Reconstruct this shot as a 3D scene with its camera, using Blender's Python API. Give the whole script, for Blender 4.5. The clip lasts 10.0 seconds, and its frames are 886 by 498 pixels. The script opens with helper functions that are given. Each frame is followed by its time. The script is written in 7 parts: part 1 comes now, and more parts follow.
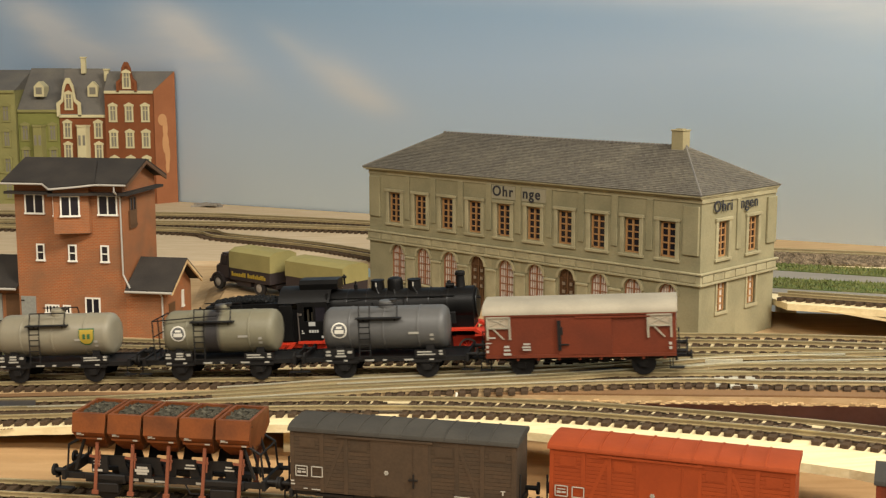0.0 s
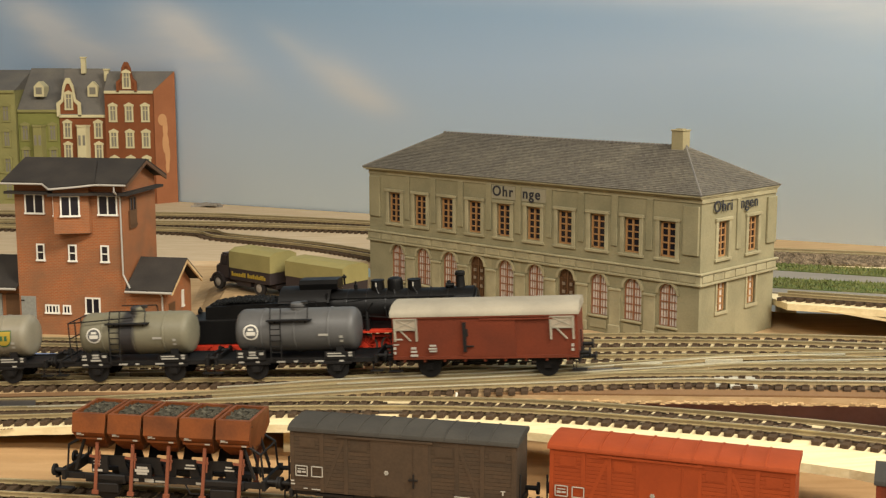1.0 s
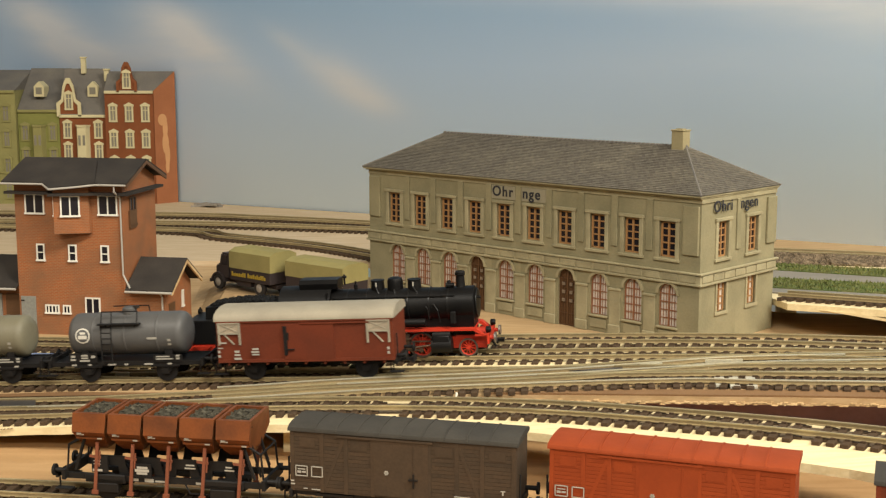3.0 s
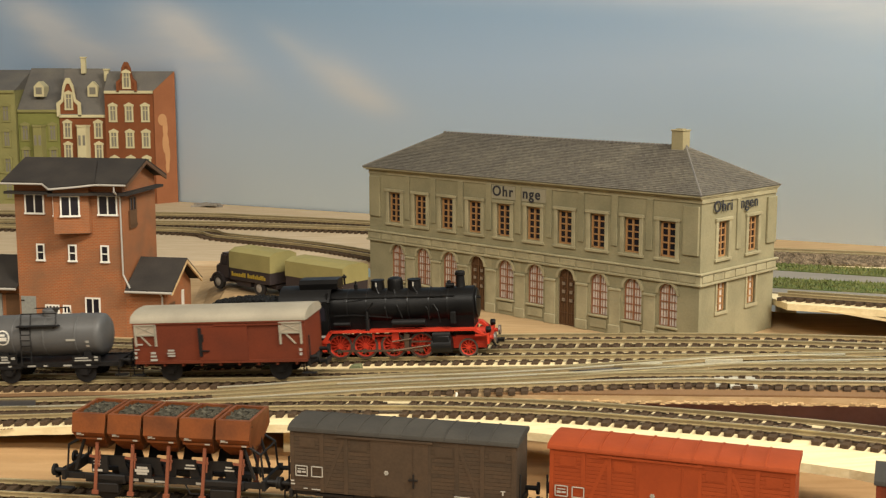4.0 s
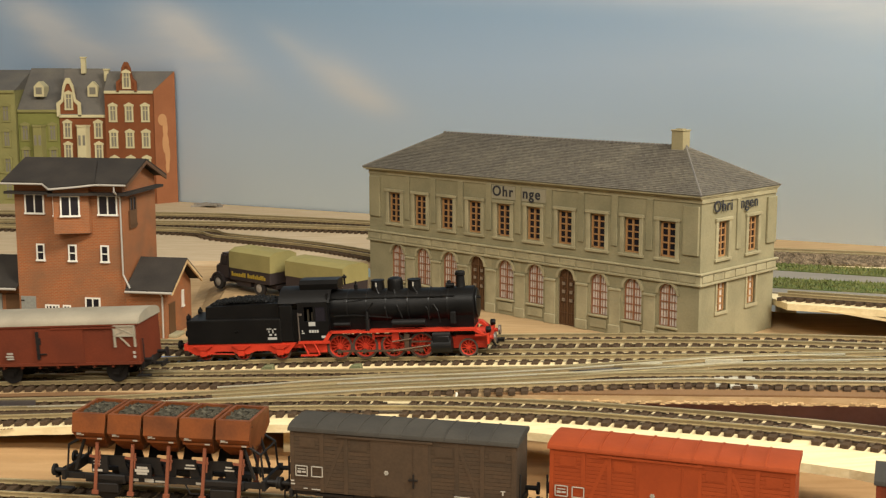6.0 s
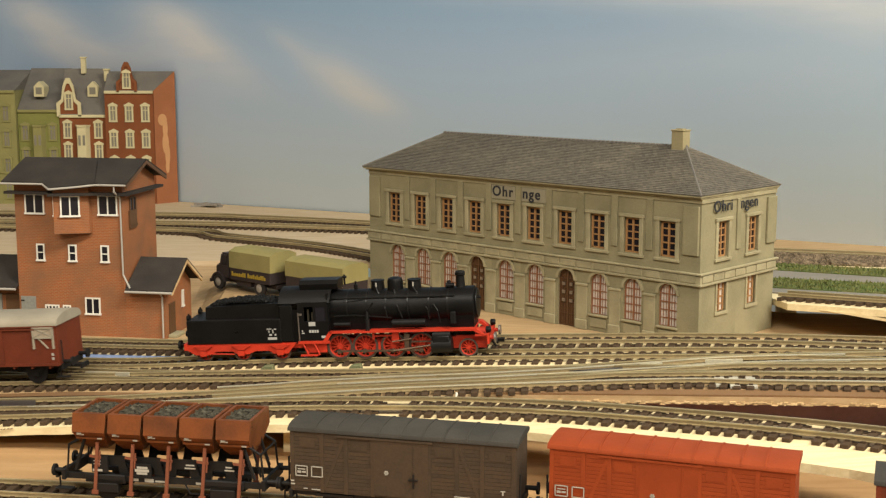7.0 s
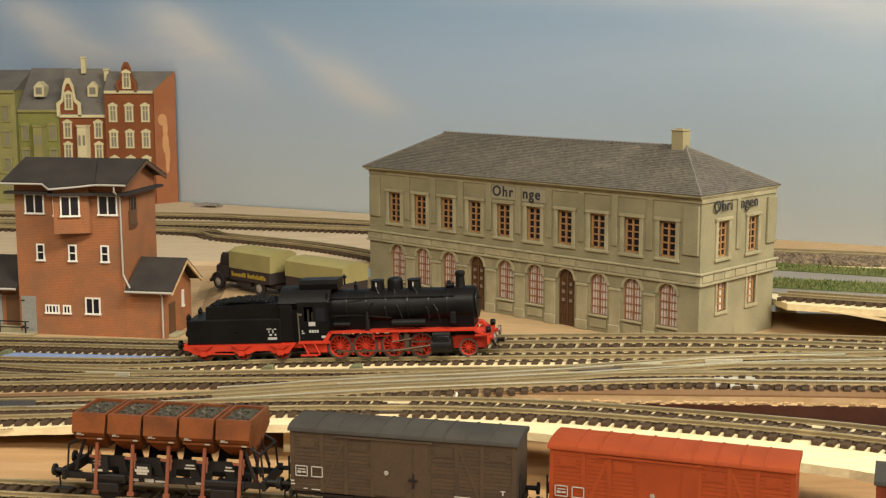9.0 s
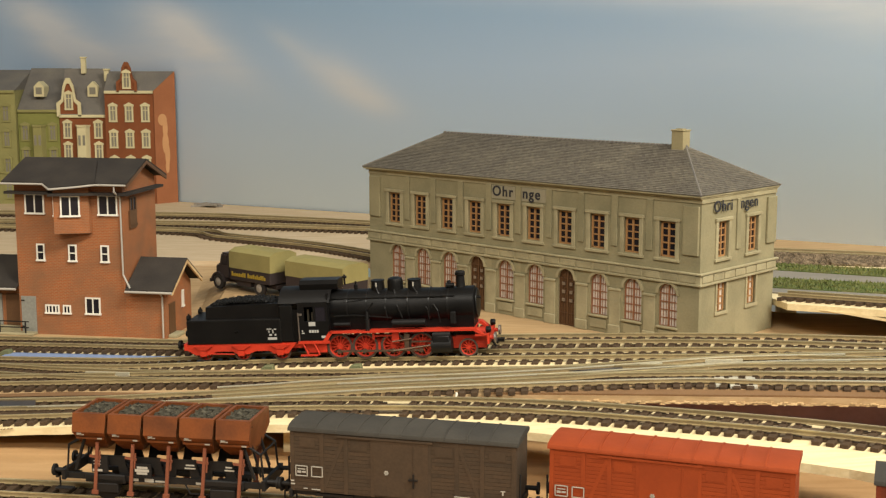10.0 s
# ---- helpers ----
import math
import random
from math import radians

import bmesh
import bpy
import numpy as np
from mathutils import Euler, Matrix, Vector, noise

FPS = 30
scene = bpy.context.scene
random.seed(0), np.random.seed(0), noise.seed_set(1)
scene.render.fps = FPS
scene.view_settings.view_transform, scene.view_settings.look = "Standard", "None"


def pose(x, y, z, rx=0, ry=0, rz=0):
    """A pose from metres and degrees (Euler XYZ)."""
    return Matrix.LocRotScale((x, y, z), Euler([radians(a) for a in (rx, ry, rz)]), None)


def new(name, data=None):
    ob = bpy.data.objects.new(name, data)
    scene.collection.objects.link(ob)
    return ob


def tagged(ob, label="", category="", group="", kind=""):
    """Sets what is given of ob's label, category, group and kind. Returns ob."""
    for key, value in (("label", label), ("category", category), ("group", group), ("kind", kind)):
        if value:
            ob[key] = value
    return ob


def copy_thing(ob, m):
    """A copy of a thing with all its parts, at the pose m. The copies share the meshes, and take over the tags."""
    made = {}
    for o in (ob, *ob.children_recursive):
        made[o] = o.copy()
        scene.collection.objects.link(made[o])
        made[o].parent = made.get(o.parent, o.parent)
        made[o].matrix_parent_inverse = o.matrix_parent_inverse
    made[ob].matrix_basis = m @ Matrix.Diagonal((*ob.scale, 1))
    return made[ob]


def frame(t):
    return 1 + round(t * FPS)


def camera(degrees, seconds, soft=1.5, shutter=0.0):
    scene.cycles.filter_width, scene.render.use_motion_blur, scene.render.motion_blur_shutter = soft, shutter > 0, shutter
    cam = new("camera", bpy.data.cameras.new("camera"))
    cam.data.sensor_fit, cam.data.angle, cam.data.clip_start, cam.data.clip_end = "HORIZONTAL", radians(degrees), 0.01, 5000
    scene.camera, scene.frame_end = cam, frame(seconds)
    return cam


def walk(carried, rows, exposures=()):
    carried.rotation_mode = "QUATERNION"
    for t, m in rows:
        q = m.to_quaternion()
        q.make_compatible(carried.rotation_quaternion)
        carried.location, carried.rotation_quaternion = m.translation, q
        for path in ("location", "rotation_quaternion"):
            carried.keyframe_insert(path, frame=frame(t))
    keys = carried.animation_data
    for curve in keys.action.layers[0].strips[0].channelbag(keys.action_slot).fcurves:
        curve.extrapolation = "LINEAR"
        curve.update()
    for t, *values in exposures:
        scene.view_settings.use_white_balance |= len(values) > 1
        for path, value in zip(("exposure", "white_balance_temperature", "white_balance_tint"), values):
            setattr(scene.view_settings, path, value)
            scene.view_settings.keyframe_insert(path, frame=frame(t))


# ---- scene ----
# ---------- camera ----------
cam = camera(38.0, 10.0, soft=1.3, shutter=0.5)
EYE = pose(0, 0, 0.174, 90 - 8.68, 0, 0)
walk(cam, [(0, EYE), (10, EYE)], exposures=[(0, 0.0, 6500, 10), (10, 0.0, 6500, 10)])

# ---------- light ----------
world = bpy.data.worlds.new("room_air")
scene.world = world
world.use_nodes = True
world.node_tree.nodes["Background"].inputs[0].default_value = (0.9, 0.85, 0.75, 1)
world.node_tree.nodes["Background"].inputs[1].default_value = 0.10


def ceiling_lamp(x, y, z, sx, sy, watts, colour):
    data = bpy.data.lights.new("tube_light", "AREA")
    data.shape, data.size, data.size_y = "RECTANGLE", sx, sy
    data.energy, data.color = watts, colour
    ob = new("tube_light", data)
    ob.matrix_world = pose(x, y, z)
    return ob


WARM = (1.0, 0.93, 0.80)
ceiling_lamp(1.1, -0.1, 1.38, 1.2, 0.3, 69, WARM)
ceiling_lamp(-0.8, -0.4, 1.38, 1.2, 0.3, 29, WARM)
ceiling_lamp(0.4, -1.7, 1.38, 1.2, 0.3, 58, WARM)

# ---------- mesh tools ----------
def box(bm, x0, x1, y0, y1, z0, z1, m=None, bev=0.0):
    r = bmesh.ops.create_cube(bm, size=1.0)
    vs = r["verts"]
    for v in vs:
        v.co = Vector(((x0 + x1) / 2 + v.co.x * (x1 - x0), (y0 + y1) / 2 + v.co.y * (y1 - y0), (z0 + z1) / 2 + v.co.z * (z1 - z0)))
    if bev:
        es = list({e for v in vs for e in v.link_edges})
        r = bmesh.ops.bevel(bm, geom=es, offset=bev, segments=1, affect="EDGES")
        vs = [v for v in {v for f in r["faces"] for v in f.verts}]
    if m:
        bmesh.ops.transform(bm, matrix=m, verts=vs)
    return vs


def prism(bm, pts, a, b, axis="y"):
    """An outline in two axes, drawn out along the third from a to b."""
    def at(p, h):
        u, w = p
        return {"x": (h, u, w), "y": (u, h, w), "z": (u, w, h)}[axis]
    lo = [bm.verts.new(at(p, a)) for p in pts]
    hi = [bm.verts.new(at(p, b)) for p in pts]
    n = len(pts)
    fs = [bm.faces.new(lo), bm.faces.new(hi[::-1])]
    for i in range(n):
        j = (i + 1) % n
        fs.append(bm.faces.new((lo[i], hi[i], hi[j], lo[j])))
    bmesh.ops.recalc_face_normals(bm, faces=fs)
    return lo + hi


def rod(bm, p0, p1, r, seg=10, r1=None):
    p0, p1 = Vector(p0), Vector(p1)
    d = p1 - p0
    m = Matrix.Translation((p0 + p1) / 2) @ d.to_track_quat("Z", "Y").to_matrix().to_4x4()
    bmesh.ops.create_cone(bm, cap_ends=True, segments=seg, radius1=r, radius2=r if r1 is None else r1, depth=d.length, matrix=m)


def lathe(bm, prof, seg=24, m=None, ring=False):
    """Profile (radius, height) turned about z."""
    rings = []
    for r, z in prof:
        rings.append([bm.verts.new((max(r, 1e-6) * math.cos(2 * math.pi * i / seg), max(r, 1e-6) * math.sin(2 * math.pi * i / seg), z)) for i in range(seg)])
    for a, b in zip(rings, rings[1:]):
        for i in range(seg):
            j = (i + 1) % seg
            bm.faces.new((a[i], a[j], b[j], b[i]))
    if ring:  # a closed outline, open in the middle
        for i in range(seg):
            j = (i + 1) % seg
            bm.faces.new((rings[-1][i], rings[-1][j], rings[0][j], rings[0][i]))
    else:
        bm.faces.new(rings[0][::-1])
        bm.faces.new(rings[-1])
    vs = [v for r in rings for v in r]
    bmesh.ops.recalc_face_normals(bm, faces=list({f for v in vs for f in v.link_faces}))
    if m:
        bmesh.ops.transform(bm, matrix=m, verts=vs)


def mesh_of(bm, name, material, smooth=False):
    bm.faces.ensure_lookup_table()
    big = [f for f in bm.faces if len(f.verts) > 4]
    if big:
        bmesh.ops.triangulate(bm, faces=big)
    me = bpy.data.meshes.new(name)
    bm.to_mesh(me)
    bm.free()
    me.materials.append(material)
    if smooth:
        me.shade_smooth()
        me.set_sharp_from_angle(angle=radians(38))
    return me


def part(name, bm, material, parent=None, label="", at=None, smooth=False):
    ob = new(name, mesh_of(bm, name, material, smooth))
    if parent:
        ob.parent = parent
    if at is not None:
        ob.matrix_basis = at
    return tagged(ob, label)


def again(ob, at, parent=None):
    """Another piece on the same mesh."""
    c = new(ob.name.split(".")[0], ob.data)
    c.parent = parent or ob.parent
    c.matrix_basis = at
    if "label" in ob:
        c["label"] = ob["label"]
    return c


def thing(name, m, label, category, group="", kind=""):
    ob = new(name)
    ob.empty_display_size = 0.01
    ob.matrix_basis = m
    return tagged(ob, label, category, group, kind)


def boxes(name, material, parent, rows, label="", bev=0.0, at=None):
    bm = bmesh.new()
    for r in rows:
        box(bm, *r, bev=bev)
    return part(name, bm, material, parent, label, at)


def lettering(text, size, material, parent, m, depth=0.0002):
    cu = bpy.data.curves.new("lettering", "FONT")
    cu.body, cu.size, cu.extrude, cu.align_x = text, size, depth, "LEFT"
    cu.offset, cu.space_character = size * 0.012, 1.18
    tmp = bpy.data.objects.new("lettering", cu)
    scene.collection.objects.link(tmp)
    me = bpy.data.meshes.new_from_object(tmp.evaluated_get(bpy.context.evaluated_depsgraph_get()))
    bpy.data.objects.remove(tmp)
    me.materials.clear()
    me.materials.append(material)
    ob = new("lettering", me)
    ob.parent, ob.matrix_basis = parent, m
    return ob


# ---------- materials ----------
def paint(name, colour, rough=0.6, metal=0.0, vary=0.25, big=30.0, fine=900.0, bump=0.15, dirt=None, dirt_amount=0.35, spec=0.3, island=0.0):
    """Base colour with stains at a large scale and grain at a small one, and a fine relief."""
    m = bpy.data.materials.new(name)
    m.use_nodes = True
    n, l = m.node_tree.nodes, m.node_tree.links
    b = n["Principled BSDF"]
    b.inputs["Metallic"].default_value = metal
    b.inputs["Specular IOR Level"].default_value = spec
    tc = n.new("ShaderNodeTexCoord")
    n1, n2 = n.new("ShaderNodeTexNoise"), n.new("ShaderNodeTexNoise")
    n1.inputs["Scale"].default_value, n1.inputs["Detail"].default_value = big, 6
    n2.inputs["Scale"].default_value, n2.inputs["Detail"].default_value = fine, 3
    info = n.new("ShaderNodeObjectInfo")
    off = n.new("ShaderNodeVectorMath")
    off.operation = "ADD"
    l.new(tc.outputs["Object"], off.inputs[0])
    l.new(info.outputs["Random"], off.inputs[1])
    l.new(off.outputs[0], n1.inputs["Vector"])
    l.new(off.outputs[0], n2.inputs["Vector"])
    ramp = n.new("ShaderNodeValToRGB")
    ramp.color_ramp.elements[0].position, ramp.color_ramp.elements[1].position = 0.35, 0.68
    l.new(n1.outputs["Fac"], ramp.inputs[0])
    mix = n.new("ShaderNodeMix")
    mix.data_type = "RGBA"
    mix.inputs[6].default_value = (*colour, 1)
    d = dirt or tuple(c * 0.6 for c in colour)
    mix.inputs[7].default_value = (*d, 1)
    sc = n.new("ShaderNodeMath")
    sc.operation = "MULTIPLY"
    sc.inputs[1].default_value = dirt_amount
    l.new(ramp.outputs[0], sc.inputs[0])
    l.new(sc.outputs[0], mix.inputs[0])
    hsv = n.new("ShaderNodeHueSaturation")
    mr = n.new("ShaderNodeMapRange")
    mr.inputs[3].default_value, mr.inputs[4].default_value = 1 - vary, 1 + vary
    l.new(n2.outputs["Fac"], mr.inputs[0])
    if island:
        geo = n.new("ShaderNodeNewGeometry")
        ir = n.new("ShaderNodeMapRange")
        ir.inputs[3].default_value, ir.inputs[4].default_value = 1 - island, 1 + island
        l.new(geo.outputs["Random Per Island"], ir.inputs[0])
        mu = n.new("ShaderNodeMath")
        mu.operation = "MULTIPLY"
        l.new(mr.outputs[0], mu.inputs[0])
        l.new(ir.outputs[0], mu.inputs[1])
        l.new(mu.outputs[0], hsv.inputs["Value"])
    else:
        l.new(mr.outputs[0], hsv.inputs["Value"])
    l.new(mix.outputs[2], hsv.inputs["Color"])
    l.new(hsv.outputs[0], b.inputs["Base Color"])
    rr = n.new("ShaderNodeMapRange")
    rr.inputs[3].default_value, rr.inputs[4].default_value = max(0.03, rough - 0.12), min(1, rough + 0.12)
    l.new(n1.outputs["Fac"], rr.inputs[0])
    l.new(rr.outputs[0], b.inputs["Roughness"])
    if bump:
        bp = n.new("ShaderNodeBump")
        bp.inputs["Strength"].default_value, bp.inputs["Distance"].default_value = bump, 0.0004
        l.new(n2.outputs["Fac"], bp.inputs["Height"])
        l.new(bp.outputs[0], b.inputs["Normal"])
    return m


def grained(name, colour, dark, stretch=(4, 60, 60), rough=0.75, rings=6.0):
    """Wood: grain drawn out along x."""
    m = paint(name, colour, rough, 0, 0.08, 12, 700, 0.1, dark, 0.25)
    n, l = m.node_tree.nodes, m.node_tree.links
    tc = [x for x in n if x.type == "TEX_COORD"][0]
    mp = n.new("ShaderNodeMapping")
    mp.inputs["Scale"].default_value = stretch
    g = n.new("ShaderNodeTexNoise")
    g.inputs["Scale"].default_value, g.inputs["Detail"].default_value, g.inputs["Distortion"].default_value = rings, 8, 0.6
    l.new(tc.outputs["Object"], mp.inputs[0])
    l.new(mp.outputs[0], g.inputs["Vector"])
    r = n.new("ShaderNodeValToRGB")
    r.color_ramp.elements[0].position, r.color_ramp.elements[1].position = 0.4, 0.62
    r.color_ramp.elements[0].color, r.color_ramp.elements[1].color = (*dark, 1), (*colour, 1)
    l.new(g.outputs["Fac"], r.inputs[0])
    mix = [x for x in n if x.type == "MIX"][0]
    l.new(r.outputs[0], mix.inputs[6])
    return m


def bricked(name, colour, other, mortar, w=0.0030, h=0.0010):
    m = paint(name, colour, 0.75, 0, 0.14, 75, 900, 0.2, other, 0.8)
    n, l = m.node_tree.nodes, m.node_tree.links
    tc = [x for x in n if x.type == "TEX_COORD"][0]
    geo = n.new("ShaderNodeSeparateXYZ")
    add = n.new("ShaderNodeMath")
    add.operation = "ADD"
    com = n.new("ShaderNodeCombineXYZ")
    l.new(tc.outputs["Object"], geo.inputs[0])
    l.new(geo.outputs["X"], add.inputs[0])
    l.new(geo.outputs["Y"], add.inputs[1])
    l.new(add.outputs[0], com.inputs["X"])
    l.new(geo.outputs["Z"], com.inputs["Y"])
    bk = n.new("ShaderNodeTexBrick")
    bk.inputs["Scale"].default_value = 1.0
    bk.inputs["Brick Width"].default_value, bk.inputs["Row Height"].default_value, bk.inputs["Mortar Size"].default_value = w, h, 0.0002
    l.new(com.outputs[0], bk.inputs["Vector"])
    mix = [x for x in n if x.type == "MIX"][0]
    bk.inputs["Color1"].default_value, bk.inputs["Color2"].default_value = (*colour, 1), (*[c * 0.85 for c in colour], 1)
    bk.inputs["Mortar"].default_value = (*mortar, 1)
    l.new(bk.outputs["Color"], mix.inputs[6])
    return m


M = {}
M["plywood"] = grained("plywood", (0.45, 0.31, 0.165), (0.37, 0.245, 0.12))
M["tan_board"] = grained("tan_board", (0.42, 0.26, 0.12), (0.36, 0.215, 0.095), (3, 20, 20))
M["pale_wood"] = grained("pale_wood", (0.74, 0.615, 0.365), (0.66, 0.53, 0.295), (6, 60, 60))
M["rear_wood"] = grained("rear_wood", (0.56, 0.44, 0.29), (0.48, 0.36, 0.22), (5, 40, 40))
M["sawn_edge"] = paint("sawn_edge", (0.62, 0.45, 0.24), 0.9, 0, 0.35, 120, 1200, 0.8, (0.35, 0.2, 0.08), 0.6)
M["brown_cork"] = paint("brown_cork", (0.20, 0.110, 0.048), 0.9, 0, 0.3, 40, 1500, 0.5, (0.13, 0.068, 0.03), 0.5)
M["underlay"] = paint("underlay", (0.10, 0.070, 0.042), 0.95, 0, 0.3, 60, 1200, 0.5, (0.19, 0.145, 0.09), 0.7)
M["rail"] = paint("rail", (0.58, 0.485, 0.275), 0.42, 0.55, 0.2, 40, 600, 0.05, (0.20, 0.16, 0.09), 0.5)
M["rail_web"] = paint("rail_web", (0.29, 0.222, 0.112), 0.55, 0.2, 0.25, 60, 700, 0.1, (0.17, 0.13, 0.07), 0.6)
M["bright_rail"] = paint("bright_rail", (0.82, 0.77, 0.58), 0.35, 0.6, 0.15, 40, 600, 0.05)
M["sleeper"] = paint("sleeper", (0.070, 0.046, 0.028), 0.8, 0, 0.35, 60, 900, 0.2, spec=0.1)
M["blue_road"] = paint("blue_road", (0.20, 0.26, 0.42), 0.8, 0, 0.15, 30, 700, 0.1)
M["grass"] = paint("grass", (0.085, 0.12, 0.03), 0.95, 0, 0.4, 60, 900, 1.0, (0.19, 0.17, 0.055), 0.8, island=0.4)
M["gravel"] = paint("gravel", (0.20, 0.15, 0.095), 0.95, 0, 0.4, 150, 800, 1.0, (0.09, 0.065, 0.04), 0.8, island=0.45)
M["grey_road"] = paint("grey_road", (0.24, 0.215, 0.175), 0.9, 0, 0.12, 30, 900, 0.15)
M["stucco"] = paint("stucco", (0.278, 0.245, 0.143), 0.85, 0, 0.12, 42, 700, 0.3, (0.190, 0.172, 0.100), 0.8)
M["stone_trim"] = paint("stone_trim", (0.345, 0.305, 0.185), 0.8, 0, 0.12, 70, 700, 0.3, (0.21, 0.185, 0.108), 0.7)
M["slate"] = paint("slate", (0.12, 0.11, 0.098), 0.7, 0, 0.25, 40, 700, 0.3, (0.19, 0.17, 0.135), 0.6)
M["tan_frame"] = paint("tan_frame", (0.36, 0.19, 0.075), 0.6, 0, 0.15)
M["dark_door"] = paint("dark_door", (0.11, 0.055, 0.025), 0.5, 0, 0.2)
M["curtain"] = paint("curtain", (0.60, 0.53, 0.46), 0.9, 0, 0.1)
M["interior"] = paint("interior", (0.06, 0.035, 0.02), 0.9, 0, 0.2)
M["paper"] = paint("paper", (0.55, 0.40, 0.24), 0.9, 0, 0.15)
M["brick"] = bricked("brick", (0.33, 0.090, 0.021), (0.20, 0.098, 0.048), (0.29, 0.15, 0.075))
M["brick_old"] = bricked("brick_old", (0.30, 0.12, 0.055), (0.21, 0.14, 0.09), (0.26, 0.18, 0.12))
M["roof_felt"] = paint("roof_felt", (0.030, 0.026, 0.023), 0.85, 0, 0.15, 60, 900, 0.2, (0.052, 0.044, 0.036), 0.6, spec=0.15)
M["white_plastic"] = paint("white_plastic", (0.78, 0.75, 0.66), 0.5, 0, 0.05)
M["glass_dark"] = paint("glass_dark", (0.018, 0.016, 0.02), 0.12, 0, 0.1, bump=0)
M["grey_door"] = paint("grey_door", (0.24, 0.24, 0.21), 0.6)
M["gutter"] = paint("gutter", (0.40, 0.37, 0.32), 0.5, 0, 0.1)
M["loco_black"] = paint("loco_black", (0.0045, 0.0043, 0.0043), 0.44, 0, 0.3, 60, 900, 0.12, (0.008, 0.0072, 0.0066), 0.6, spec=0.16)
M["loco_red"] = paint("loco_red", (0.48, 0.035, 0.014), 0.5, 0, 0.15, 60, 900, 0.1, (0.35, 0.03, 0.015), 0.4)
M["wheel_steel"] = paint("wheel_steel", (0.10, 0.075, 0.062), 0.45, 0.5, 0.2)
M["steel"] = paint("steel", (0.30, 0.26, 0.23), 0.35, 0.8, 0.2)
M["coal"] = paint("coal", (0.005, 0.005, 0.005), 0.7, 0, 0.4, spec=0.25)
M["white_mark"] = paint("white_mark", (0.36, 0.34, 0.29), 0.7, 0, 0.15, bump=0)
M["wagon_red"] = paint("wagon_red", (0.135, 0.030, 0.0135), 0.6, 0, 0.15, 50, 900, 0.15, (0.08, 0.022, 0.012), 0.6, spec=0.15)
M["roof_cream"] = paint("roof_cream", (0.31, 0.275, 0.205), 0.65, 0, 0.08, 40, 900, 0.08, (0.20, 0.178, 0.135), 0.7)
M["panel_cream"] = paint("panel_cream", (0.36, 0.30, 0.22), 0.6, 0, 0.1)
M["under_black"] = paint("under_black", (0.010, 0.009, 0.0085), 0.6, 0, 0.3, spec=0.25)
M["tank_grey"] = paint("tank_grey", (0.090, 0.088, 0.085), 0.45, 0, 0.08, 50, 700, 0.05)
M["tank_light"] = paint("tank_light", (0.36, 0.33, 0.26), 0.5, 0, 0.08, 60, 700, 0.05, (0.28, 0.25, 0.18), 0.5)
M["tank_cream"] = paint("tank_cream", (0.225, 0.200, 0.142), 0.4, 0, 0.06, 50, 700, 0.05)
M["sign_white"] = paint("sign_white", (0.60, 0.57, 0.49), 0.6, 0, 0.08, bump=0)
M["sign_yellow"] = paint("sign_yellow", (0.34, 0.24, 0.03), 0.5, 0, 0.05, bump=0)
M["sign_green"] = paint("sign_green", (0.03, 0.10, 0.04), 0.5, 0, 0.05, bump=0)
M["hopper_rust"] = paint("hopper_rust", (0.150, 0.045, 0.0125), 0.5, 0, 0.2, 90, 900, 0.15, (0.072, 0.024, 0.009), 0.8, spec=0.2)
M["ore"] = paint("ore", (0.050, 0.044, 0.030), 0.9, 0, 0.4, 200, 900, 0.5, island=0.6)
M["wagon_brown"] = paint("wagon_brown", (0.062, 0.041, 0.025), 0.85, 0, 0.22, 60, 700, 0.25, (0.042, 0.031, 0.021), 0.8, spec=0.15)
M["roof_dark"] = paint("roof_dark", (0.036, 0.033, 0.028), 0.85, 0, 0.15, 45, 700, 0.2, (0.060, 0.054, 0.044), 0.6, spec=0.15)
M["wagon_orange"] = paint("wagon_orange", (0.25, 0.045, 0.0115), 0.65, 0, 0.08, 60, 900, 0.15, (0.18, 0.032, 0.009), 0.6, spec=0.15)
M["truck_dark"] = paint("truck_dark", (0.035, 0.027, 0.027), 0.45, 0, 0.15)
M["canvas"] = paint("canvas", (0.26, 0.225, 0.085), 0.85, 0, 0.1, 60, 900, 0.2)
M["tyre"] = paint("tyre", (0.02, 0.018, 0.017), 0.8)
M["hub"] = paint("hub", (0.28, 0.25, 0.21), 0.6)
M["trim_cream"] = paint("trim_cream", (0.58, 0.51, 0.30), 0.7, 0, 0.1)
M["house_red"] = paint("house_red", (0.20, 0.062, 0.020), 0.8, 0, 0.12, 60, 900, 0.2)
M["house_side"] = paint("house_side", (0.31, 0.115, 0.048), 0.85, 0, 0.1, 40, 900, 0.2)
M["house_green"] = paint("house_green", (0.20, 0.20, 0.055), 0.85, 0, 0.1, 40, 900, 0.2)
M["house_olive"] = paint("house_olive", (0.25, 0.23, 0.085), 0.85, 0, 0.1, 40, 900, 0.2)
M["bare_plaster"] = paint("bare_plaster", (0.52, 0.27, 0.12), 0.85, 0, 0.1)
M["room_wall"] = paint("room_wall", (0.34, 0.31, 0.27), 0.9, 0, 0.05, 2, 60, 0.05)
M["purple_cloth"] = paint("purple_cloth", (0.32, 0.20, 0.225), 0.9, 0, 0.15, 20, 300, 0.2)
M["lamp_glass"] = paint("lamp_glass", (0.9, 0.88, 0.8), 0.4)

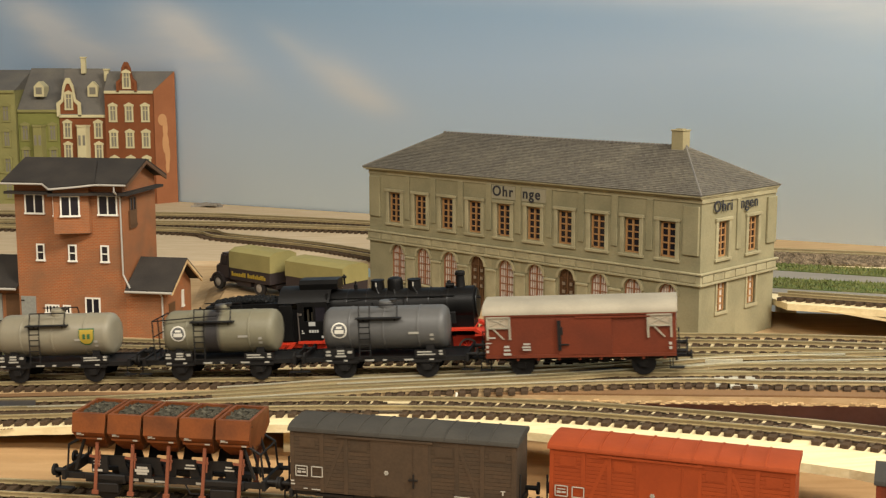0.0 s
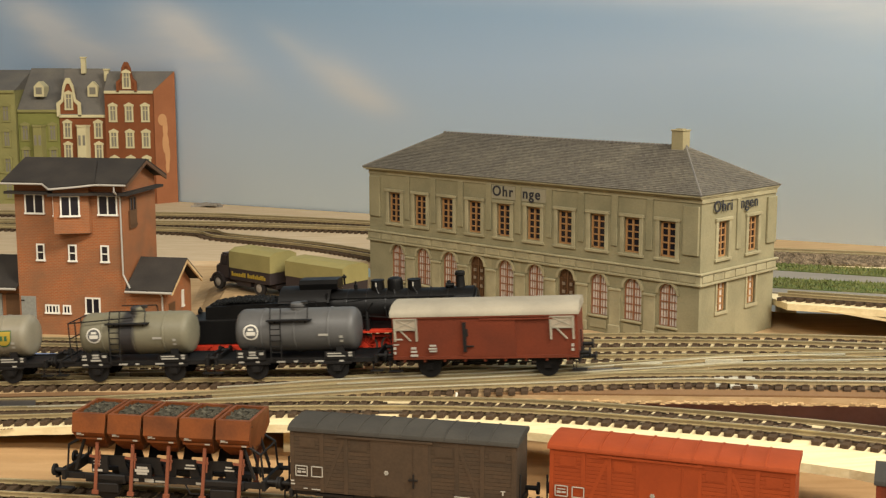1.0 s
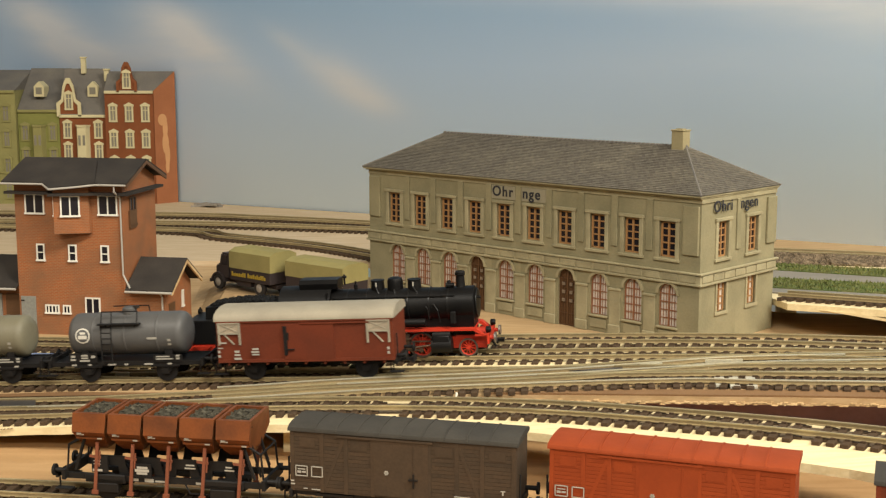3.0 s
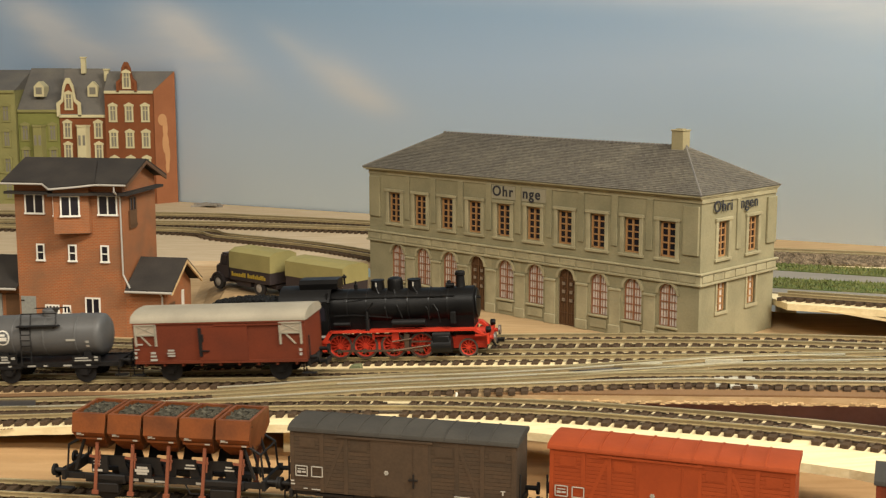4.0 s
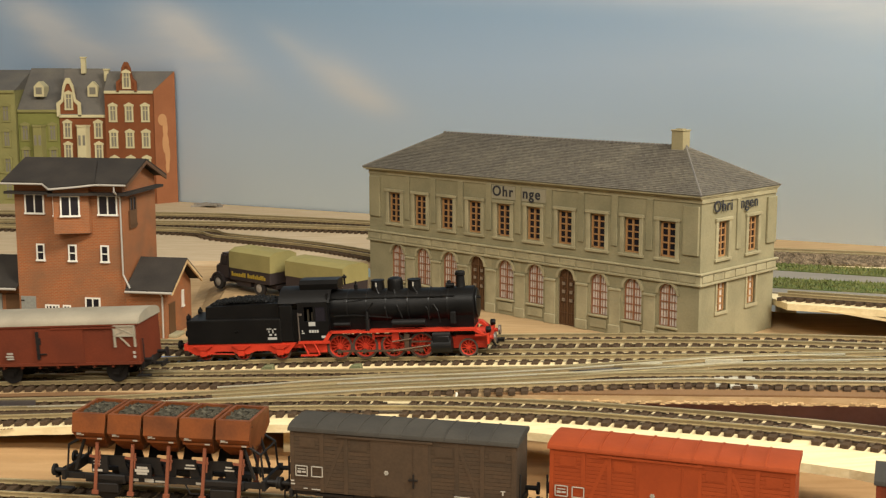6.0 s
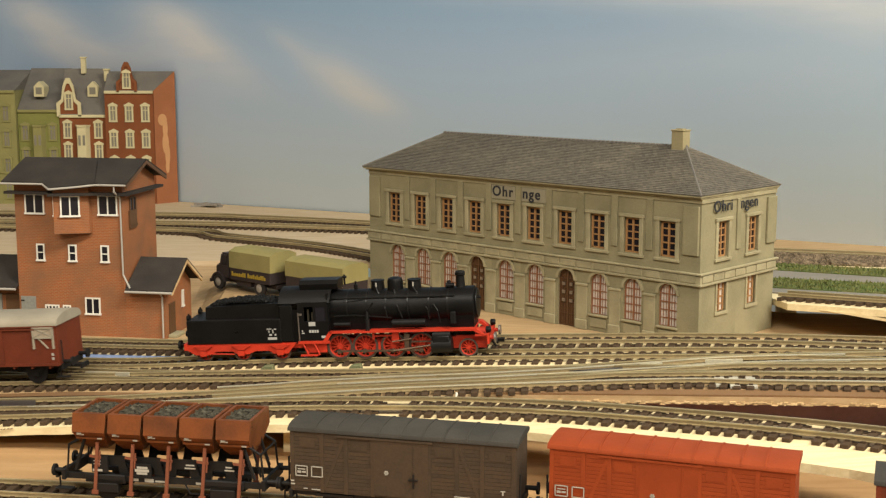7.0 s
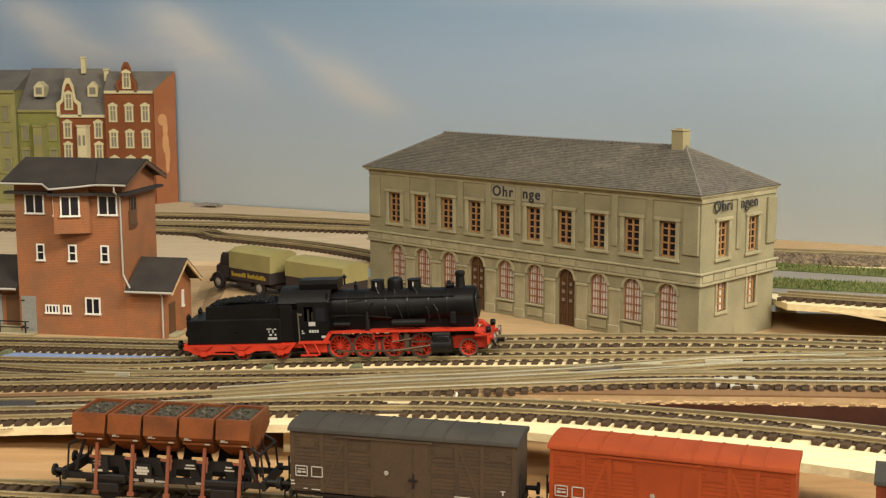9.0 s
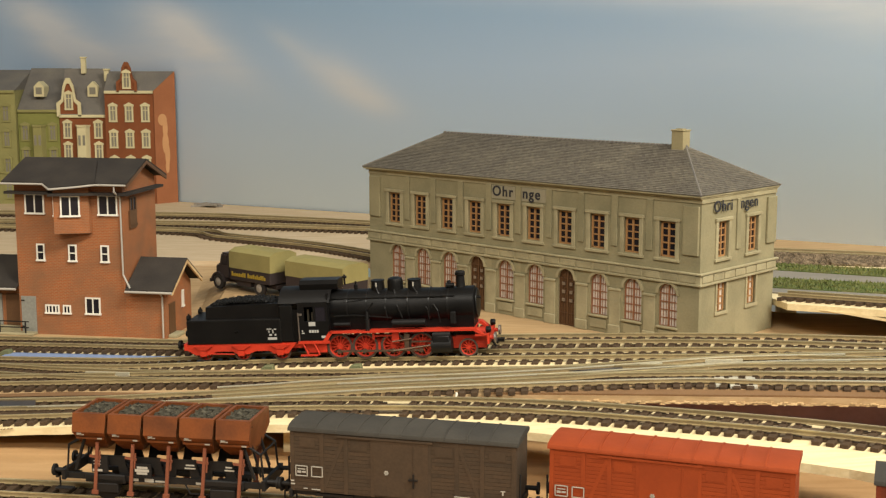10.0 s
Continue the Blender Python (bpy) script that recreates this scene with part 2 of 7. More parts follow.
GZ = -0.005  # top of the main board
YZ = -0.0092  # top of the yard ground behind the tracks
BIG = 1.0235
SLOPE = 0.06  # climb of the track board towards the east
GRADE = pose(0, 0, 0, 0, -math.degrees(math.atan(SLOPE)), 0)
LOW = -0.0257  # level ground of the signal box


# ---------- sky backdrop ----------
def sky_material():
    m = bpy.data.materials.new("painted_sky")
    m.use_nodes = True
    n, l = m.node_tree.nodes, m.node_tree.links
    b = n["Principled BSDF"]
    b.inputs["Roughness"].default_value = 0.8
    b.inputs["Specular IOR Level"].default_value = 0.2
    tc = n.new("ShaderNodeTexCoord")
    uv = n.new("ShaderNodeSeparateXYZ")
    l.new(tc.outputs["UV"], uv.inputs[0])
    ramp = n.new("ShaderNodeValToRGB")
    e = ramp.color_ramp.elements
    e[0].position, e[0].color = 0.0, (0.70, 0.85, 1.0, 1)
    e[1].position, e[1].color = 0.25, (0.31, 0.50, 0.76, 1)
    x = e.new(0.07)
    x.color = (0.64, 0.80, 1.0, 1)
    x = e.new(0.16)
    x.color = (0.50, 0.685, 0.955, 1)
    l.new(uv.outputs["Y"], ramp.inputs[0])

    def math_node(op, a, bb=None):
        q = n.new("ShaderNodeMath")
        q.operation = op
        for i, v in enumerate((a, bb)):
            if v is None:
                continue
            if isinstance(v, (int, float)):
                q.inputs[i].default_value = v
            else:
                l.new(v, q.inputs[i])
        return q.outputs[0]

    wisp = n.new("ShaderNodeTexNoise")
    wisp.inputs["Scale"].default_value, wisp.inputs["Detail"].default_value = 9, 7
    mp = n.new("ShaderNodeMapping")
    mp.inputs["Rotation"].default_value = (0, 0, radians(38))
    mp.inputs["Scale"].default_value = (0.6, 1.5, 1)
    l.new(tc.outputs["UV"], mp.inputs[0])
    l.new(mp.outputs[0], wisp.inputs["Vector"])
    total = None
    # streaks of cloud: centre along and up, half length, half width, slant in degrees, strength
    for cx, cy, a, w, ang, s in CLOUDS:
        dx, dy = math_node("SUBTRACT", uv.outputs["X"], cx), math_node("SUBTRACT", uv.outputs["Y"], cy)
        c, si = math.cos(radians(ang)), math.sin(radians(ang))
        p = math_node("ADD", math_node("MULTIPLY", dx, c / a), math_node("MULTIPLY", dy, si / a))
        q = math_node("ADD", math_node("MULTIPLY", dx, -si / w), math_node("MULTIPLY", dy, c / w))
        r2 = math_node("ADD", math_node("MULTIPLY", p, p), math_node("MULTIPLY", q, q))
        v = math_node("MULTIPLY", math_node("EXPONENT", math_node("MULTIPLY", r2, -1.0)), s)
        total = v if total is None else math_node("ADD", total, v)
    wr = n.new("ShaderNodeMapRange")
    wr.inputs[1].default_value, wr.inputs[2].default_value, wr.inputs[3].default_value, wr.inputs[4].default_value = 0.3, 0.7, 0.35, 1.1
    l.new(wisp.outputs["Fac"], wr.inputs[0])
    fac = math_node("MINIMUM", math_node("MULTIPLY", total, wr.outputs[0]), 0.9)
    mix = n.new("ShaderNodeMix")
    mix.data_type = "RGBA"
    mix.inputs[7].default_value = (0.80, 0.86, 0.96, 1)
    l.new(fac, mix.inputs[0])
    l.new(ramp.outputs[0], mix.inputs[6])
    l.new(mix.outputs[2], b.inputs["Base Color"])
    return m


CLOUDS = [(0.358, 0.192, 0.055, 0.024, -53, 1.0), (0.325, 0.225, 0.04, 0.022, -50, 0.5), (0.385, 0.165, 0.05, 0.018, -20, 0.5), (0.468, 0.182, 0.050, 0.016, -53, 0.9), (0.440, 0.195, 0.042, 0.032, -50, 0.8), (0.430, 0.160, 0.055, 0.022, -22, 0.55), (0.562, 0.146, 0.040, 0.016, -54, 0.95), (0.528, 0.183, 0.024, 0.008, -54, 0.6), (0.585, 0.120, 0.02, 0.012, -35, 0.35),
          (0.74, 0.234, 0.12, 0.016, -5, 0.9), (0.84, 0.210, 0.07, 0.022, -10, 0.9), (0.80, 0.16, 0.10, 0.04, -4, 0.3), (0.40, 0.02, 0.12, 0.02, 0, 0.3)]


def backdrop():
    line = [(-1.1187, 1.9548), (-0.5187, 1.6548), (-0.1187, 1.4548), (0.2813, 1.2548), (0.6813, 1.0548), (1.0813, 0.8548)]
    pts = smooth_line(line, 60)
    bm = bmesh.new()
    uvl = bm.loops.layers.uv.new("UVMap")
    ln = np.concatenate([[0], np.cumsum(np.linalg.norm(np.diff(pts, axis=0), axis=1))])
    lo = [bm.verts.new((x, y, -0.2)) for x, y in pts]
    hi = [bm.verts.new((x, y, 1.3)) for x, y in pts]
    for i in range(len(pts) - 1):
        fc = bm.faces.new((lo[i], lo[i + 1], hi[i + 1], hi[i]))
        for lp, u, v in zip(fc.loops, (i, i + 1, i + 1, i), (-0.2, -0.2, 1.3, 1.3)):
            lp[uvl].uv = (ln[u] / 2.0, v)
    ob = part("backdrop", bm, sky_material(), smooth=True)
    md = ob.modifiers.new("thickness", "SOLIDIFY")
    md.thickness, md.offset = 0.004, -1
    tagged(ob, "painted blue sky backdrop with white wispy clouds", "backdrop", kind="structure")


def smooth_line(pts, n=200):
    p = np.array(pts, float)
    p = np.vstack([2 * p[0] - p[1], p, 2 * p[-1] - p[-2]])
    m = len(p) - 3
    k = max(2, n // m)
    out = []
    for i in range(m):
        a, b, c, d = p[i:i + 4]
        for j in range(k):
            u = j / k
            out.append(0.5 * (2 * b + (c - a) * u + (2 * a - 5 * b + 4 * c - d) * u * u + (3 * b - a - 3 * c + d) * u ** 3))
    out.append(p[-2])
    return np.array(out)


class Line:
    """A smooth way over the board, by its length."""

    def __init__(self, pts):
        self.p = smooth_line(pts, 400)
        self.s = np.concatenate([[0], np.cumsum(np.linalg.norm(np.diff(self.p, axis=0), axis=1))])
        self.length = float(self.s[-1])

    def xy(self, d):
        if d < 0:  # straight on before the start
            u = (self.p[1] - self.p[0]) / self.s[1]
            return float(self.p[0][0] + u[0] * d), float(self.p[0][1] + u[1] * d)
        return float(np.interp(d, self.s, self.p[:, 0])), float(np.interp(d, self.s, self.p[:, 1]))

    def at(self, d, e=0.004):
        x, y = self.xy(d)
        (x0, y0), (x1, y1) = self.xy(max(d - e, 0)), self.xy(min(d + e, self.length))
        return x, y, math.degrees(math.atan2(y1 - y0, x1 - x0))


# ---------- room ----------
def room():
    for name, r in (("room_floor", (-2.2, 2.2, -2.6, 2.2, -1.02, -1.0)), ("ceiling", (-2.2, 2.2, -2.6, 2.2, 1.4, 1.44)),
                    ("wall_west", (-2.25, -2.2, -2.6, 2.2, -1.0, 1.4)), ("wall_east", (2.2, 2.25, -2.6, 2.2, -1.0, 1.4)),
                    ("wall_south", (-2.2, 2.2, -2.65, -2.6, -1.0, 1.4)), ("wall_north", (-2.2, 2.2, 2.2, 2.25, -1.0, 1.4))):
        bm = bmesh.new()
        box(bm, *r)
        tagged(part(name, bm, M["room_wall"]), "plain pale painted surface of the hobby room", name.split("_")[-1], kind="structure")


def slab(name, outline, z0, z1, material, label, category="board"):
    bm = bmesh.new()
    prism(bm, outline, z0, z1, "z")
    ob = part(name, bm, material)
    return tagged(ob, label, category, kind="structure")


def strip(name, line, half_near, half_far, z0, z1, material, label, a=0.0, b=1.0, rough=0.0, n=60):
    """A board that follows a way: near edge, far edge, thickness."""
    bm = bmesh.new()
    rows = []
    rng = random.Random(name)
    for i in range(n + 1):
        d = line.length * (a + (b - a) * i / n)
        x, y, ang = line.at(d, 0.01)
        c, s = math.cos(radians(ang)), math.sin(radians(ang))
        j = rng.uniform(-rough, rough)
        hn = float(np.interp(x, *half_near)) if isinstance(half_near, tuple) else half_near
        near, far = (x + s * (hn + j), y - c * (hn + j)), (x - s * half_far, y + c * half_far)
        rows.append([bm.verts.new((*near, z0)), bm.verts.new((*near, z1)), bm.verts.new((*far, z1)), bm.verts.new((*far, z0))])
    for p, q in zip(rows, rows[1:]):
        for k in range(4):
            bm.faces.new((p[k], q[k], q[(k + 1) % 4], p[(k + 1) % 4]))
    bm.faces.new(rows[0])
    bm.faces.new(rows[-1][::-1])
    bmesh.ops.recalc_face_normals(bm, faces=bm.faces)
    return tagged(part(name, bm, material), label, "board", kind="structure")


# ---------- railway lines ----------
# The board with the tracks climbs to the east; its plan is drawn in its own sloping plane.
def graded(ob):
    ob.matrix_basis = GRADE @ ob.matrix_basis
    return ob


L1 = Line([(-0.3515, 0.8644), (-0.2976, 0.844), (-0.2346, 0.8223), (-0.1745, 0.8009), (-0.1181, 0.7855), (-0.0641, 0.7745), (-0.0118, 0.7671), (0.0396, 0.759), (0.0895, 0.7481), (0.1377, 0.7361), (0.1984, 0.7162), (0.2457, 0.6966), (0.2803, 0.6799)])
L2 = Line([(-0.3281, 0.8051), (-0.259, 0.7826), (-0.2016, 0.7655), (-0.1658, 0.7595), (-0.1312, 0.7575), (-0.0965, 0.7539), (-0.0621, 0.7489), (0.0053, 0.7355), (0.0703, 0.7218), (0.1328, 0.7087), (0.1921, 0.6921), (0.2383, 0.6744), (0.2723, 0.6594)])
L3 = Line([(-0.5228, 0.7787), (-0.3706, 0.756), (-0.2615, 0.7382), (-0.1816, 0.7254), (-0.1009, 0.711), (-0.0075, 0.6946), (0.0436, 0.6849), (0.1062, 0.6736), (0.1689, 0.661), (0.2288, 0.6465), (0.2634, 0.637)])
L4 = Line([(-0.2818, 0.6875), (-0.2421, 0.6812), (-0.1937, 0.6741), (-0.1474, 0.672), (-0.1167, 0.671), (-0.0862, 0.6711), (-0.0559, 0.6714), (-0.0255, 0.6715), (0.0349, 0.6672), (0.1235, 0.6572), (0.1648, 0.6445), (0.2179, 0.6292), (0.2559, 0.6181)])
L5 = Line([(-0.2749, 0.6702), (-0.2359, 0.6631), (-0.1739, 0.6565), (-0.1136, 0.6523), (-0.0835, 0.6485), (-0.0537, 0.6432), (0.0046, 0.6294), (0.0598, 0.6097), (0.1105, 0.5852), (0.1568, 0.5603), (0.192, 0.5381), (0.2167, 0.5194)])
L6 = Line([(-0.3242, 0.7949), (-0.2716, 0.7674), (-0.2315, 0.7493), (-0.1759, 0.7293), (-0.1176, 0.7149), (-0.0585, 0.7029), (-0.0075, 0.6946)])
L7 = Line([(-0.0572, 0.6874), (0.0049, 0.684), (0.0665, 0.6819), (0.128, 0.6823), (0.1739, 0.6814), (0.237, 0.6708), (0.2728, 0.6606)])
L15 = Line([(-0.1241, 0.6785), (-0.0965, 0.6788), (-0.0689, 0.6804), (-0.0258, 0.6789), (0.0202, 0.6755), (0.0658, 0.6746), (0.1119, 0.6773), (0.1581, 0.6794), (0.2166, 0.6708)])
L8 = Line([(-0.33, 0.590), (-0.225, 0.5775), (-0.1212, 0.5620), (-0.0149, 0.5393), (0.0948, 0.5093), (0.2040, 0.4700), (0.30, 0.432)])
L9 = Line([(-0.75, 1.44), (-0.3159, 1.403), (-0.2037, 1.3782), (-0.076, 1.3311), (0.06, 1.27)])
L10 = Line([(-0.70, 1.37), (-0.3, 1.3311), (-0.1943, 1.3132), (-0.0733, 1.2829), (0.05, 1.24)])
L11 = Line([(-0.70, 1.33), (-0.2894, 1.2829), (-0.2102, 1.234), (-0.1224, 1.1779), (-0.0644, 1.1232), (0.0, 1.05)])
L12 = Line([(0.12, 0.1), (0.2225, 0.0272), (0.2843, -0.0193), (0.42, -0.12)])
L13 = Line([(0.15, 1.215), (0.2993, 1.163), (0.3943, 1.135), (0.6, 1.06)])
GAUGE = 0.0165
SLEEPER = None
CHAIR = None


def sleeper_mesh():
    bm = bmesh.new()
    box(bm, -0.0018, 0.0018, -0.0150, 0.0150, -0.0050, -0.0027, bev=0.0002)
    for s in (-1, 1):
        box(bm, -0.0011, 0.0011, s * GAUGE / 2 - 0.0021, s * GAUGE / 2 + 0.0021, -0.0027, -0.0020)
    return mesh_of(bm, "sleeper", M["sleeper"])


def railway(line, label, z=0.0, a=0.0, b=1.0, sleepers=True, rails=True, bright=(), pitch=0.0066, far=False, joints=()):
    """A length of line: two rails, sleepers and the webs between them."""
    global SLEEPER
    SLEEPER = SLEEPER or sleeper_mesh()
    track = thing("railway_track", pose(0, 0, z), label, "railway track", "model railway tracks", "structure")
    d0, d1 = line.length * a, line.length * b
    n = max(8, int((d1 - d0) / 0.006))
    for side in (-1, 1):
        bm = bmesh.new()
        prof = [(-0.0009, -0.0024), (-0.0009, -0.0021), (-0.0003, -0.0018), (-0.0003, -0.0008), (-0.00045, -0.0006), (-0.00045, 0.0), (0.00045, 0.0), (0.00045, -0.0006), (0.0003, -0.0008), (0.0003, -0.0018), (0.0009, -0.0021), (0.0009, -0.0024)]
        rings = []
        for i in range(n + 1):
            x, y, ang = line.at(d0 + (d1 - d0) * i / n)
            c, s = math.cos(radians(ang)), math.sin(radians(ang))
            rings.append([bm.verts.new((x - s * (side * GAUGE / 2 + u), y + c * (side * GAUGE / 2 + u), w)) for u, w in prof])
        for p, q in zip(rings, rings[1:]):
            for k in range(len(prof)):
                bm.faces.new((p[k], q[k], q[(k + 1) % len(prof)], p[(k + 1) % len(prof)]))
        bm.faces.new(rings[0])
        bm.faces.new(rings[-1][::-1])
        bmesh.ops.recalc_face_normals(bm, faces=bm.faces)
        rail = part("rail", bm, M["bright_rail"] if side in bright else M["rail"], track)
        rail.data.materials.append(M["rail_web"])
        for f in rail.data.polygons:
            f.material_index = 1 if f.center.z < -0.0006 else 0
    if sleepers:
        k = int((d1 - d0) / pitch)
        web = bmesh.new()
        joined = bmesh.new() if far else None
        rng = random.Random(label + str(a))
        for i in range(k):
            d = d0 + (i + 0.5) * pitch
            x, y, ang = line.at(d)
            if any(abs(x - q) < 0.0035 for q in joints):
                continue
            if far:
                box(joined, -0.0015, 0.0015, -0.015, 0.015, -0.005, -0.0027, m=pose(x, y, 0, 0, 0, ang))
            else:
                o = new("sleeper", SLEEPER)
                o.parent = track
                o.matrix_basis = pose(x, y, 0, 0, 0, ang + rng.uniform(-1.2, 1.2))
                if i % 2 == 0:
                    x, y, ang = line.at(d + pitch / 2)
                    for s in (-1, 1):
                        box(web, -0.0020, 0.0020, s * GAUGE / 2 - 0.0011, s * GAUGE / 2 + 0.0011, -0.0047, -0.0033, m=pose(x, y, 0, 0, 0, ang))
        if far:
            tagged(part("sleepers", joined, M["sleeper"], track), kind="stuff")
            web.free()
        else:
            tagged(part("webs", web, M["sleeper"], track), kind="stuff")
    return track


def boards():
    slab("base_board", [(-0.9, 0.25), (0.9, 0.25), (0.9, 0.80), (-0.9, 0.80)], -0.042, -0.030, M["tan_board"], "tan plywood base board of the layout, lower level", "base board")
    edge = [(-0.6755, 0.7899), (-0.2734, 0.7034), (-0.1694, 0.6779), (-0.0509, 0.6535), (0, 0.644), (0.0198, 0.6569), (0.0918, 0.6388), (0.1331, 0.6278), (0.1732, 0.6175), (0.2161, 0.6051), (0.5004, 0.5162)]
    graded(slab("main_board", edge + [(0.5004, 0.5953), (0.2895, 0.6638), (0.2311, 0.6902), (0.134, 0.7231), (0.0493, 0.7426), (-0.0509, 0.7608), (-0.1582, 0.7834), (-0.3591, 0.8424), (-0.6755, 0.9502)], -0.0088, GZ, M["plywood"], "tan plywood main board carrying the tracks", "board"))
    # yard ground: level round the station, lower round the signal box
    bm = bmesh.new()
    def ease(v, p, q):
        u = min(1.0, max(0.0, (v - p) / (q - p)))
        return u * u * (3 - 2 * u)
    cols = [-0.9, -0.6, -0.45] + [-0.40 + 0.01 * i for i in range(42)] + [0.06, 0.14, 0.24, 0.40, 0.60, 0.9]
    front = lambda x: float(np.interp(x, (-0.9, -0.36, -0.20, -0.1, 0.0, 0.1, 0.3, 0.9), (0.90, 0.838, 0.802, 0.782, 0.756, 0.745, 0.715, 0.62)))
    back = lambda x: float(np.interp(x, (0.02, 0.16, 0.24, 0.9), (1.103, 0.98, 0.90, 0.80)))
    grid = []
    for x in cols:
        row = []
        for j in range(25):
            y = front(x) + (back(x) - front(x)) * j / 24
            near = max(LOW - YZ, SLOPE * min(x, 0.0)) * (1 - ease(y, 0.83, 0.93))
            low = (LOW - YZ) * (1 - ease(y, 0.98, 1.10))
            row.append(bm.verts.new((x, y, YZ + near + (low - near) * ease(-x / y, 0.170, 0.195))))
        grid.append(row)
    for p, q in zip(grid, grid[1:]):
        for j in range(24):
            bm.faces.new((p[j], q[j], q[j + 1], p[j + 1]))
    skirt = bmesh.ops.extrude_face_region(bm, geom=bm.faces[:])
    bmesh.ops.translate(bm, vec=(0, 0, -0.0048), verts=[v for v in skirt["geom"] if isinstance(v, bmesh.types.BMVert)])
    bmesh.ops.recalc_face_normals(bm, faces=bm.faces)
    tagged(part("yard_board", bm, M["plywood"]), "tan plywood yard ground around the station", "board", kind="structure")
    slab("rear_board", [(-0.9, 1.104), (0.016, 1.104), (0.018, 1.385), (-0.3187, 1.5538), (-0.9, 1.843)], -0.013, GZ, M["rear_wood"], "pale wooden rear board before the backdrop", "board")
    bm = bmesh.new()
    rng = random.Random(21)
    for k in range(26):
        x = -0.2676 + k * 0.00174
        if k in (5, 9, 16):
            continue
        box(bm, x, x + rng.uniform(0.0004, 0.0011), 0.6420, 0.6437, GZ + 0.0004, GZ + 0.0005, m=pose(0, rng.uniform(-0.0004, 0.0004), 0))
    tagged(part("pencil_note", bm, M["pencil"], at=GRADE), "faint unreadable pencil marks on the wood", "pencil marks", kind="stuff")
    # ragged sawn front edge
    bm = bmesh.new()
    rng = random.Random(5)
    fx = Line([(0.0198, 0.6569), (0.0918, 0.6388), (0.1331, 0.6278), (0.1732, 0.6175), (0.2161, 0.6051), (0.3218, 0.5731)])
    d = 0.0
    while d < fx.length:
        x, y, a = fx.at(d)
        w = rng.uniform(0.0006, 0.0034)
        t = rng.uniform(0.0001, 0.0009)
        z = -0.0092 + rng.uniform(0, 0.0016)
        box(bm, 0, w, -t, 0.001, z, z + rng.uniform(0.0003, 0.0010), m=pose(x, y, 0, rng.uniform(-2, 2), 0, a + rng.uniform(-10, 10)) @ pose(0, 0, 0, 0, rng.uniform(-3, 3), 0))
        d += w * 0.6
    tagged(part("sawn_edge", bm, M["sawn_edge"], at=GRADE), "ragged sawn plywood edge of the main board", "board edge", kind="stuff")
    bm = bmesh.new()
    prism(bm, [(0.0219, 0.657), (0.0918, 0.6393), (0.1331, 0.6282), (0.1732, 0.618), (0.2161, 0.6056), (0.3218, 0.5738), (0.3218, 0.5925), (0.1878, 0.6256), (0.0969, 0.6473), (0.0493, 0.654)], GZ, GZ + 0.001, "z")
    tagged(part("cork_mat", bm, M["brown_cork"], at=GRADE), "brown cork mat glued on the board edge", "mat", kind="structure")
    bm = bmesh.new()
    prism(bm, [(-0.4628, 0.7466), (-0.2734, 0.7056), (-0.1417, 0.6792), (-0.109, 0.6846), (-0.2148, 0.7117), (-0.4628, 0.7391)], GZ, GZ + 0.001, "z")
    tagged(part("cork_mat", bm, M["brown_cork"], at=GRADE), "brown cork mat between diverging tracks", "mat", kind="structure")
    graded(strip("track_board", L5, ((-0.274, -0.181, -0.082, 0.039, 0.078, 0.152, 0.213), (0.0175, 0.0181, 0.0267, 0.0296, 0.0341, 0.0389, 0.0417)), 0.0215, -0.0086, GZ + 0.0004, M["pale_wood"], "pale wooden strip carrying the front curved track", rough=0.0006))
    graded(strip("track_underlay", L5, 0.0086, 0.0086, GZ + 0.0004, GZ + 0.0010, M["underlay"], "grey brown underlay between the rails"))
    graded(strip("track_bed", L2, 0.026, 0.016, GZ, GZ + 0.0011, M["pale_wood"], "pale thin wooden bed under the engine track"))
    graded(strip("track_bed", L1, 0.0138, 0.0150, -0.0115, -0.0030, M["pale_wood"], "pale thin wooden bed under the platform track", 0.0, 1.0))
    graded(strip("blue_strip", Line([(-0.2879, 0.8128), (-0.2148, 0.793), (-0.1638, 0.7792), (-0.0824, 0.7631)]), 0.0095, 0.0120, GZ, GZ + 0.0016, M["blue_road"], "flat blue painted strip between two tracks"))
    graded(strip("blue_strip", Line([(0.1982, 0.7028), (0.2395, 0.6868), (0.2812, 0.6691)]), 0.003, 0.003, GZ, GZ + 0.0014, M["blue_road"], "flat pale blue painted strip between two tracks"))
    # sloping terrain behind the station
    tilt = pose(0, 0.83, 0.012, -4.574, 0, 0)
    def lay(name, outline, z0, z1, mat, label, cat):
        ob = slab(name, outline, z0, z1, M[mat], label, cat)
        ob.matrix_basis = tilt
    lay("terrain_board", [(0.12, 0.12), (0.2225, 0.026), (0.2245, -0.0065), (0.2759, -0.0437), (0.42, -0.148), (0.75, -0.39), (0.9, 0.2), (0.62, 0.30), (0.10, 0.30)], -0.0045, -0.0002, "pale_wood", "raised pale wooden board with grass and road", "board")
    lay("road", [(0.14, 0.115), (0.2299, 0.0562), (0.2932, 0.0066), (0.60, -0.22), (0.65, 0.02), (0.37, 0.235), (0.2899, 0.296), (0.15, 0.40)], -0.0002, 0.0008, "grey_road", "flat grey road between grass strips", "road")
    lay("grass_strip", [(0.14, 0.142), (0.2368, 0.0831), (0.3052, 0.0414), (0.60, -0.15), (0.60, -0.06), (0.3293, 0.1117), (0.2553, 0.1558), (0.14, 0.226)], 0.0008, 0.0016, "grass", "green and straw coloured grass strip", "grass")
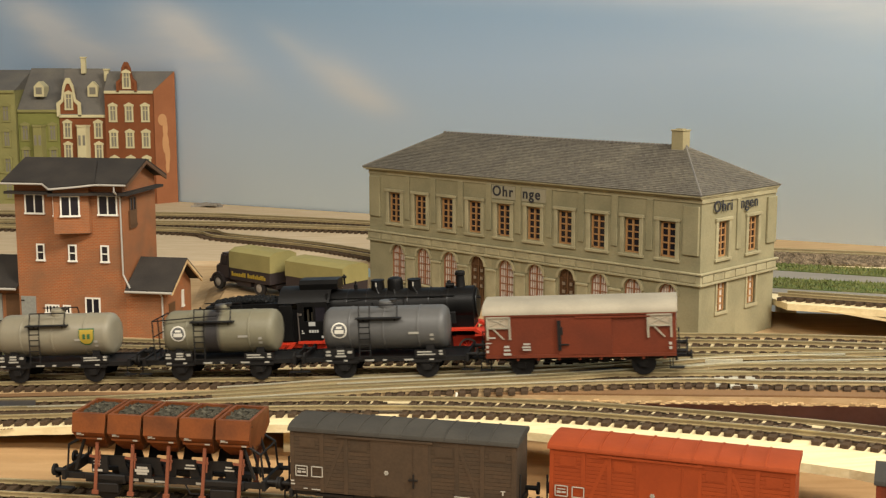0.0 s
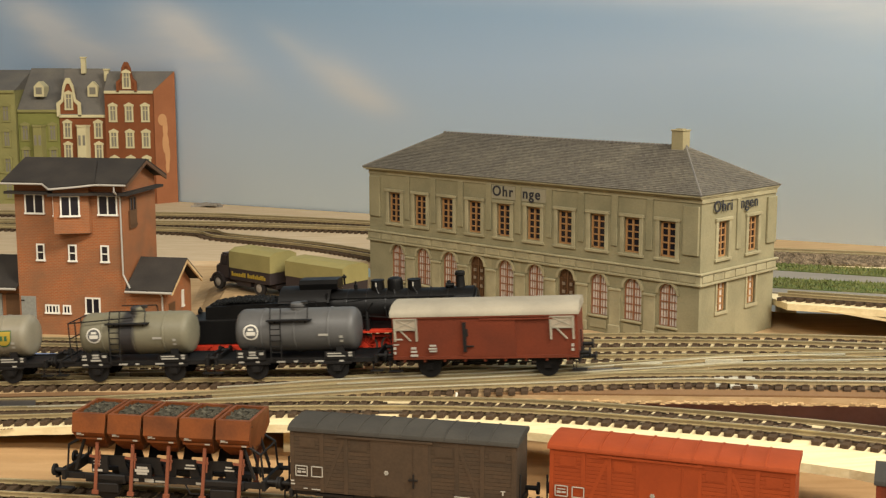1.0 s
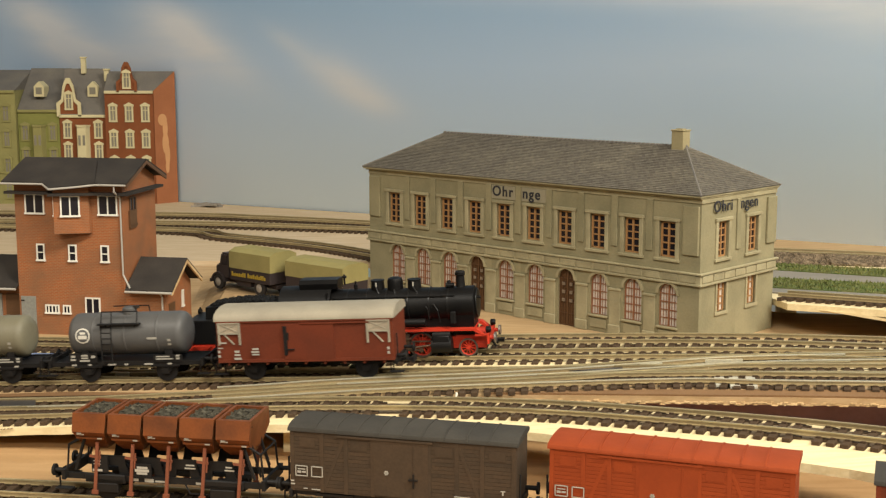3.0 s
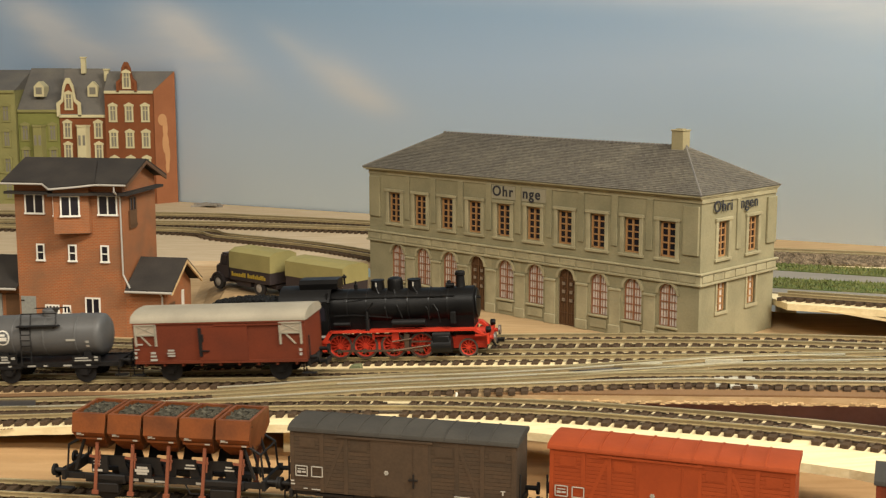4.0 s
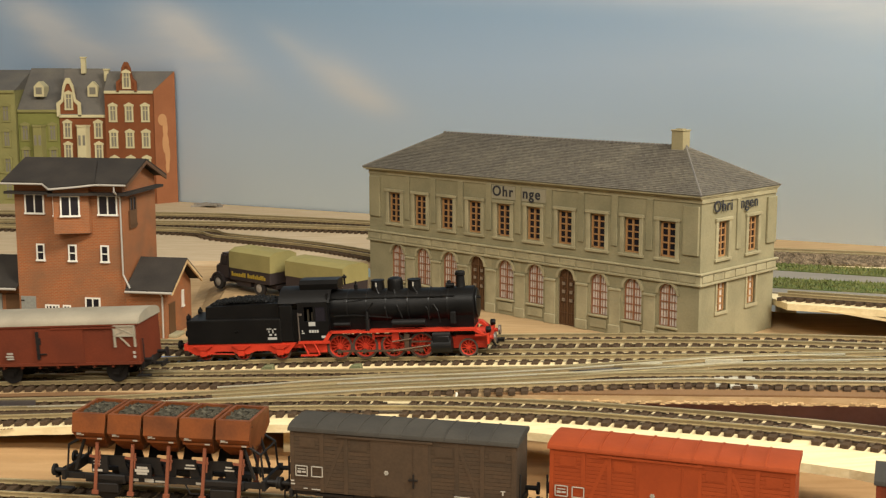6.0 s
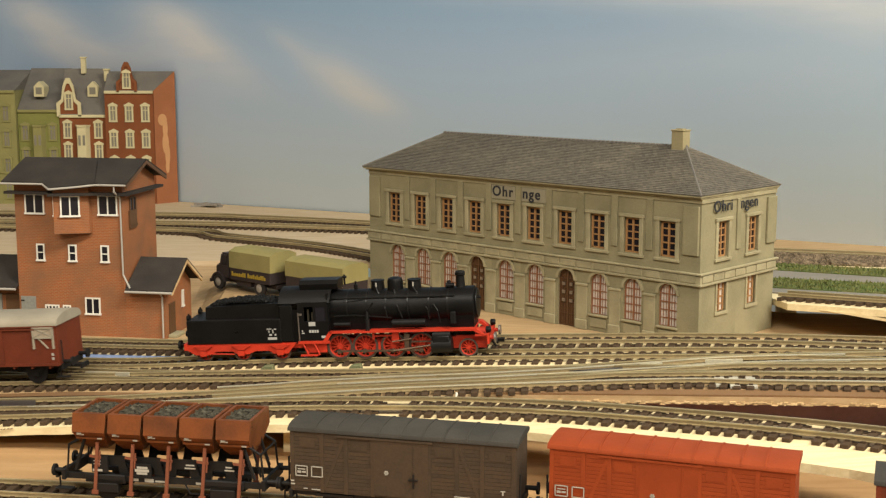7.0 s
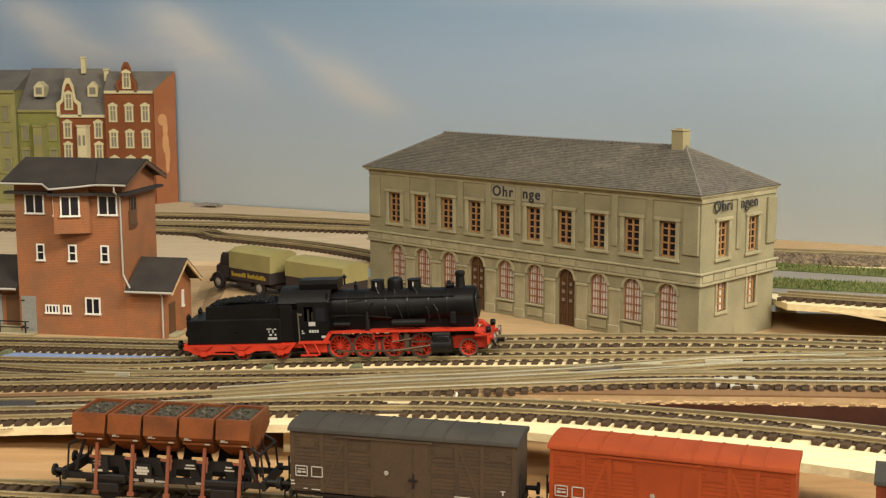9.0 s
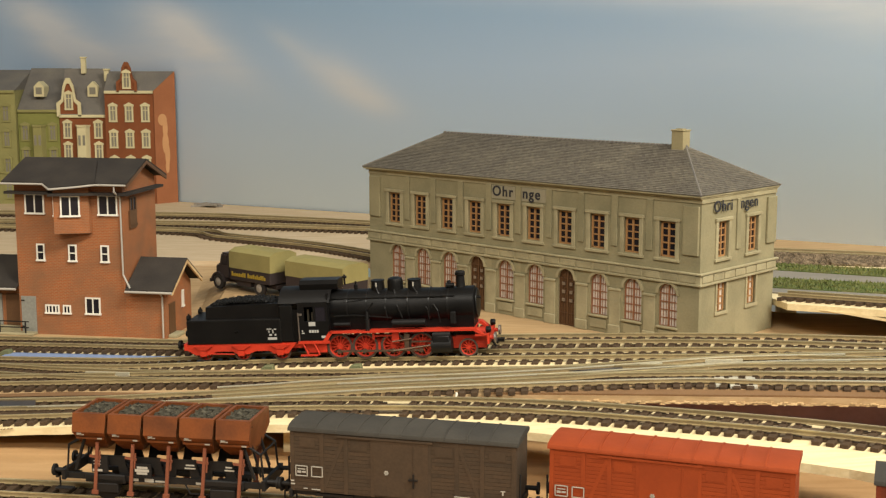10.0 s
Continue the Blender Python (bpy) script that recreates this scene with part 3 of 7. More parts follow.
    lay("grass_strip", [(0.14, 0.34), (0.2742, 0.2302), (0.3477, 0.1652), (0.62, -0.06), (0.62, 0.04), (0.37, 0.2302), (0.2899, 0.292), (0.16, 0.40)], 0.0008, 0.0016, "grass", "green and straw coloured grass strip", "grass")
    bm = bmesh.new()
    rng = random.Random(8)
    for _ in range(7000):
        x = 0.20 + rng.random() * 0.21
        if rng.random() < 0.5:
            y0, y1 = 0.0831 - (x - 0.2368) * 0.62, 0.1558 - (x - 0.2553) * 0.60
        else:
            y0, y1 = 0.2302 - (x - 0.2742) * 0.88, 0.292 - (x - 0.2899) * 0.77
        y = rng.uniform(y0, y1)
        h, a, w = rng.uniform(0.0006, 0.0024), rng.uniform(0, 6.3), 0.0007
        bm.faces.new([bm.verts.new((x - w * math.cos(a), y - w * math.sin(a), 0.0014)), bm.verts.new((x + w * math.cos(a), y + w * math.sin(a), 0.0014)), bm.verts.new((x + rng.uniform(-1, 1) * 0.0009, y + rng.uniform(-1, 1) * 0.0009, 0.0016 + h))])
    tagged(part("grass_tufts", bm, M["grass"], at=tilt), "short green flocked grass tufts", "grass", kind="stuff")
    bm = bmesh.new()
    prism(bm, [(0.15, 1.195), (0.2963, 1.1473), (0.3899, 1.1181), (0.62, 1.02), (0.62, 1.10), (0.3987, 1.152), (0.3022, 1.178), (0.15, 1.23)], -0.016, -0.0085, "z")
    tagged(part("gravel_bank", bm, M["gravel"]), "brown gravel bank under the rear track", "embankment", kind="structure")
    bm = bmesh.new()
    for _ in range(4200):
        x = rng.uniform(0.24, 0.45)
        k = rng.random()
        y = 1.1473 - (x - 0.2963) * 0.312 - (1 - k) * 0.022 + 0.002
        s = rng.uniform(0.0007, 0.0016)
        box(bm, -s, s, -s, s, -s * 0.7, s * 0.7, m=pose(x, y, -0.0135 + k * 0.0085 + (0.004 if x > 0.34 else 0.0) * (1 - k), rng.uniform(0, 90), rng.uniform(0, 90), rng.uniform(0, 90)))
    tagged(part("ballast", bm, M["gravel"]), "loose brown ballast stones on the bank", "ballast", kind="stuff")
    slab("shelf_board", [(0.02, 1.39), (0.12, 1.24), (0.3022, 1.173), (0.3987, 1.146), (0.7, 1.05), (0.7, 1.06), (0.42, 1.186), (0.314, 1.2385)], -0.013, GZ, M["plywood"], "pale pinkish board along the backdrop foot", "board")
    # timber posts and the dark cloth below the boards
    bm = bmesh.new()
    box(bm, 0.10, 0.62, 0.660, 0.665, -0.030, -0.0080)
    tagged(part("purple_cloth", bm, M["purple_cloth"]), "dark purple board hanging under the main board", "cloth", kind="structure")
    for x in (-0.1, 0.06, 0.18, 0.33):
        bm = bmesh.new()
        box(bm, x - 0.006, x + 0.006, 0.76, 0.772, -0.03, -0.0140)
        tagged(part("timber_block", bm, M["pale_wood"]), "pale timber block under the board", "timber", kind="structure")
    for d in (0.20, 0.28, 0.42):
        x, y, a = L5.at(d)
        bm = bmesh.new()
        box(bm, x - 0.006, x + 0.006, y - 0.006, y + 0.006, -0.03, x * SLOPE - 0.0087)
        tagged(part("timber_block", bm, M["pale_wood"]), "pale timber block under the track strip", "timber", kind="structure")
    for x in (0.19, 0.34):
        bm = bmesh.new()
        box(bm, x + 0.05, x + 0.062, 0.90, 0.912, -1.0, 0.0005)
        tagged(part("timber_block", bm, M["pale_wood"]), "pale timber post under the raised board", "timber", kind="structure")
    bm = bmesh.new()
    for sx in (-0.85, 0.85):
        for y in (0.3, 1.05):
            box(bm, sx - 0.02, sx + 0.02, y - 0.02, y + 0.02, -1.0, -0.042 if y < 0.8 else -0.0140)
    tagged(part("table_legs", bm, M["pale_wood"]), "plain timber legs of the layout", "table leg", kind="structure")


M["pencil"] = paint("pencil", (0.30, 0.20, 0.11), 0.9)
backdrop()
room()
boards()
graded(railway(L1, "weathered track before the station with dark sleepers", z=0.002))
graded(railway(L2, "weathered track on which the steam engine stands"))
graded(railway(L3, "weathered track on which the goods train runs", a=0.25))
graded(railway(L4, "weathered front track with bright worn rails", bright=(-1,)))
graded(railway(L5, "curved front track on a pale wooden strip", joints=(-0.0266, 0.1651)))
graded(railway(L6, "weathered track merging from a turnout", sleepers=True, b=0.97, z=0.00005))
graded(railway(L7, "weathered connecting track of a turnout", sleepers=False, bright=(-1,), z=0.00015))
graded(railway(L15, "worn closure rails of a turnout", sleepers=False, z=0.0002, bright=(1,)))
railway(L8, "lower track with parked goods wagons", z=-0.0245)
railway(L9, "far track along the backdrop", far=True)
railway(L10, "far track along the backdrop", far=True)
railway(L11, "far track curving behind the yard", far=True)
railway(L12, "track on the raised board behind the station", far=True, a=0.36).matrix_basis = pose(0, 0.83, 0.012, -4.574, 0, 0) @ pose(0, 0, 0.0048)
railway(L13, "track on the gravel bank", z=-0.0035, far=True)


# ---------- station ----------
ST_L, ST_D = 0.2905, 0.0882
ST = pose(0.1551 * BIG, 0.7656 * BIG, YZ, 0, 0, -43.58) @ Matrix.Scale(BIG, 4)
WALL_T = 0.003


def arch_outline(c, w, z0, zs, n=10):
    """Opening: feet at z0, springing at zs, half-round head."""
    pts = [(c - w / 2, z0), (c - w / 2, zs)]
    for i in range(1, n):
        a = math.pi - math.pi * i / n
        pts.append((c + w / 2 * math.cos(a), zs + w / 2 * math.sin(a)))
    return pts + [(c + w / 2, zs), (c + w / 2, z0)]


def station():
    # heights over the ground
    belt, belt2, top = 0.0395, 0.047, 0.0932
    st = thing("station_building", ST, "olive grey plaster station with hipped slate roof", "station")
    ups = [-0.2632 + i * 0.02662 for i in range(10)]
    arcs = [-0.2600 + i * 0.02640 for i in range(10)]
    # front wall, upper floor: bays with a window hole each
    wz0, wz1, ww = 0.0545, 0.0765, 0.0118
    cuts = [-ST_L] + [(a + b) / 2 for a, b in zip(ups, ups[1:])] + [0.0]
    bm = bmesh.new()
    for c, a, b in zip(ups, cuts, cuts[1:]):
        box(bm, a, c - ww / 2, 0, WALL_T, belt2, top)
        box(bm, c + ww / 2, b, 0, WALL_T, belt2, top)
        box(bm, c - ww / 2, c + ww / 2, 0, WALL_T, belt2, wz0)
        box(bm, c - ww / 2, c + ww / 2, 0, WALL_T, wz1, top)
    part("upper_wall", bm, M["stucco"], st)
    # ground floor with arches down to sills or thresholds
    aw, zs, sill = 0.0135, 0.0315, 0.0112
    cuts = [-ST_L] + [(a + b) / 2 for a, b in zip(arcs, arcs[1:])] + [0.0]
    for i, (c, a, b) in enumerate(zip(arcs, cuts, cuts[1:])):
        z0 = 0.0004 if i in (3, 6) else sill
        bm = bmesh.new()
        prism(bm, [(a, 0), (a, belt), (b, belt), (b, 0), (c + aw / 2, 0)] + arch_outline(c, aw, z0, zs)[::-1] + [(c - aw / 2, 0)], 0, WALL_T, "y")
        if z0 > 0.001:
            box(bm, c - aw / 2, c + aw / 2, 0.0002, WALL_T, 0, z0)
        part("wall_bay", bm, M["stucco"], st)
    # side wall with four openings, rear and far walls
    sides = [0.0245, 0.0600]
    cy = [0.0, 0.0425, ST_D]
    for c, a, b in zip(sides, cy, cy[1:]):
        for z0, z1, h0, h1, w in ((belt2, top, wz0, wz1, ww), (0, belt, 0.0205, 0.0385, 0.0105)):
            bm = bmesh.new()
            box(bm, -WALL_T, 0, a if a else WALL_T, c - w / 2, z0, z1)
            box(bm, -WALL_T, 0, c + w / 2, b, z0, z1)
            box(bm, -WALL_T, 0, c - w / 2, c + w / 2, z0, h0)
            if z1 > h1:
                box(bm, -WALL_T, 0, c - w / 2, c + w / 2, h1, z1)
            part("side_wall", bm, M["stucco"], st)
    boxes("side_band", M["stucco"], st, [(-WALL_T, 0, WALL_T, ST_D, belt, belt2)])
    boxes("rear_wall", M["stucco"], st, [(-ST_L, -WALL_T, ST_D - WALL_T, ST_D, 0, top), (-ST_L, -ST_L + WALL_T, WALL_T, ST_D - WALL_T, 0, top)])
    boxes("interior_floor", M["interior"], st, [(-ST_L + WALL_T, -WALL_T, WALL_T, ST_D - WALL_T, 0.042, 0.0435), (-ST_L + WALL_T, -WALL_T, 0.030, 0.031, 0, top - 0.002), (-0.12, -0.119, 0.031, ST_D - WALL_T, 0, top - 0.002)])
    # belt course: band, two mouldings and square blocks
    boxes("belt_course", M["stone_trim"], st, [(-ST_L - 0.0012, 0.0012, -0.0012, WALL_T, belt, belt2 - 0.0004), (0.0004, 0.0012, WALL_T, ST_D + 0.0012, belt, belt2 - 0.0004),
                                               (-ST_L - 0.0024, 0.0024, -0.0024, 0, belt2 - 0.0012, belt2), (0, 0.0024, 0, ST_D + 0.0024, belt2 - 0.0012, belt2),
                                               (-ST_L - 0.002, 0.002, -0.002, 0, belt - 0.0006, belt + 0.0008), (0, 0.002, 0, ST_D + 0.002, belt - 0.0006, belt + 0.0008)], bev=0.0002)
    bm = bmesh.new()
    box(bm, -0.0056, 0.0056, -0.0018, -0.001, belt + 0.0013, belt2 - 0.0018, bev=0.0002)
    blk = part("belt_block", bm, M["stone_trim"], st, at=pose(-0.0072, 0, 0))
    for i in range(1, 22):
        again(blk, pose(-0.0072 - i * 0.01315, 0, 0))
    for i in range(7):
        again(blk, pose(0, 0.0065 + i * 0.0126, 0, 0, 0, 90))
    # pilasters on the upper floor
    bm = bmesh.new()
    box(bm, -0.0024, 0.0024, -0.0011, 0.0, 0.0575, 0.0895, bev=0.0003)
    pil = part("pilaster", bm, M["stucco"], st, at=pose((ups[0] + ups[1]) / 2, 0, 0))
    for a, b in list(zip(ups, ups[1:]))[1:]:
        again(pil, pose((a + b) / 2, 0, 0))
    for y in (0.0422,):
        again(pil, pose(0, y, 0, 0, 0, 90))
    bm = bmesh.new()
    box(bm, -0.0056, 0.0056, -0.0016, 0.0, 0.0575, 0.0875, bev=0.0003)
    cor = part("corner_pilaster", bm, M["stucco"], st, at=pose(-0.0066, 0, 0))
    again(cor, pose(-ST_L + 0.0066, 0, 0))
    again(cor, pose(0, ST_D - 0.0062, 0, 0, 0, 90))
    boxes("frieze", M["stone_trim"], st, [(-ST_L, 0.0008, -0.0008, 0, 0.0895, top), (0, 0.0008, 0, ST_D, 0.0895, top)])
    # pilasters and bases between the arches
    bm = bmesh.new()
    box(bm, -0.0042, 0.0042, -0.0010, 0.0, 0.005, 0.0295, bev=0.0002)
    box(bm, -0.0046, 0.0046, -0.0018, 0.0, 0.0, 0.0065, bev=0.0004)
    box(bm, -0.0047, 0.0047, -0.0018, 0.0, 0.0288, 0.0304, bev=0.0003)
    pier = part("pier", bm, M["stone_trim"], st, at=pose((arcs[0] + arcs[1]) / 2, 0, 0))
    for a, b in list(zip(arcs, arcs[1:]))[1:]:
        again(pier, pose((a + b) / 2, 0, 0))
    # mouldings round the arches
    bm = bmesh.new()
    inner = [(x, z) for x, z in arch_outline(0, aw, zs, zs)][1:-1]
    outer = [(x * 1.27, zs + (z - zs) * 1.27) for x, z in inner]
    prism(bm, outer + inner[::-1], -0.0013, 0.0, "y")
    arch = part("arch_moulding", bm, M["stone_trim"], st, at=pose(arcs[0], 0, 0))
    for c in arcs[1:]:
        again(arch, pose(c, 0, 0))
    # upper windows
    def upper_window(m):
        w = boxes("window", M["stone_trim"], st, [(-ww / 2 - 0.0028, -ww / 2, -0.0011, 0.001, wz0 - 0.0012, wz1 + 0.0008), (ww / 2, ww / 2 + 0.0028, -0.0011, 0.001, wz0 - 0.0012, wz1 + 0.0008),
                                                   (-ww / 2 - 0.0036, ww / 2 + 0.0036, -0.0017, 0.001, wz1 + 0.0006, wz1 + 0.0026), (-ww / 2 - 0.0034, ww / 2 + 0.0034, -0.0015, 0.001, wz0 - 0.0024, wz0 - 0.0006)], bev=0.0002, at=m)
        bars = [(-ww / 2 + 0.0002, -ww / 2 + 0.0014, 0.0012, 0.002, wz0, wz1), (ww / 2 - 0.0014, ww / 2 - 0.0002, 0.0012, 0.002, wz0, wz1), (-0.0006, 0.0006, 0.001, 0.002, wz0, wz1),
                (-ww / 2, ww / 2, 0.0012, 0.002, wz1 - 0.001, wz1), (-ww / 2, ww / 2, 0.0012, 0.002, wz0, wz0 + 0.001)]
        bars += [(-ww / 2, ww / 2, 0.0013, 0.0019, wz0 + (wz1 - wz0) * k / 5 - 0.0004, wz0 + (wz1 - wz0) * k / 5 + 0.0004) for k in range(1, 5)]
        boxes("window_frame", M["tan_frame"], w, bars)
        boxes("pane", M["glass_dark"], w, [(-ww / 2, ww / 2, 0.0021, 0.0024, wz0, wz1)], "dark clear pane")
        return w
    w0 = upper_window(pose(ups[0], 0, 0))
    def copy_part(ob, m):
        c = copy_thing(ob, m)
        c.parent = st
        return c
    for c in ups[1:]:
        copy_part(w0, pose(c, 0, 0))
    for c in sides:
        copy_part(w0, pose(0, c, 0, 0, 0, 90))
    # low side windows
    a0, a1, lw = 0.0205, 0.0385, 0.0105
    w1 = boxes("window", M["stone_trim"], st, [(-lw / 2 - 0.0018, -lw / 2, -0.0008, 0.001, a0 - 0.001, a1), (lw / 2, lw / 2 + 0.0018, -0.0008, 0.001, a0 - 0.001, a1), (-lw / 2 - 0.0024, lw / 2 + 0.0024, -0.0011, 0.001, a0 - 0.002, a0)], at=pose(0, sides[0], 0, 0, 0, 90))
    boxes("window_frame", M["tan_frame"], w1, [(-lw / 2, -lw / 2 + 0.0011, 0.0012, 0.002, a0, a1), (lw / 2 - 0.0011, lw / 2, 0.0012, 0.002, a0, a1), (-0.0005, 0.0005, 0.0012, 0.002, a0, a1)] + [(-lw / 2, lw / 2, 0.0013, 0.0019, a0 + 0.018 * k / 4 - 0.0004, a0 + 0.018 * k / 4 + 0.0004) for k in range(5)])
    boxes("curtain", M["curtain"], w1, [(-lw / 2, lw / 2, 0.0021, 0.0026, a0, a1)], "pale curtain behind the panes")
    copy_part(w1, pose(0, sides[1], 0, 0, 0, 90))
    # arched windows and doors
    def arched(kind, m):
        z0 = 0.0004 if kind == "door" else sill
        wood = M["dark_door"] if kind == "door" else M["window_bar"]
        bm = bmesh.new()
        inner = [(x * 0.90, zs + (z - zs) * 0.90 if z >= zs else z) for x, z in arch_outline(0, aw, z0, zs)]
        prism(bm, arch_outline(0, aw, z0, zs) + inner[::-1], 0.0012, 0.0021, "y")
        box(bm, -0.0005, 0.0005, 0.0012, 0.0021, z0, zs + aw * 0.45)
        for k in range(5):
            z = z0 + (zs - z0) * k / 4
            box(bm, -aw * 0.45, aw * 0.45, 0.0014, 0.002, z - 0.00025, z + 0.00025)
        for f in (-0.30, -0.15, 0.15, 0.30):
            box(bm, f * aw - 0.00013, f * aw + 0.00013, 0.0015, 0.0019, z0, zs + aw * 0.3)
        w = part("arched_window" if kind != "door" else "arched_door", bm, wood, st, at=m)
        bm = bmesh.new()
        prism(bm, [(x * 0.98, z) for x, z in arch_outline(0, aw, z0, zs)], 0.0022, 0.0026, "y")
        if kind == "door":
            part("door_leaf", bm, M["dark_door"], w, "dark brown panelled door leaf")
            bm = bmesh.new()
            for s in (-1, 1):
                for k in range(3):
                    z = 0.016 + k * 0.0055
                    box(bm, s * 0.0031 - 0.0011, s * 0.0031 + 0.0011, 0.0006, 0.0014, z, z + 0.0020)
            part("door_pane", bm, M["door_glass"], w, "small pale glazed panels")
        else:
            part("curtain", bm, M["curtain"], w, "pale curtain behind the bars")
            boxes("window_sill", M["stone_trim"], w, [(-aw / 2 - 0.001, aw / 2 + 0.001, -0.0016, 0.0012, z0 - 0.0014, z0)], bev=0.0003)
            boxes("apron_panel", M["stone_trim"], w, [(-aw / 2 + 0.0004, aw / 2 - 0.0004, -0.0007, 0, 0.0028, 0.0085)], bev=0.0002)
        return w
    aw0 = arched("window", pose(arcs[0], 0, 0))
    ad0 = arched("door", pose(arcs[3], 0, 0))
    for i, c in enumerate(arcs):
        if i not in (0, 3):
            copy_part(ad0 if i == 6 else aw0, pose(c, 0, 0))
    # eaves and hipped roof
    o = 0.0042
    boxes("eave_cornice", M["stone_trim"], st, [(-ST_L - 0.0026, 0.0018, -o, ST_D + 0.0012, top, top + 0.0012), (-ST_L - 0.0016, 0.0012, -o * 0.6, ST_D + 0.0008, top - 0.001, top)], bev=0.0002)
    e, zr = o + 0.0004, 0.1192
    x0, x1, y0, y1, ym = -ST_L - 0.0030, 0.0022, -e, ST_D + 0.0016, ST_D / 2
    ra, rb = -ST_L + 0.037, -0.041
    bm = bmesh.new()
    za = top + 0.0013
    vs = [bm.verts.new(p) for p in ((x0, y0, za), (x1, y0, za), (x1, y1, za), (x0, y1, za), (ra, ym, zr), (rb, ym, zr))]
    for q in ((0, 1, 5, 4), (1, 2, 5), (2, 3, 4, 5), (3, 0, 4), (3, 2, 1, 0)):
        bm.faces.new([vs[i] for i in q])
    bmesh.ops.recalc_face_normals(bm, faces=bm.faces)
    roof = part("roof", bm, M["slate"], st)
    # courses of slates, row on row, lapped
    nrow = 28
    bm = bmesh.new()
    rng = random.Random(3)
    def slope(p, q, r, s, out):
        """Slates on the face with eaves p-q and ridge s-r."""
        p, q, r, s = map(Vector, (p, q, r, s))
        nrm = (q - p).cross(s - p).normalized()
        nrm = nrm if nrm.z > 0 else -nrm
        for k in range(nrow):
            f0, f1 = k / nrow, min(1.0, (k + 1.12) / nrow)
            a0, b0 = p.lerp(s, f0), q.lerp(r, f0)
            a1, b1 = p.lerp(s, f1), q.lerp(r, f1)
            w = (b0 - a0).length
            cnt = max(1, int(w / 0.0024))
            for i in range(cnt):
                t0, t1 = i / cnt + 0.03 / cnt, (i + 1) / cnt - 0.03 / cnt
                lift = 0.00035 + rng.uniform(0, 0.0002)
                c0, c1 = a0.lerp(b0, t0) + nrm * lift, a0.lerp(b0, t1) + nrm * lift
                c2, c3 = a1.lerp(b1, t1) + nrm * 0.0001, a1.lerp(b1, t0) + nrm * 0.0001
                v = [bm.verts.new(c) for c in (c0, c1, c2, c3)]
                u = [bm.verts.new(c - nrm * 0.0003) for c in (c0, c1)]
                bm.faces.new(v)
                bm.faces.new((u[0], u[1], v[1], v[0]))
    slope((x0, y0, za), (x1, y0, za), (rb, ym, zr), (ra, ym, zr), 1)
    slope((x1, y0, za), (x1, y1, za), (rb, ym, zr), (rb, ym, zr), 1)
    tagged(part("slate_covering", bm, M["slate_piece"], roof), kind="stuff")
    bm = bmesh.new()
    for p, q in (((ra, ym, zr), (rb, ym, zr)), ((x1, y0, za), (rb, ym, zr)), ((x1, y1, za), (rb, ym, zr)), ((x0, y0, za), (ra, ym, zr)), ((x0, y1, za), (ra, ym, zr))):
        rod(bm, p, q, 0.0007, 6)
    p, q = Vector((ra, ym, zr)), Vector((rb, ym, zr))
    for i in range(60):
        c = p.lerp(q, i / 59)
        rod(bm, c - Vector((0.0014, 0, -0.0003)), c + Vector((0.0010, 0, 0.0003)), 0.0010, 6)
    part("ridge_tiles", bm, M["slate"], roof)
    bm = bmesh.new()
    box(bm, rb - 0.0085, rb + 0.0005, ym - 0.004, ym + 0.004, zr - 0.008, zr + 0.0100, bev=0.0003)
    box(bm, rb - 0.009, rb + 0.001, ym - 0.0045, ym + 0.0045, zr + 0.0100, zr + 0.0110, bev=0.0003)
    box(bm, rb - 0.0065, rb - 0.0015, ym - 0.002, ym + 0.002, zr + 0.0110, zr + 0.0116)
    part("chimney", bm, M["chimney_stone"], st, "pale square chimney")
    # name boards
    bm = bmesh.new()
    box(bm, ups[4] - 0.0105, ups[4] + 0.0105, -0.0006, 0.0, 0.0802, 0.0892)
    box(bm, ups[5] - 0.0105, ups[5] + 0.0105, -0.0006, 0.0, 0.0802, 0.0892)
    part("name_board", bm, M["name_board"], st, "pale name board with black letters")
    up = lambda x, z: pose(x, -0.0009, z, 90, 0, 0)
    lettering("Ohr", 0.0098, M["letter"], st, up(ups[4] - 0.0098, 0.0822))
    lettering("nge", 0.0098, M["letter"], st, up(ups[5] - 0.0095, 0.0822))
    side = lambda y, z: pose(0.0012, y, z, 90, 0, 90)
    lettering("Ohri", 0.0098, M["letter"], st, side(0.0118, 0.0832))
    lettering("ngen", 0.0098, M["letter"], st, side(0.0425, 0.0832))


M["slate_piece"] = paint("slate_piece", (0.105, 0.092, 0.072), 0.8, 0, 0.2, 40, 500, 0.3, (0.155, 0.135, 0.10), 0.7, spec=0.25, island=0.2)
M["chimney_stone"] = paint("chimney_stone", (0.30, 0.255, 0.14), 0.8, 0, 0.12)
M["name_board"] = paint("name_board", (0.30, 0.27, 0.185), 0.8, 0, 0.12)
M["door_glass"] = paint("door_glass", (0.22, 0.17, 0.12), 0.3, 0, 0.2)
M["window_bar"] = paint("window_bar", (0.27, 0.115, 0.055), 0.6, 0, 0.15)
M["letter"] = paint("letter", (0.03, 0.03, 0.035), 0.6, 0, 0.1)
station()


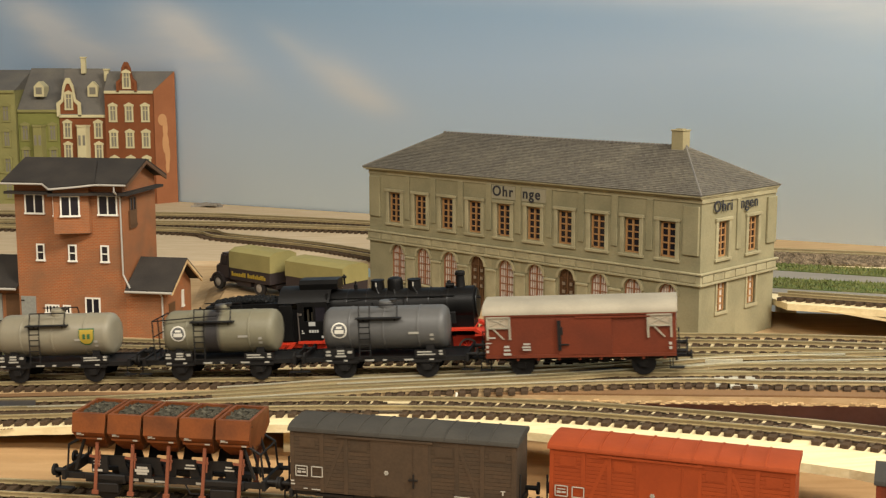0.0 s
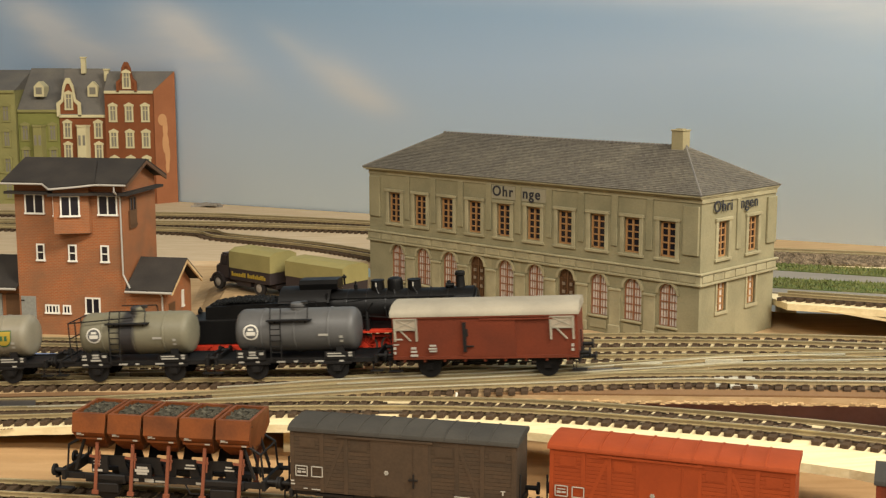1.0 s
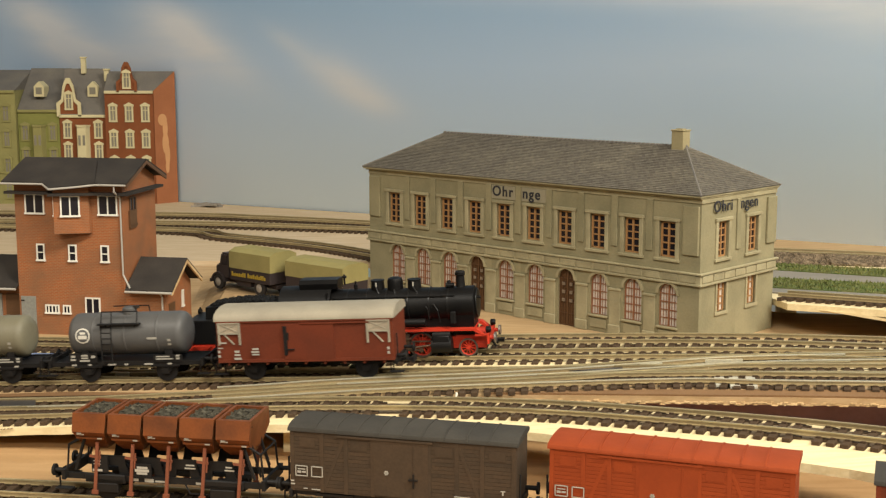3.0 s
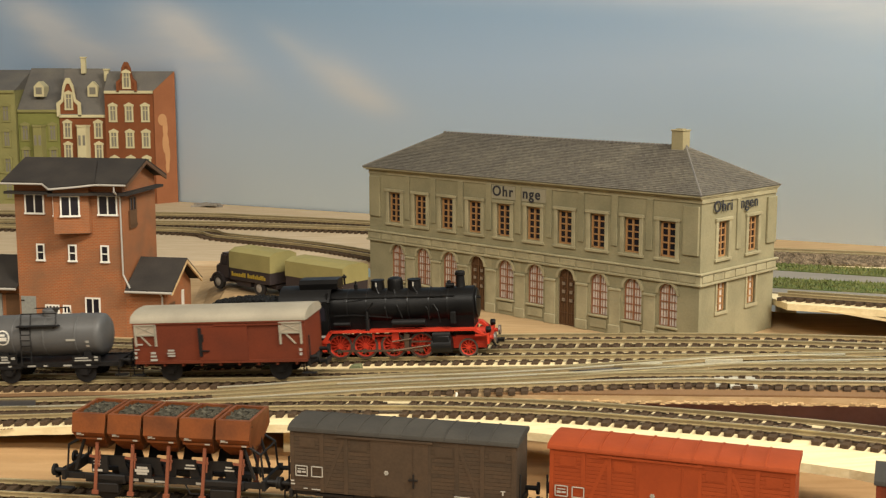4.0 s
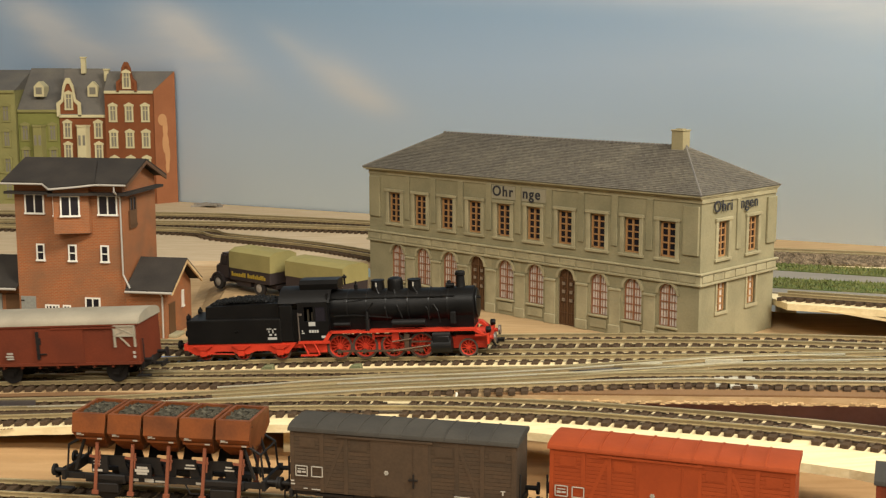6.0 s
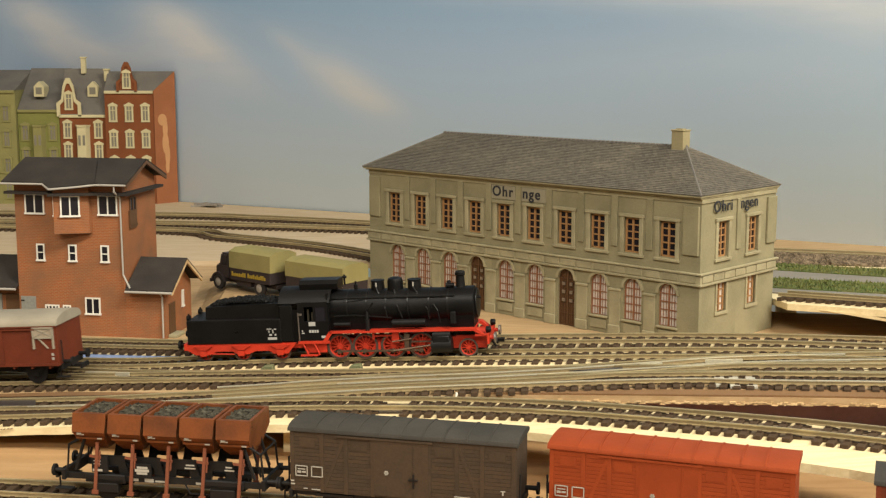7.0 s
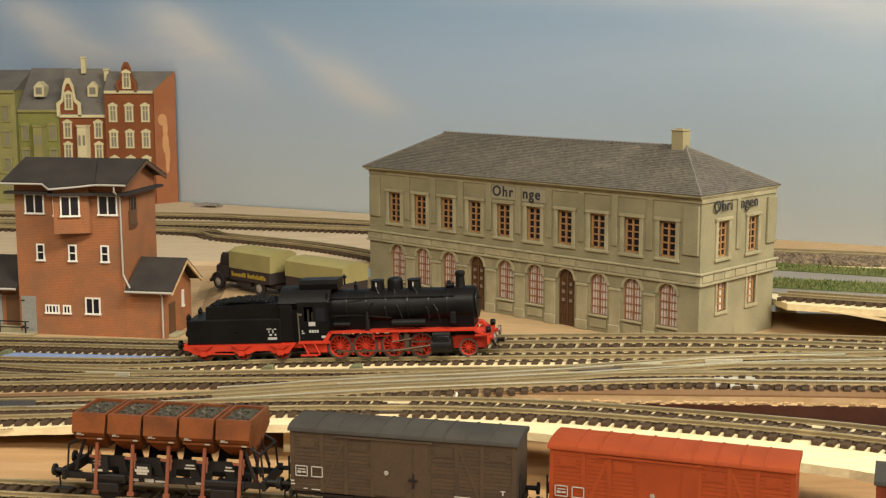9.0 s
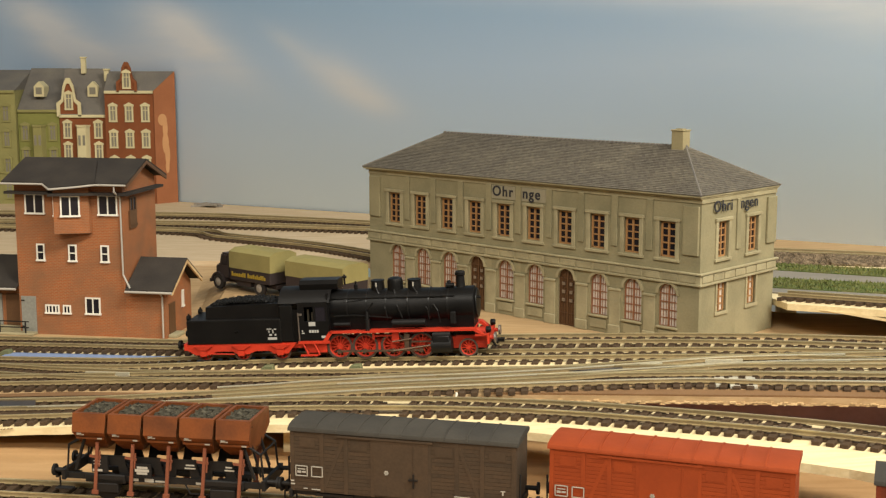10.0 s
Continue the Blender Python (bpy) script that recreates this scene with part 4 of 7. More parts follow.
# ---------- signal box ----------
def pane_window(name, parent, x0, x1, z0, z1, y, cols, rows, m=None, fr=0.0009, frame_mat=None):
    """Window set on a wall that faces -y: frame, bars, dark panes."""
    w, h = x1 - x0, z1 - z0
    cx, cz = (x0 + x1) / 2, (z0 + z1) / 2
    bars = [(-w / 2, -w / 2 + fr, -0.0008, 0.0006, -h / 2, h / 2), (w / 2 - fr, w / 2, -0.0008, 0.0006, -h / 2, h / 2), (-w / 2 + fr, w / 2 - fr, -0.0008, 0.0006, h / 2 - fr, h / 2), (-w / 2 - 0.0004, w / 2 + 0.0004, -0.0012, 0.0006, -h / 2 - 0.0002, -h / 2 + fr)]
    bars += [(-w / 2 + w * k / cols - fr * 0.45, -w / 2 + w * k / cols + fr * 0.45, -0.0007, 0.0005, -h / 2 + fr, h / 2 - fr) for k in range(1, cols)]
    bars += [(-w / 2 + fr, w / 2 - fr, -0.0006, 0.0005, -h / 2 + h * k / rows - fr * 0.35, -h / 2 + h * k / rows + fr * 0.35) for k in range(1, rows)]
    ob = boxes(name, frame_mat or M["white_plastic"], parent, bars, at=(m or Matrix()) @ pose(cx, y, cz))
    boxes("pane", M["glass_dark"], ob, [(-w / 2 + fr * 0.5, w / 2 - fr * 0.5, -0.0003, 0.0004, -h / 2 + fr * 0.5, h / 2 - fr * 0.5)], "dark window pane")
    return ob


def gable_roof(name, parent, material, x0, x1, y0, y1, ze, zr, t=0.0012, label=""):
    """Two slopes with thickness, ridge along x."""
    ym = (y0 + y1) / 2
    bm = bmesh.new()
    prism(bm, [(y0, ze), (ym, zr), (y1, ze), (y1, ze - t), (ym, zr - t), (y0, ze - t)], x0, x1, "x")
    return part(name, bm, material, parent, label)


def signal_box():
    sb = thing("signal_box", pose(-0.2903, 0.9046, LOW, 0, 0, -10.0) @ Matrix.Scale(1.1157, 4), "red brick signal box with dark felt roofs", "signal box")
    a, b, D, H = -0.0123, 0.0604, 0.052, 0.0985
    bm = bmesh.new()
    box(bm, a, b, 0, D, 0, H)
    prism(bm, [(0.0, H), (D / 2, H + 0.0110), (D, H)], a + 0.0002, b - 0.0002, "x")
    part("tower_wall", bm, M["brick"], sb)
    bm = bmesh.new()
    Da = 0.044
    box(bm, b, 0.0867, 0.0003, Da, 0, 0.0305)
    prism(bm, [(0.0003, 0.0305), (Da / 2, 0.0465), (Da, 0.0305)], b, 0.0865, "x")
    part("annex_wall", bm, M["brick"], sb)
    bm = bmesh.new()
    box(bm, -0.075, a, 0.006, Da, 0.0, 0.030)
    part("annex_wall", bm, M["brick"], sb)
    gable_roof("annex_roof", sb, M["roof_felt"], 0.0622, 0.0935, -0.005, Da + 0.004, 0.0318, 0.0488, label="dark felt gable roof")
    gable_roof("annex_roof", sb, M["roof_felt"], -0.08, a - 0.0004, -0.002, Da + 0.004, 0.0305, 0.0475, label="dark felt gable roof")
    for x in (0.0925,):
        bm = bmesh.new()
        for s in (0, 1):
            y0, y1 = (-0.005, Da / 2 - 0.0005) if s == 0 else (Da + 0.004, Da / 2 - 0.0005)
            prism(bm, [(y0, 0.0307), (y1, 0.0477), (y1, 0.0455), (y0, 0.0288)], x, x + 0.0012, "x")
        part("bargeboard", bm, M["sawn_edge"], sb, "brown wooden bargeboard")
    # bay: five-sided, hanging out of the front
    bay = [(0.0168, 0.0), (0.0192, -0.0105), (0.0392, -0.0030), (0.0396, 0.0)]
    bm = bmesh.new()
    prism(bm, bay, 0.0668, 0.0955, "z")
    part("bay", bm, M["brick"], sb)
    # main roof with a forward part over the bay
    gable_roof("roof", sb, M["roof_felt"], a - 0.0048, b + 0.0060, -0.0070, D + 0.0065, 0.0990, 0.1118, 0.0012, "dark felt gable roof")
    bm = bmesh.new()
    v = [(0.011, -0.0078, 0.0992), (0.019, -0.0145, 0.0965), (0.034, -0.0108, 0.0977), (0.046, -0.0078, 0.0992), (0.036, 0.0185, 0.1112), (0.020, 0.0185, 0.1112)]
    tv = [bm.verts.new(p) for p in v]
    bv = [bm.verts.new((x, y, z - 0.0012)) for x, y, z in v]
    bm.faces.new(tv)
    bm.faces.new(bv[::-1])
    for i in range(6):
        j = (i + 1) % 6
        bm.faces.new((tv[i], bv[i], bv[j], tv[j]))
    bmesh.ops.recalc_face_normals(bm, faces=bm.faces)
    part("bay_roof", bm, M["roof_felt"], sb)
    for s, (y0, y1) in enumerate(((-0.0070, D / 2), (D + 0.0065, D / 2))):
        bm = bmesh.new()
        prism(bm, [(y0, 0.0978), (y1, 0.1106), (y1, 0.1084), (y0, 0.0957)], b + 0.0049, b + 0.0061, "x")
        part("bargeboard", bm, M["dark_door"], sb, "dark brown bargeboard")
    # gutters
    bm = bmesh.new()
    for p, q in (((a - 0.0056, -0.0083, 0.0977), (0.0112, -0.0083, 0.0977)), ((0.0112, -0.0083, 0.0977), (0.019, -0.0152, 0.0952)), ((0.019, -0.0152, 0.0952), (0.034, -0.0115, 0.0964)), ((0.034, -0.0115, 0.0964), (0.046, -0.0083, 0.0977)), ((0.046, -0.0083, 0.0977), (b + 0.0060, -0.0083, 0.0977))):
        rod(bm, p, q, 0.00065, 8)
    part("gutter", bm, M["gutter"], sb, "pale grey gutter")
    for x0, x1, z, y in ((0.0624, 0.0934, 0.0304, -0.0057), (-0.08, a - 0.001, 0.0291, -0.0027)):
        bm = bmesh.new()
        rod(bm, (x0, y, z), (x1, y, z), 0.0008, 8)
        part("gutter", bm, M["gutter"], sb, "pale grey gutter")
    bm = bmesh.new()
    for p, q in (((b - 0.0018, -0.0078, 0.097), (b - 0.0018, -0.0078, 0.0935)), ((b - 0.0018, -0.0078, 0.0935), (b - 0.0012, -0.0009, 0.089)), ((b - 0.0012, -0.0009, 0.089), (b - 0.0008, -0.0009, 0.0405)), ((b - 0.0008, -0.0009, 0.0405), (b + 0.0048, -0.0042, 0.0325))):
        rod(bm, p, q, 0.0006, 8)
    part("downpipe", bm, M["gutter"], sb, "pale grey downpipe")
    bm = bmesh.new()
    rod(bm, (0.0850, -0.0048, 0.030), (0.0850, -0.0008, 0.027), 0.0005, 8)
    rod(bm, (0.0850, -0.0008, 0.027), (0.0850, -0.0008, 0.0005), 0.0006, 8)
    part("downpipe", bm, M["gutter"], sb, "pale grey downpipe")
    # dark canopy under the eaves, round the bay and the right gable
    bm = bmesh.new()
    out = [(a - 0.0045, 0.0), (a - 0.0045, -0.0052), (0.0135, -0.0052), (0.0178, -0.0150), (0.0440, -0.0052), (b + 0.0050, -0.0052), (b + 0.0050, D + 0.003), (b, D + 0.003), (b, 0.0), (0.0396, 0.0), (0.0392, -0.0030), (0.0192, -0.0105), (0.0168, 0.0)]
    vs = prism(bm, out, 0.0908, 0.0925, "z")
    part("canopy", bm, M["roof_felt"], sb, "dark felt canopy strip")
    # windows
    pane_window("window", sb, -0.0052, 0.0080, 0.0778, 0.0908, 0.0, 2, 1)
    pane_window("window", sb, 0.0442, 0.0572, 0.0778, 0.0908, 0.0, 2, 1)
    ang = math.degrees(math.atan2(0.0075, 0.0200))
    pane_window("window", sb, 0.0042, 0.0160, 0.0775, 0.0908, -0.0002, 2, 1, pose(0.0192, -0.0105, 0, 0, 0, ang))
    pane_window("window", sb, 0.002, 0.0085, 0.0775, 0.0908, -0.0001, 1, 1, pose(0.0168, 0.0, 0, 0, 0, -77.1))
    for x in (0.0013, 0.0230, 0.0448):
        pane_window("window", sb, x, x + 0.0056, 0.0478, 0.0588, 0.0, 1, 2)
    pane_window("window", sb, 0.0330, 0.0432, 0.0140, 0.0250, 0.0, 2, 1)
    pane_window("window", sb, 0.0056, 0.0151, 0.0138, 0.0195, 0.0, 4, 1, fr=0.0008)
    pane_window("window", sb, 0.0177, 0.0230, 0.0138, 0.0195, 0.0, 2, 1, fr=0.0008)
    pane_window("window", sb, 0.010, 0.0200, 0.0700, 0.0885, 0.0, 2, 1, pose(b, 0, 0, 0, 0, 90), frame_mat=M["dark_door"])
    boxes("shutter", M["dark_door"], sb, [(b, b + 0.0012, 0.0085, 0.0190, 0.0685, 0.0800)], "dark brown shutter")
    pane_window("window", sb, 0.027, 0.0300, 0.0155, 0.0265, 0.0, 1, 1, pose(0.0867, 0, 0, 0, 0, 90))
    boxes("side_door", M["dark_door"], sb, [(0.0867, 0.0872, 0.0050, 0.0150, 0.002, 0.0215)], "brown wooden door")
    boxes("door_step", M["stone_trim"], sb, [(0.0867, 0.0925, 0.003, 0.017, 0, 0.002)], bev=0.0003)
    door = boxes("door", M["grey_door"], sb, [(-0.0108, -0.0008, -0.0006, 0.0004, 0.0015, 0.0245)], "grey painted door")
    boxes("hinge", M["under_black"], door, [(-0.0106, -0.0085, -0.0010, -0.0006, 0.0215, 0.0222), (-0.0106, -0.0085, -0.0010, -0.0006, 0.0045, 0.0052)])
    boxes("door", M["dark_door"], sb, [(-0.0245, -0.0145, 0.0050, 0.0062, 0.004, 0.0245)], "brown wooden door")
    boxes("door", M["grey_door"], sb, [(-0.0375, -0.0275, 0.0050, 0.0062, 0.004, 0.0245)], "grey painted door")
    boxes("platform", M["stone_trim"], sb, [(-0.075, -0.0002, -0.007, -0.0004, 0, 0.0016), (-0.075, -0.0123, -0.0004, 0.006, 0, 0.0038)], "pale stone platform", bev=0.0003)
    bm = bmesh.new()
    for x in (-0.06, -0.042, -0.0235, -0.0058):
        rod(bm, (x, -0.0062, 0.0016), (x, -0.0062, 0.0092), 0.0005, 6)
    for z in (0.0052, 0.0090):
        rod(bm, (-0.0605, -0.0062, z), (-0.0035, -0.0062, z), 0.0004, 6)
    part("handrail", bm, M["under_black"], sb, "dark metal handrail")


signal_box()


# ---------- town houses by the backdrop ----------
def town_house(x0, x1, y, depth, h, zr, wall, label, trim="trim_cream", cols=3, gable=None, bayx=None, side=False, coping=None, rows=(0.108, 0.077, 0.046, 0.016), lean=0.0):
    hs = thing("town_house", pose(0, 0, GZ, 0, lean, 0), label, "house", "row of town houses")
    bm = bmesh.new()
    if side:
        prism(bm, [(x0, y), (x1, y), (x1 + depth * 1.03, y + depth), (x0, y + depth)], 0, h, "z")
    else:
        box(bm, x0, x1, y, y + depth, 0, h)
    part("wall", bm, M[wall], hs)
    bm = bmesh.new()
    xr = x1 + (depth * 1.03 if side else 0)
    v = [(x0, y - 0.001, h), (x1 + 0.0005, y - 0.001, h), (xr, y + depth, zr), (x0, y + depth, zr), (x0, y + depth, h), (xr, y + depth, h)]
    vs = [bm.verts.new(p) for p in v]
    for q in ((0, 1, 2, 3), (1, 5, 2), (0, 3, 4), (0, 4, 5, 1), (3, 2, 5, 4)):
        bm.faces.new([vs[i] for i in q])
    bmesh.ops.recalc_face_normals(bm, faces=bm.faces)
    part("roof", bm, M["slate"], hs)
    if side:
        bm = bmesh.new()
        o = 0.0006
        p = [bm.verts.new(q) for q in ((x1 + o, y - o, 0.0), (x1 + depth * 1.03 + o, y + depth - o, 0.0), (x1 + depth * 1.03 + o, y + depth - o, zr), (x1 + o, y - o, h))]
        p2 = [bm.verts.new(Vector(q.co) + Vector((0.0006, -0.0006, 0))) for q in p]
        bm.faces.new(p2)
        for i in range(4):
            bm.faces.new((p[i], p[(i + 1) % 4], p2[(i + 1) % 4], p2[i]))
        bmesh.ops.recalc_face_normals(bm, faces=bm.faces)
        part("side_wall", bm, M["house_side"], hs, "bare reddish party wall")
        bm = bmesh.new()
        for k, (u, z, w, hh) in enumerate(((0.36, 0.100, 0.30, 0.007), (0.48, 0.090, 0.17, 0.012), (0.48, 0.072, 0.22, 0.013), (0.56, 0.058, 0.17, 0.014), (0.54, 0.044, 0.13, 0.008))):
            c = Vector((x1 + u * depth * 1.03 + 0.0014, y + u * depth - 0.0014, z))
            lathe(bm, [(0.0, -0.0002), (1.0, 0.0), (0.0, 0.0002)], 14, Matrix.Translation(c) @ pose(0, 0, 0, 90, 0, 44.2) @ Matrix.Diagonal((w * depth, hh, 1, 1)))
        part("bare_patch", bm, M["bare_plaster"], hs, "patch of fallen plaster")
    boxes("cornice", M[trim], hs, [(x0, x1, y - 0.0022, y, h - 0.0035, h), (x0, x1, y - 0.0014, y, h * 0.27, h * 0.27 + 0.002)], bev=0.0004)
    # windows with pale surrounds
    w = (x1 - x0) / cols
    bm = bmesh.new()
    box(bm, -0.0052, 0.0052, -0.0012, 0, -0.0105, -0.0085)
    box(bm, -0.0050, -0.0030, -0.0012, 0, -0.0085, 0.0085)
    box(bm, 0.0030, 0.0050, -0.0012, 0, -0.0085, 0.0085)
    prism(bm, [(-0.0058, 0.0080), (-0.0058, 0.0098), (0, 0.0128), (0.0058, 0.0098), (0.0058, 0.0080)], -0.0016, 0, "y")
    box(bm, -0.0004, 0.0004, -0.0008, 0, -0.0085, 0.008)
    box(bm, -0.003, 0.003, -0.0008, 0, 0.0030, 0.0038)
    sur = mesh_of(bm, "window", M[trim])
    bm = bmesh.new()
    box(bm, -0.003, 0.003, -0.0004, 0.0001, -0.0085, 0.008)
    pan = mesh_of(bm, "pane", M["window_pale"])
    for z in rows:
        for k in range(cols):
            x = x0 + (k + 0.5) * w
            if bayx is not None and k == bayx and z < 0.10:
                continue
            o = new("window", sur)
            o.parent, o.matrix_basis = hs, pose(x, y, z)
            q = new("pane", pan)
            q.parent = o
    if bayx is not None:
        x = x0 + (bayx + 0.5) * w
        bm = bmesh.new()
        prism(bm, [(x - 0.008, y), (x - 0.005, y - 0.008), (x + 0.005, y - 0.008), (x + 0.008, y)], 0.034, 0.092, "z")
        prism(bm, [(x - 0.009, y), (x - 0.0055, y - 0.009), (x + 0.0055, y - 0.009), (x + 0.009, y)], 0.092, 0.094, "z")
        bay = part("bay_window", bm, M[trim], hs, "pale cream bay window")
        boxes("pane", M["window_pale"], bay, [(x + s * 0.0026 - 0.0014, x + s * 0.0026 + 0.0014, y - 0.0083, y - 0.008, z, z + 0.012) for s in (-1, 1) for z in (0.044, 0.070)])
    for gx, gw, gh in gable or ():
        bm = bmesh.new()
        prism(bm, [(gx - gw / 2, h - 0.002), (gx - gw / 2, h + gh * 0.35), (gx - gw * 0.3, h + gh * 0.45), (gx - gw * 0.22, h + gh * 0.8), (gx - gw * 0.08, h + gh), (gx + gw * 0.08, h + gh), (gx + gw * 0.22, h + gh * 0.8), (gx + gw * 0.3, h + gh * 0.45), (gx + gw / 2, h + gh * 0.35), (gx + gw / 2, h - 0.002)], y - 0.0005, y + 0.004, "y")
        prism(bm, [(gx - gw * 0.3, h - 0.002), (gx - gw * 0.3, h + gh * 0.4), (gx, h + gh * 0.7), (gx + gw * 0.3, h + gh * 0.4), (gx + gw * 0.3, h - 0.002)], y + 0.003, y + depth, "y")
        g = part("gable", bm, M[wall], hs)
        bm = bmesh.new()
        q = [(-0.5, -0.002), (-0.5, 0.35), (-0.3, 0.45), (-0.22, 0.8), (-0.08, 1.0), (0.08, 1.0), (0.22, 0.8), (0.3, 0.45), (0.5, 0.35), (0.5, -0.002)]
        ring = [(gx + u * gw * 1.16, h + max(0, w2) * gh * 1.08 - 0.002) for u, w2 in q]
        prism(bm, ring + [(gx + u * gw * 0.84, h + max(0, w2) * gh * 0.92 - 0.002) for u, w2 in q][::-1], y - 0.0022, y - 0.0004, "y")
        part("coping", bm, M[coping or trim], g, "pale gable coping")
        o = new("window", sur)
        o.parent, o.matrix_basis = g, pose(gx, y - 0.0006, h + gh * 0.38, 0, 0, 0)
        q = new("pane", pan)
        q.parent = o
    return hs


M["window_pale"] = paint("window_pale", (0.22, 0.20, 0.15), 0.4, 0, 0.2)
H1 = town_house(-0.4005, -0.3431, 1.5312, 0.0205, 0.1345, 0.1570, "house_red", "red brick town house with cream window surrounds", gable=[(-0.3735, 0.0210, 0.033)], side=True, coping="house_red")
H2 = town_house(-0.4560, -0.4012, 1.5362, 0.030, 0.106, 0.160, "house_red", "narrow red house with white gable and bay", cols=3, bayx=1, gable=[(-0.4440, 0.0250, 0.042)], rows=(0.088, 0.062, 0.036, 0.012))
H3 = town_house(-0.5060, -0.4566, 1.5372, 0.060, 0.112, 0.160, "house_green", "green plaster town house with grey roof", cols=3, trim="house_olive", bayx=1, rows=(0.085, 0.056, 0.026))
H4 = town_house(-0.575, -0.5066, 1.5312, 0.070, 0.135, 0.158, "house_olive", "olive plaster town house with grey roof", cols=3, trim="house_olive", rows=(0.108, 0.078, 0.046, 0.016))
for x, y, z0, z1, hs in ((-0.4320, 1.562, 0.154, 0.172, H2), (-0.4020, 1.552, 0.145, 0.158, H1)):
    boxes("chimney", M["trim_cream"], hs, [(x - 0.0028, x + 0.0028, y - 0.003, y + 0.003, z0, z1), (x - 0.0036, x + 0.0036, y - 0.004, y + 0.004, z1, z1 + 0.002)], "pale chimney", bev=0.0004)
for x, z, hs in ((-0.4180, 0.133, H2), (-0.482, 0.133, H3)):
    bm = bmesh.new()
    prism(bm, [(x - 0.006, z - 0.006), (x - 0.006, z + 0.006), (x, z + 0.012), (x + 0.006, z + 0.006), (x + 0.006, z - 0.006)], 1.545, 1.565, "y")
    d = part("dormer", bm, M["trim_cream"], hs, "small pale dormer")
    boxes("pane", M["window_pale"], d, [(x - 0.0035, x + 0.0035, 1.5444, 1.5449, z - 0.003, z + 0.005)])


# ---------- lorry and trailer ----------
def wheel_part(parent, name, x, y, r, w, tyre, hub, spokes=0):
    """A road or rail wheel turning on the y axis."""
    bm = bmesh.new()
    lathe(bm, [(r * 0.55, -w / 2), (r * 0.92, -w / 2), (r, -w * 0.35), (r, w * 0.35), (r * 0.92, w / 2), (r * 0.55, w / 2)], 20, pose(0, 0, 0, 90, 0, 0), True)
    ob = part(name, bm, tyre, parent, at=pose(x, y, r))
    bm = bmesh.new()
    lathe(bm, [(r * 0.56, -w * 0.42), (r * 0.3, -w * 0.5), (r * 0.12, -w * 0.62), (r * 0.12, w * 0.62), (r * 0.3, w * 0.5), (r * 0.56, w * 0.42)], 16, pose(0, 0, 0, 90, 0, 0))
    part("hub", bm, hub, ob)
    return ob


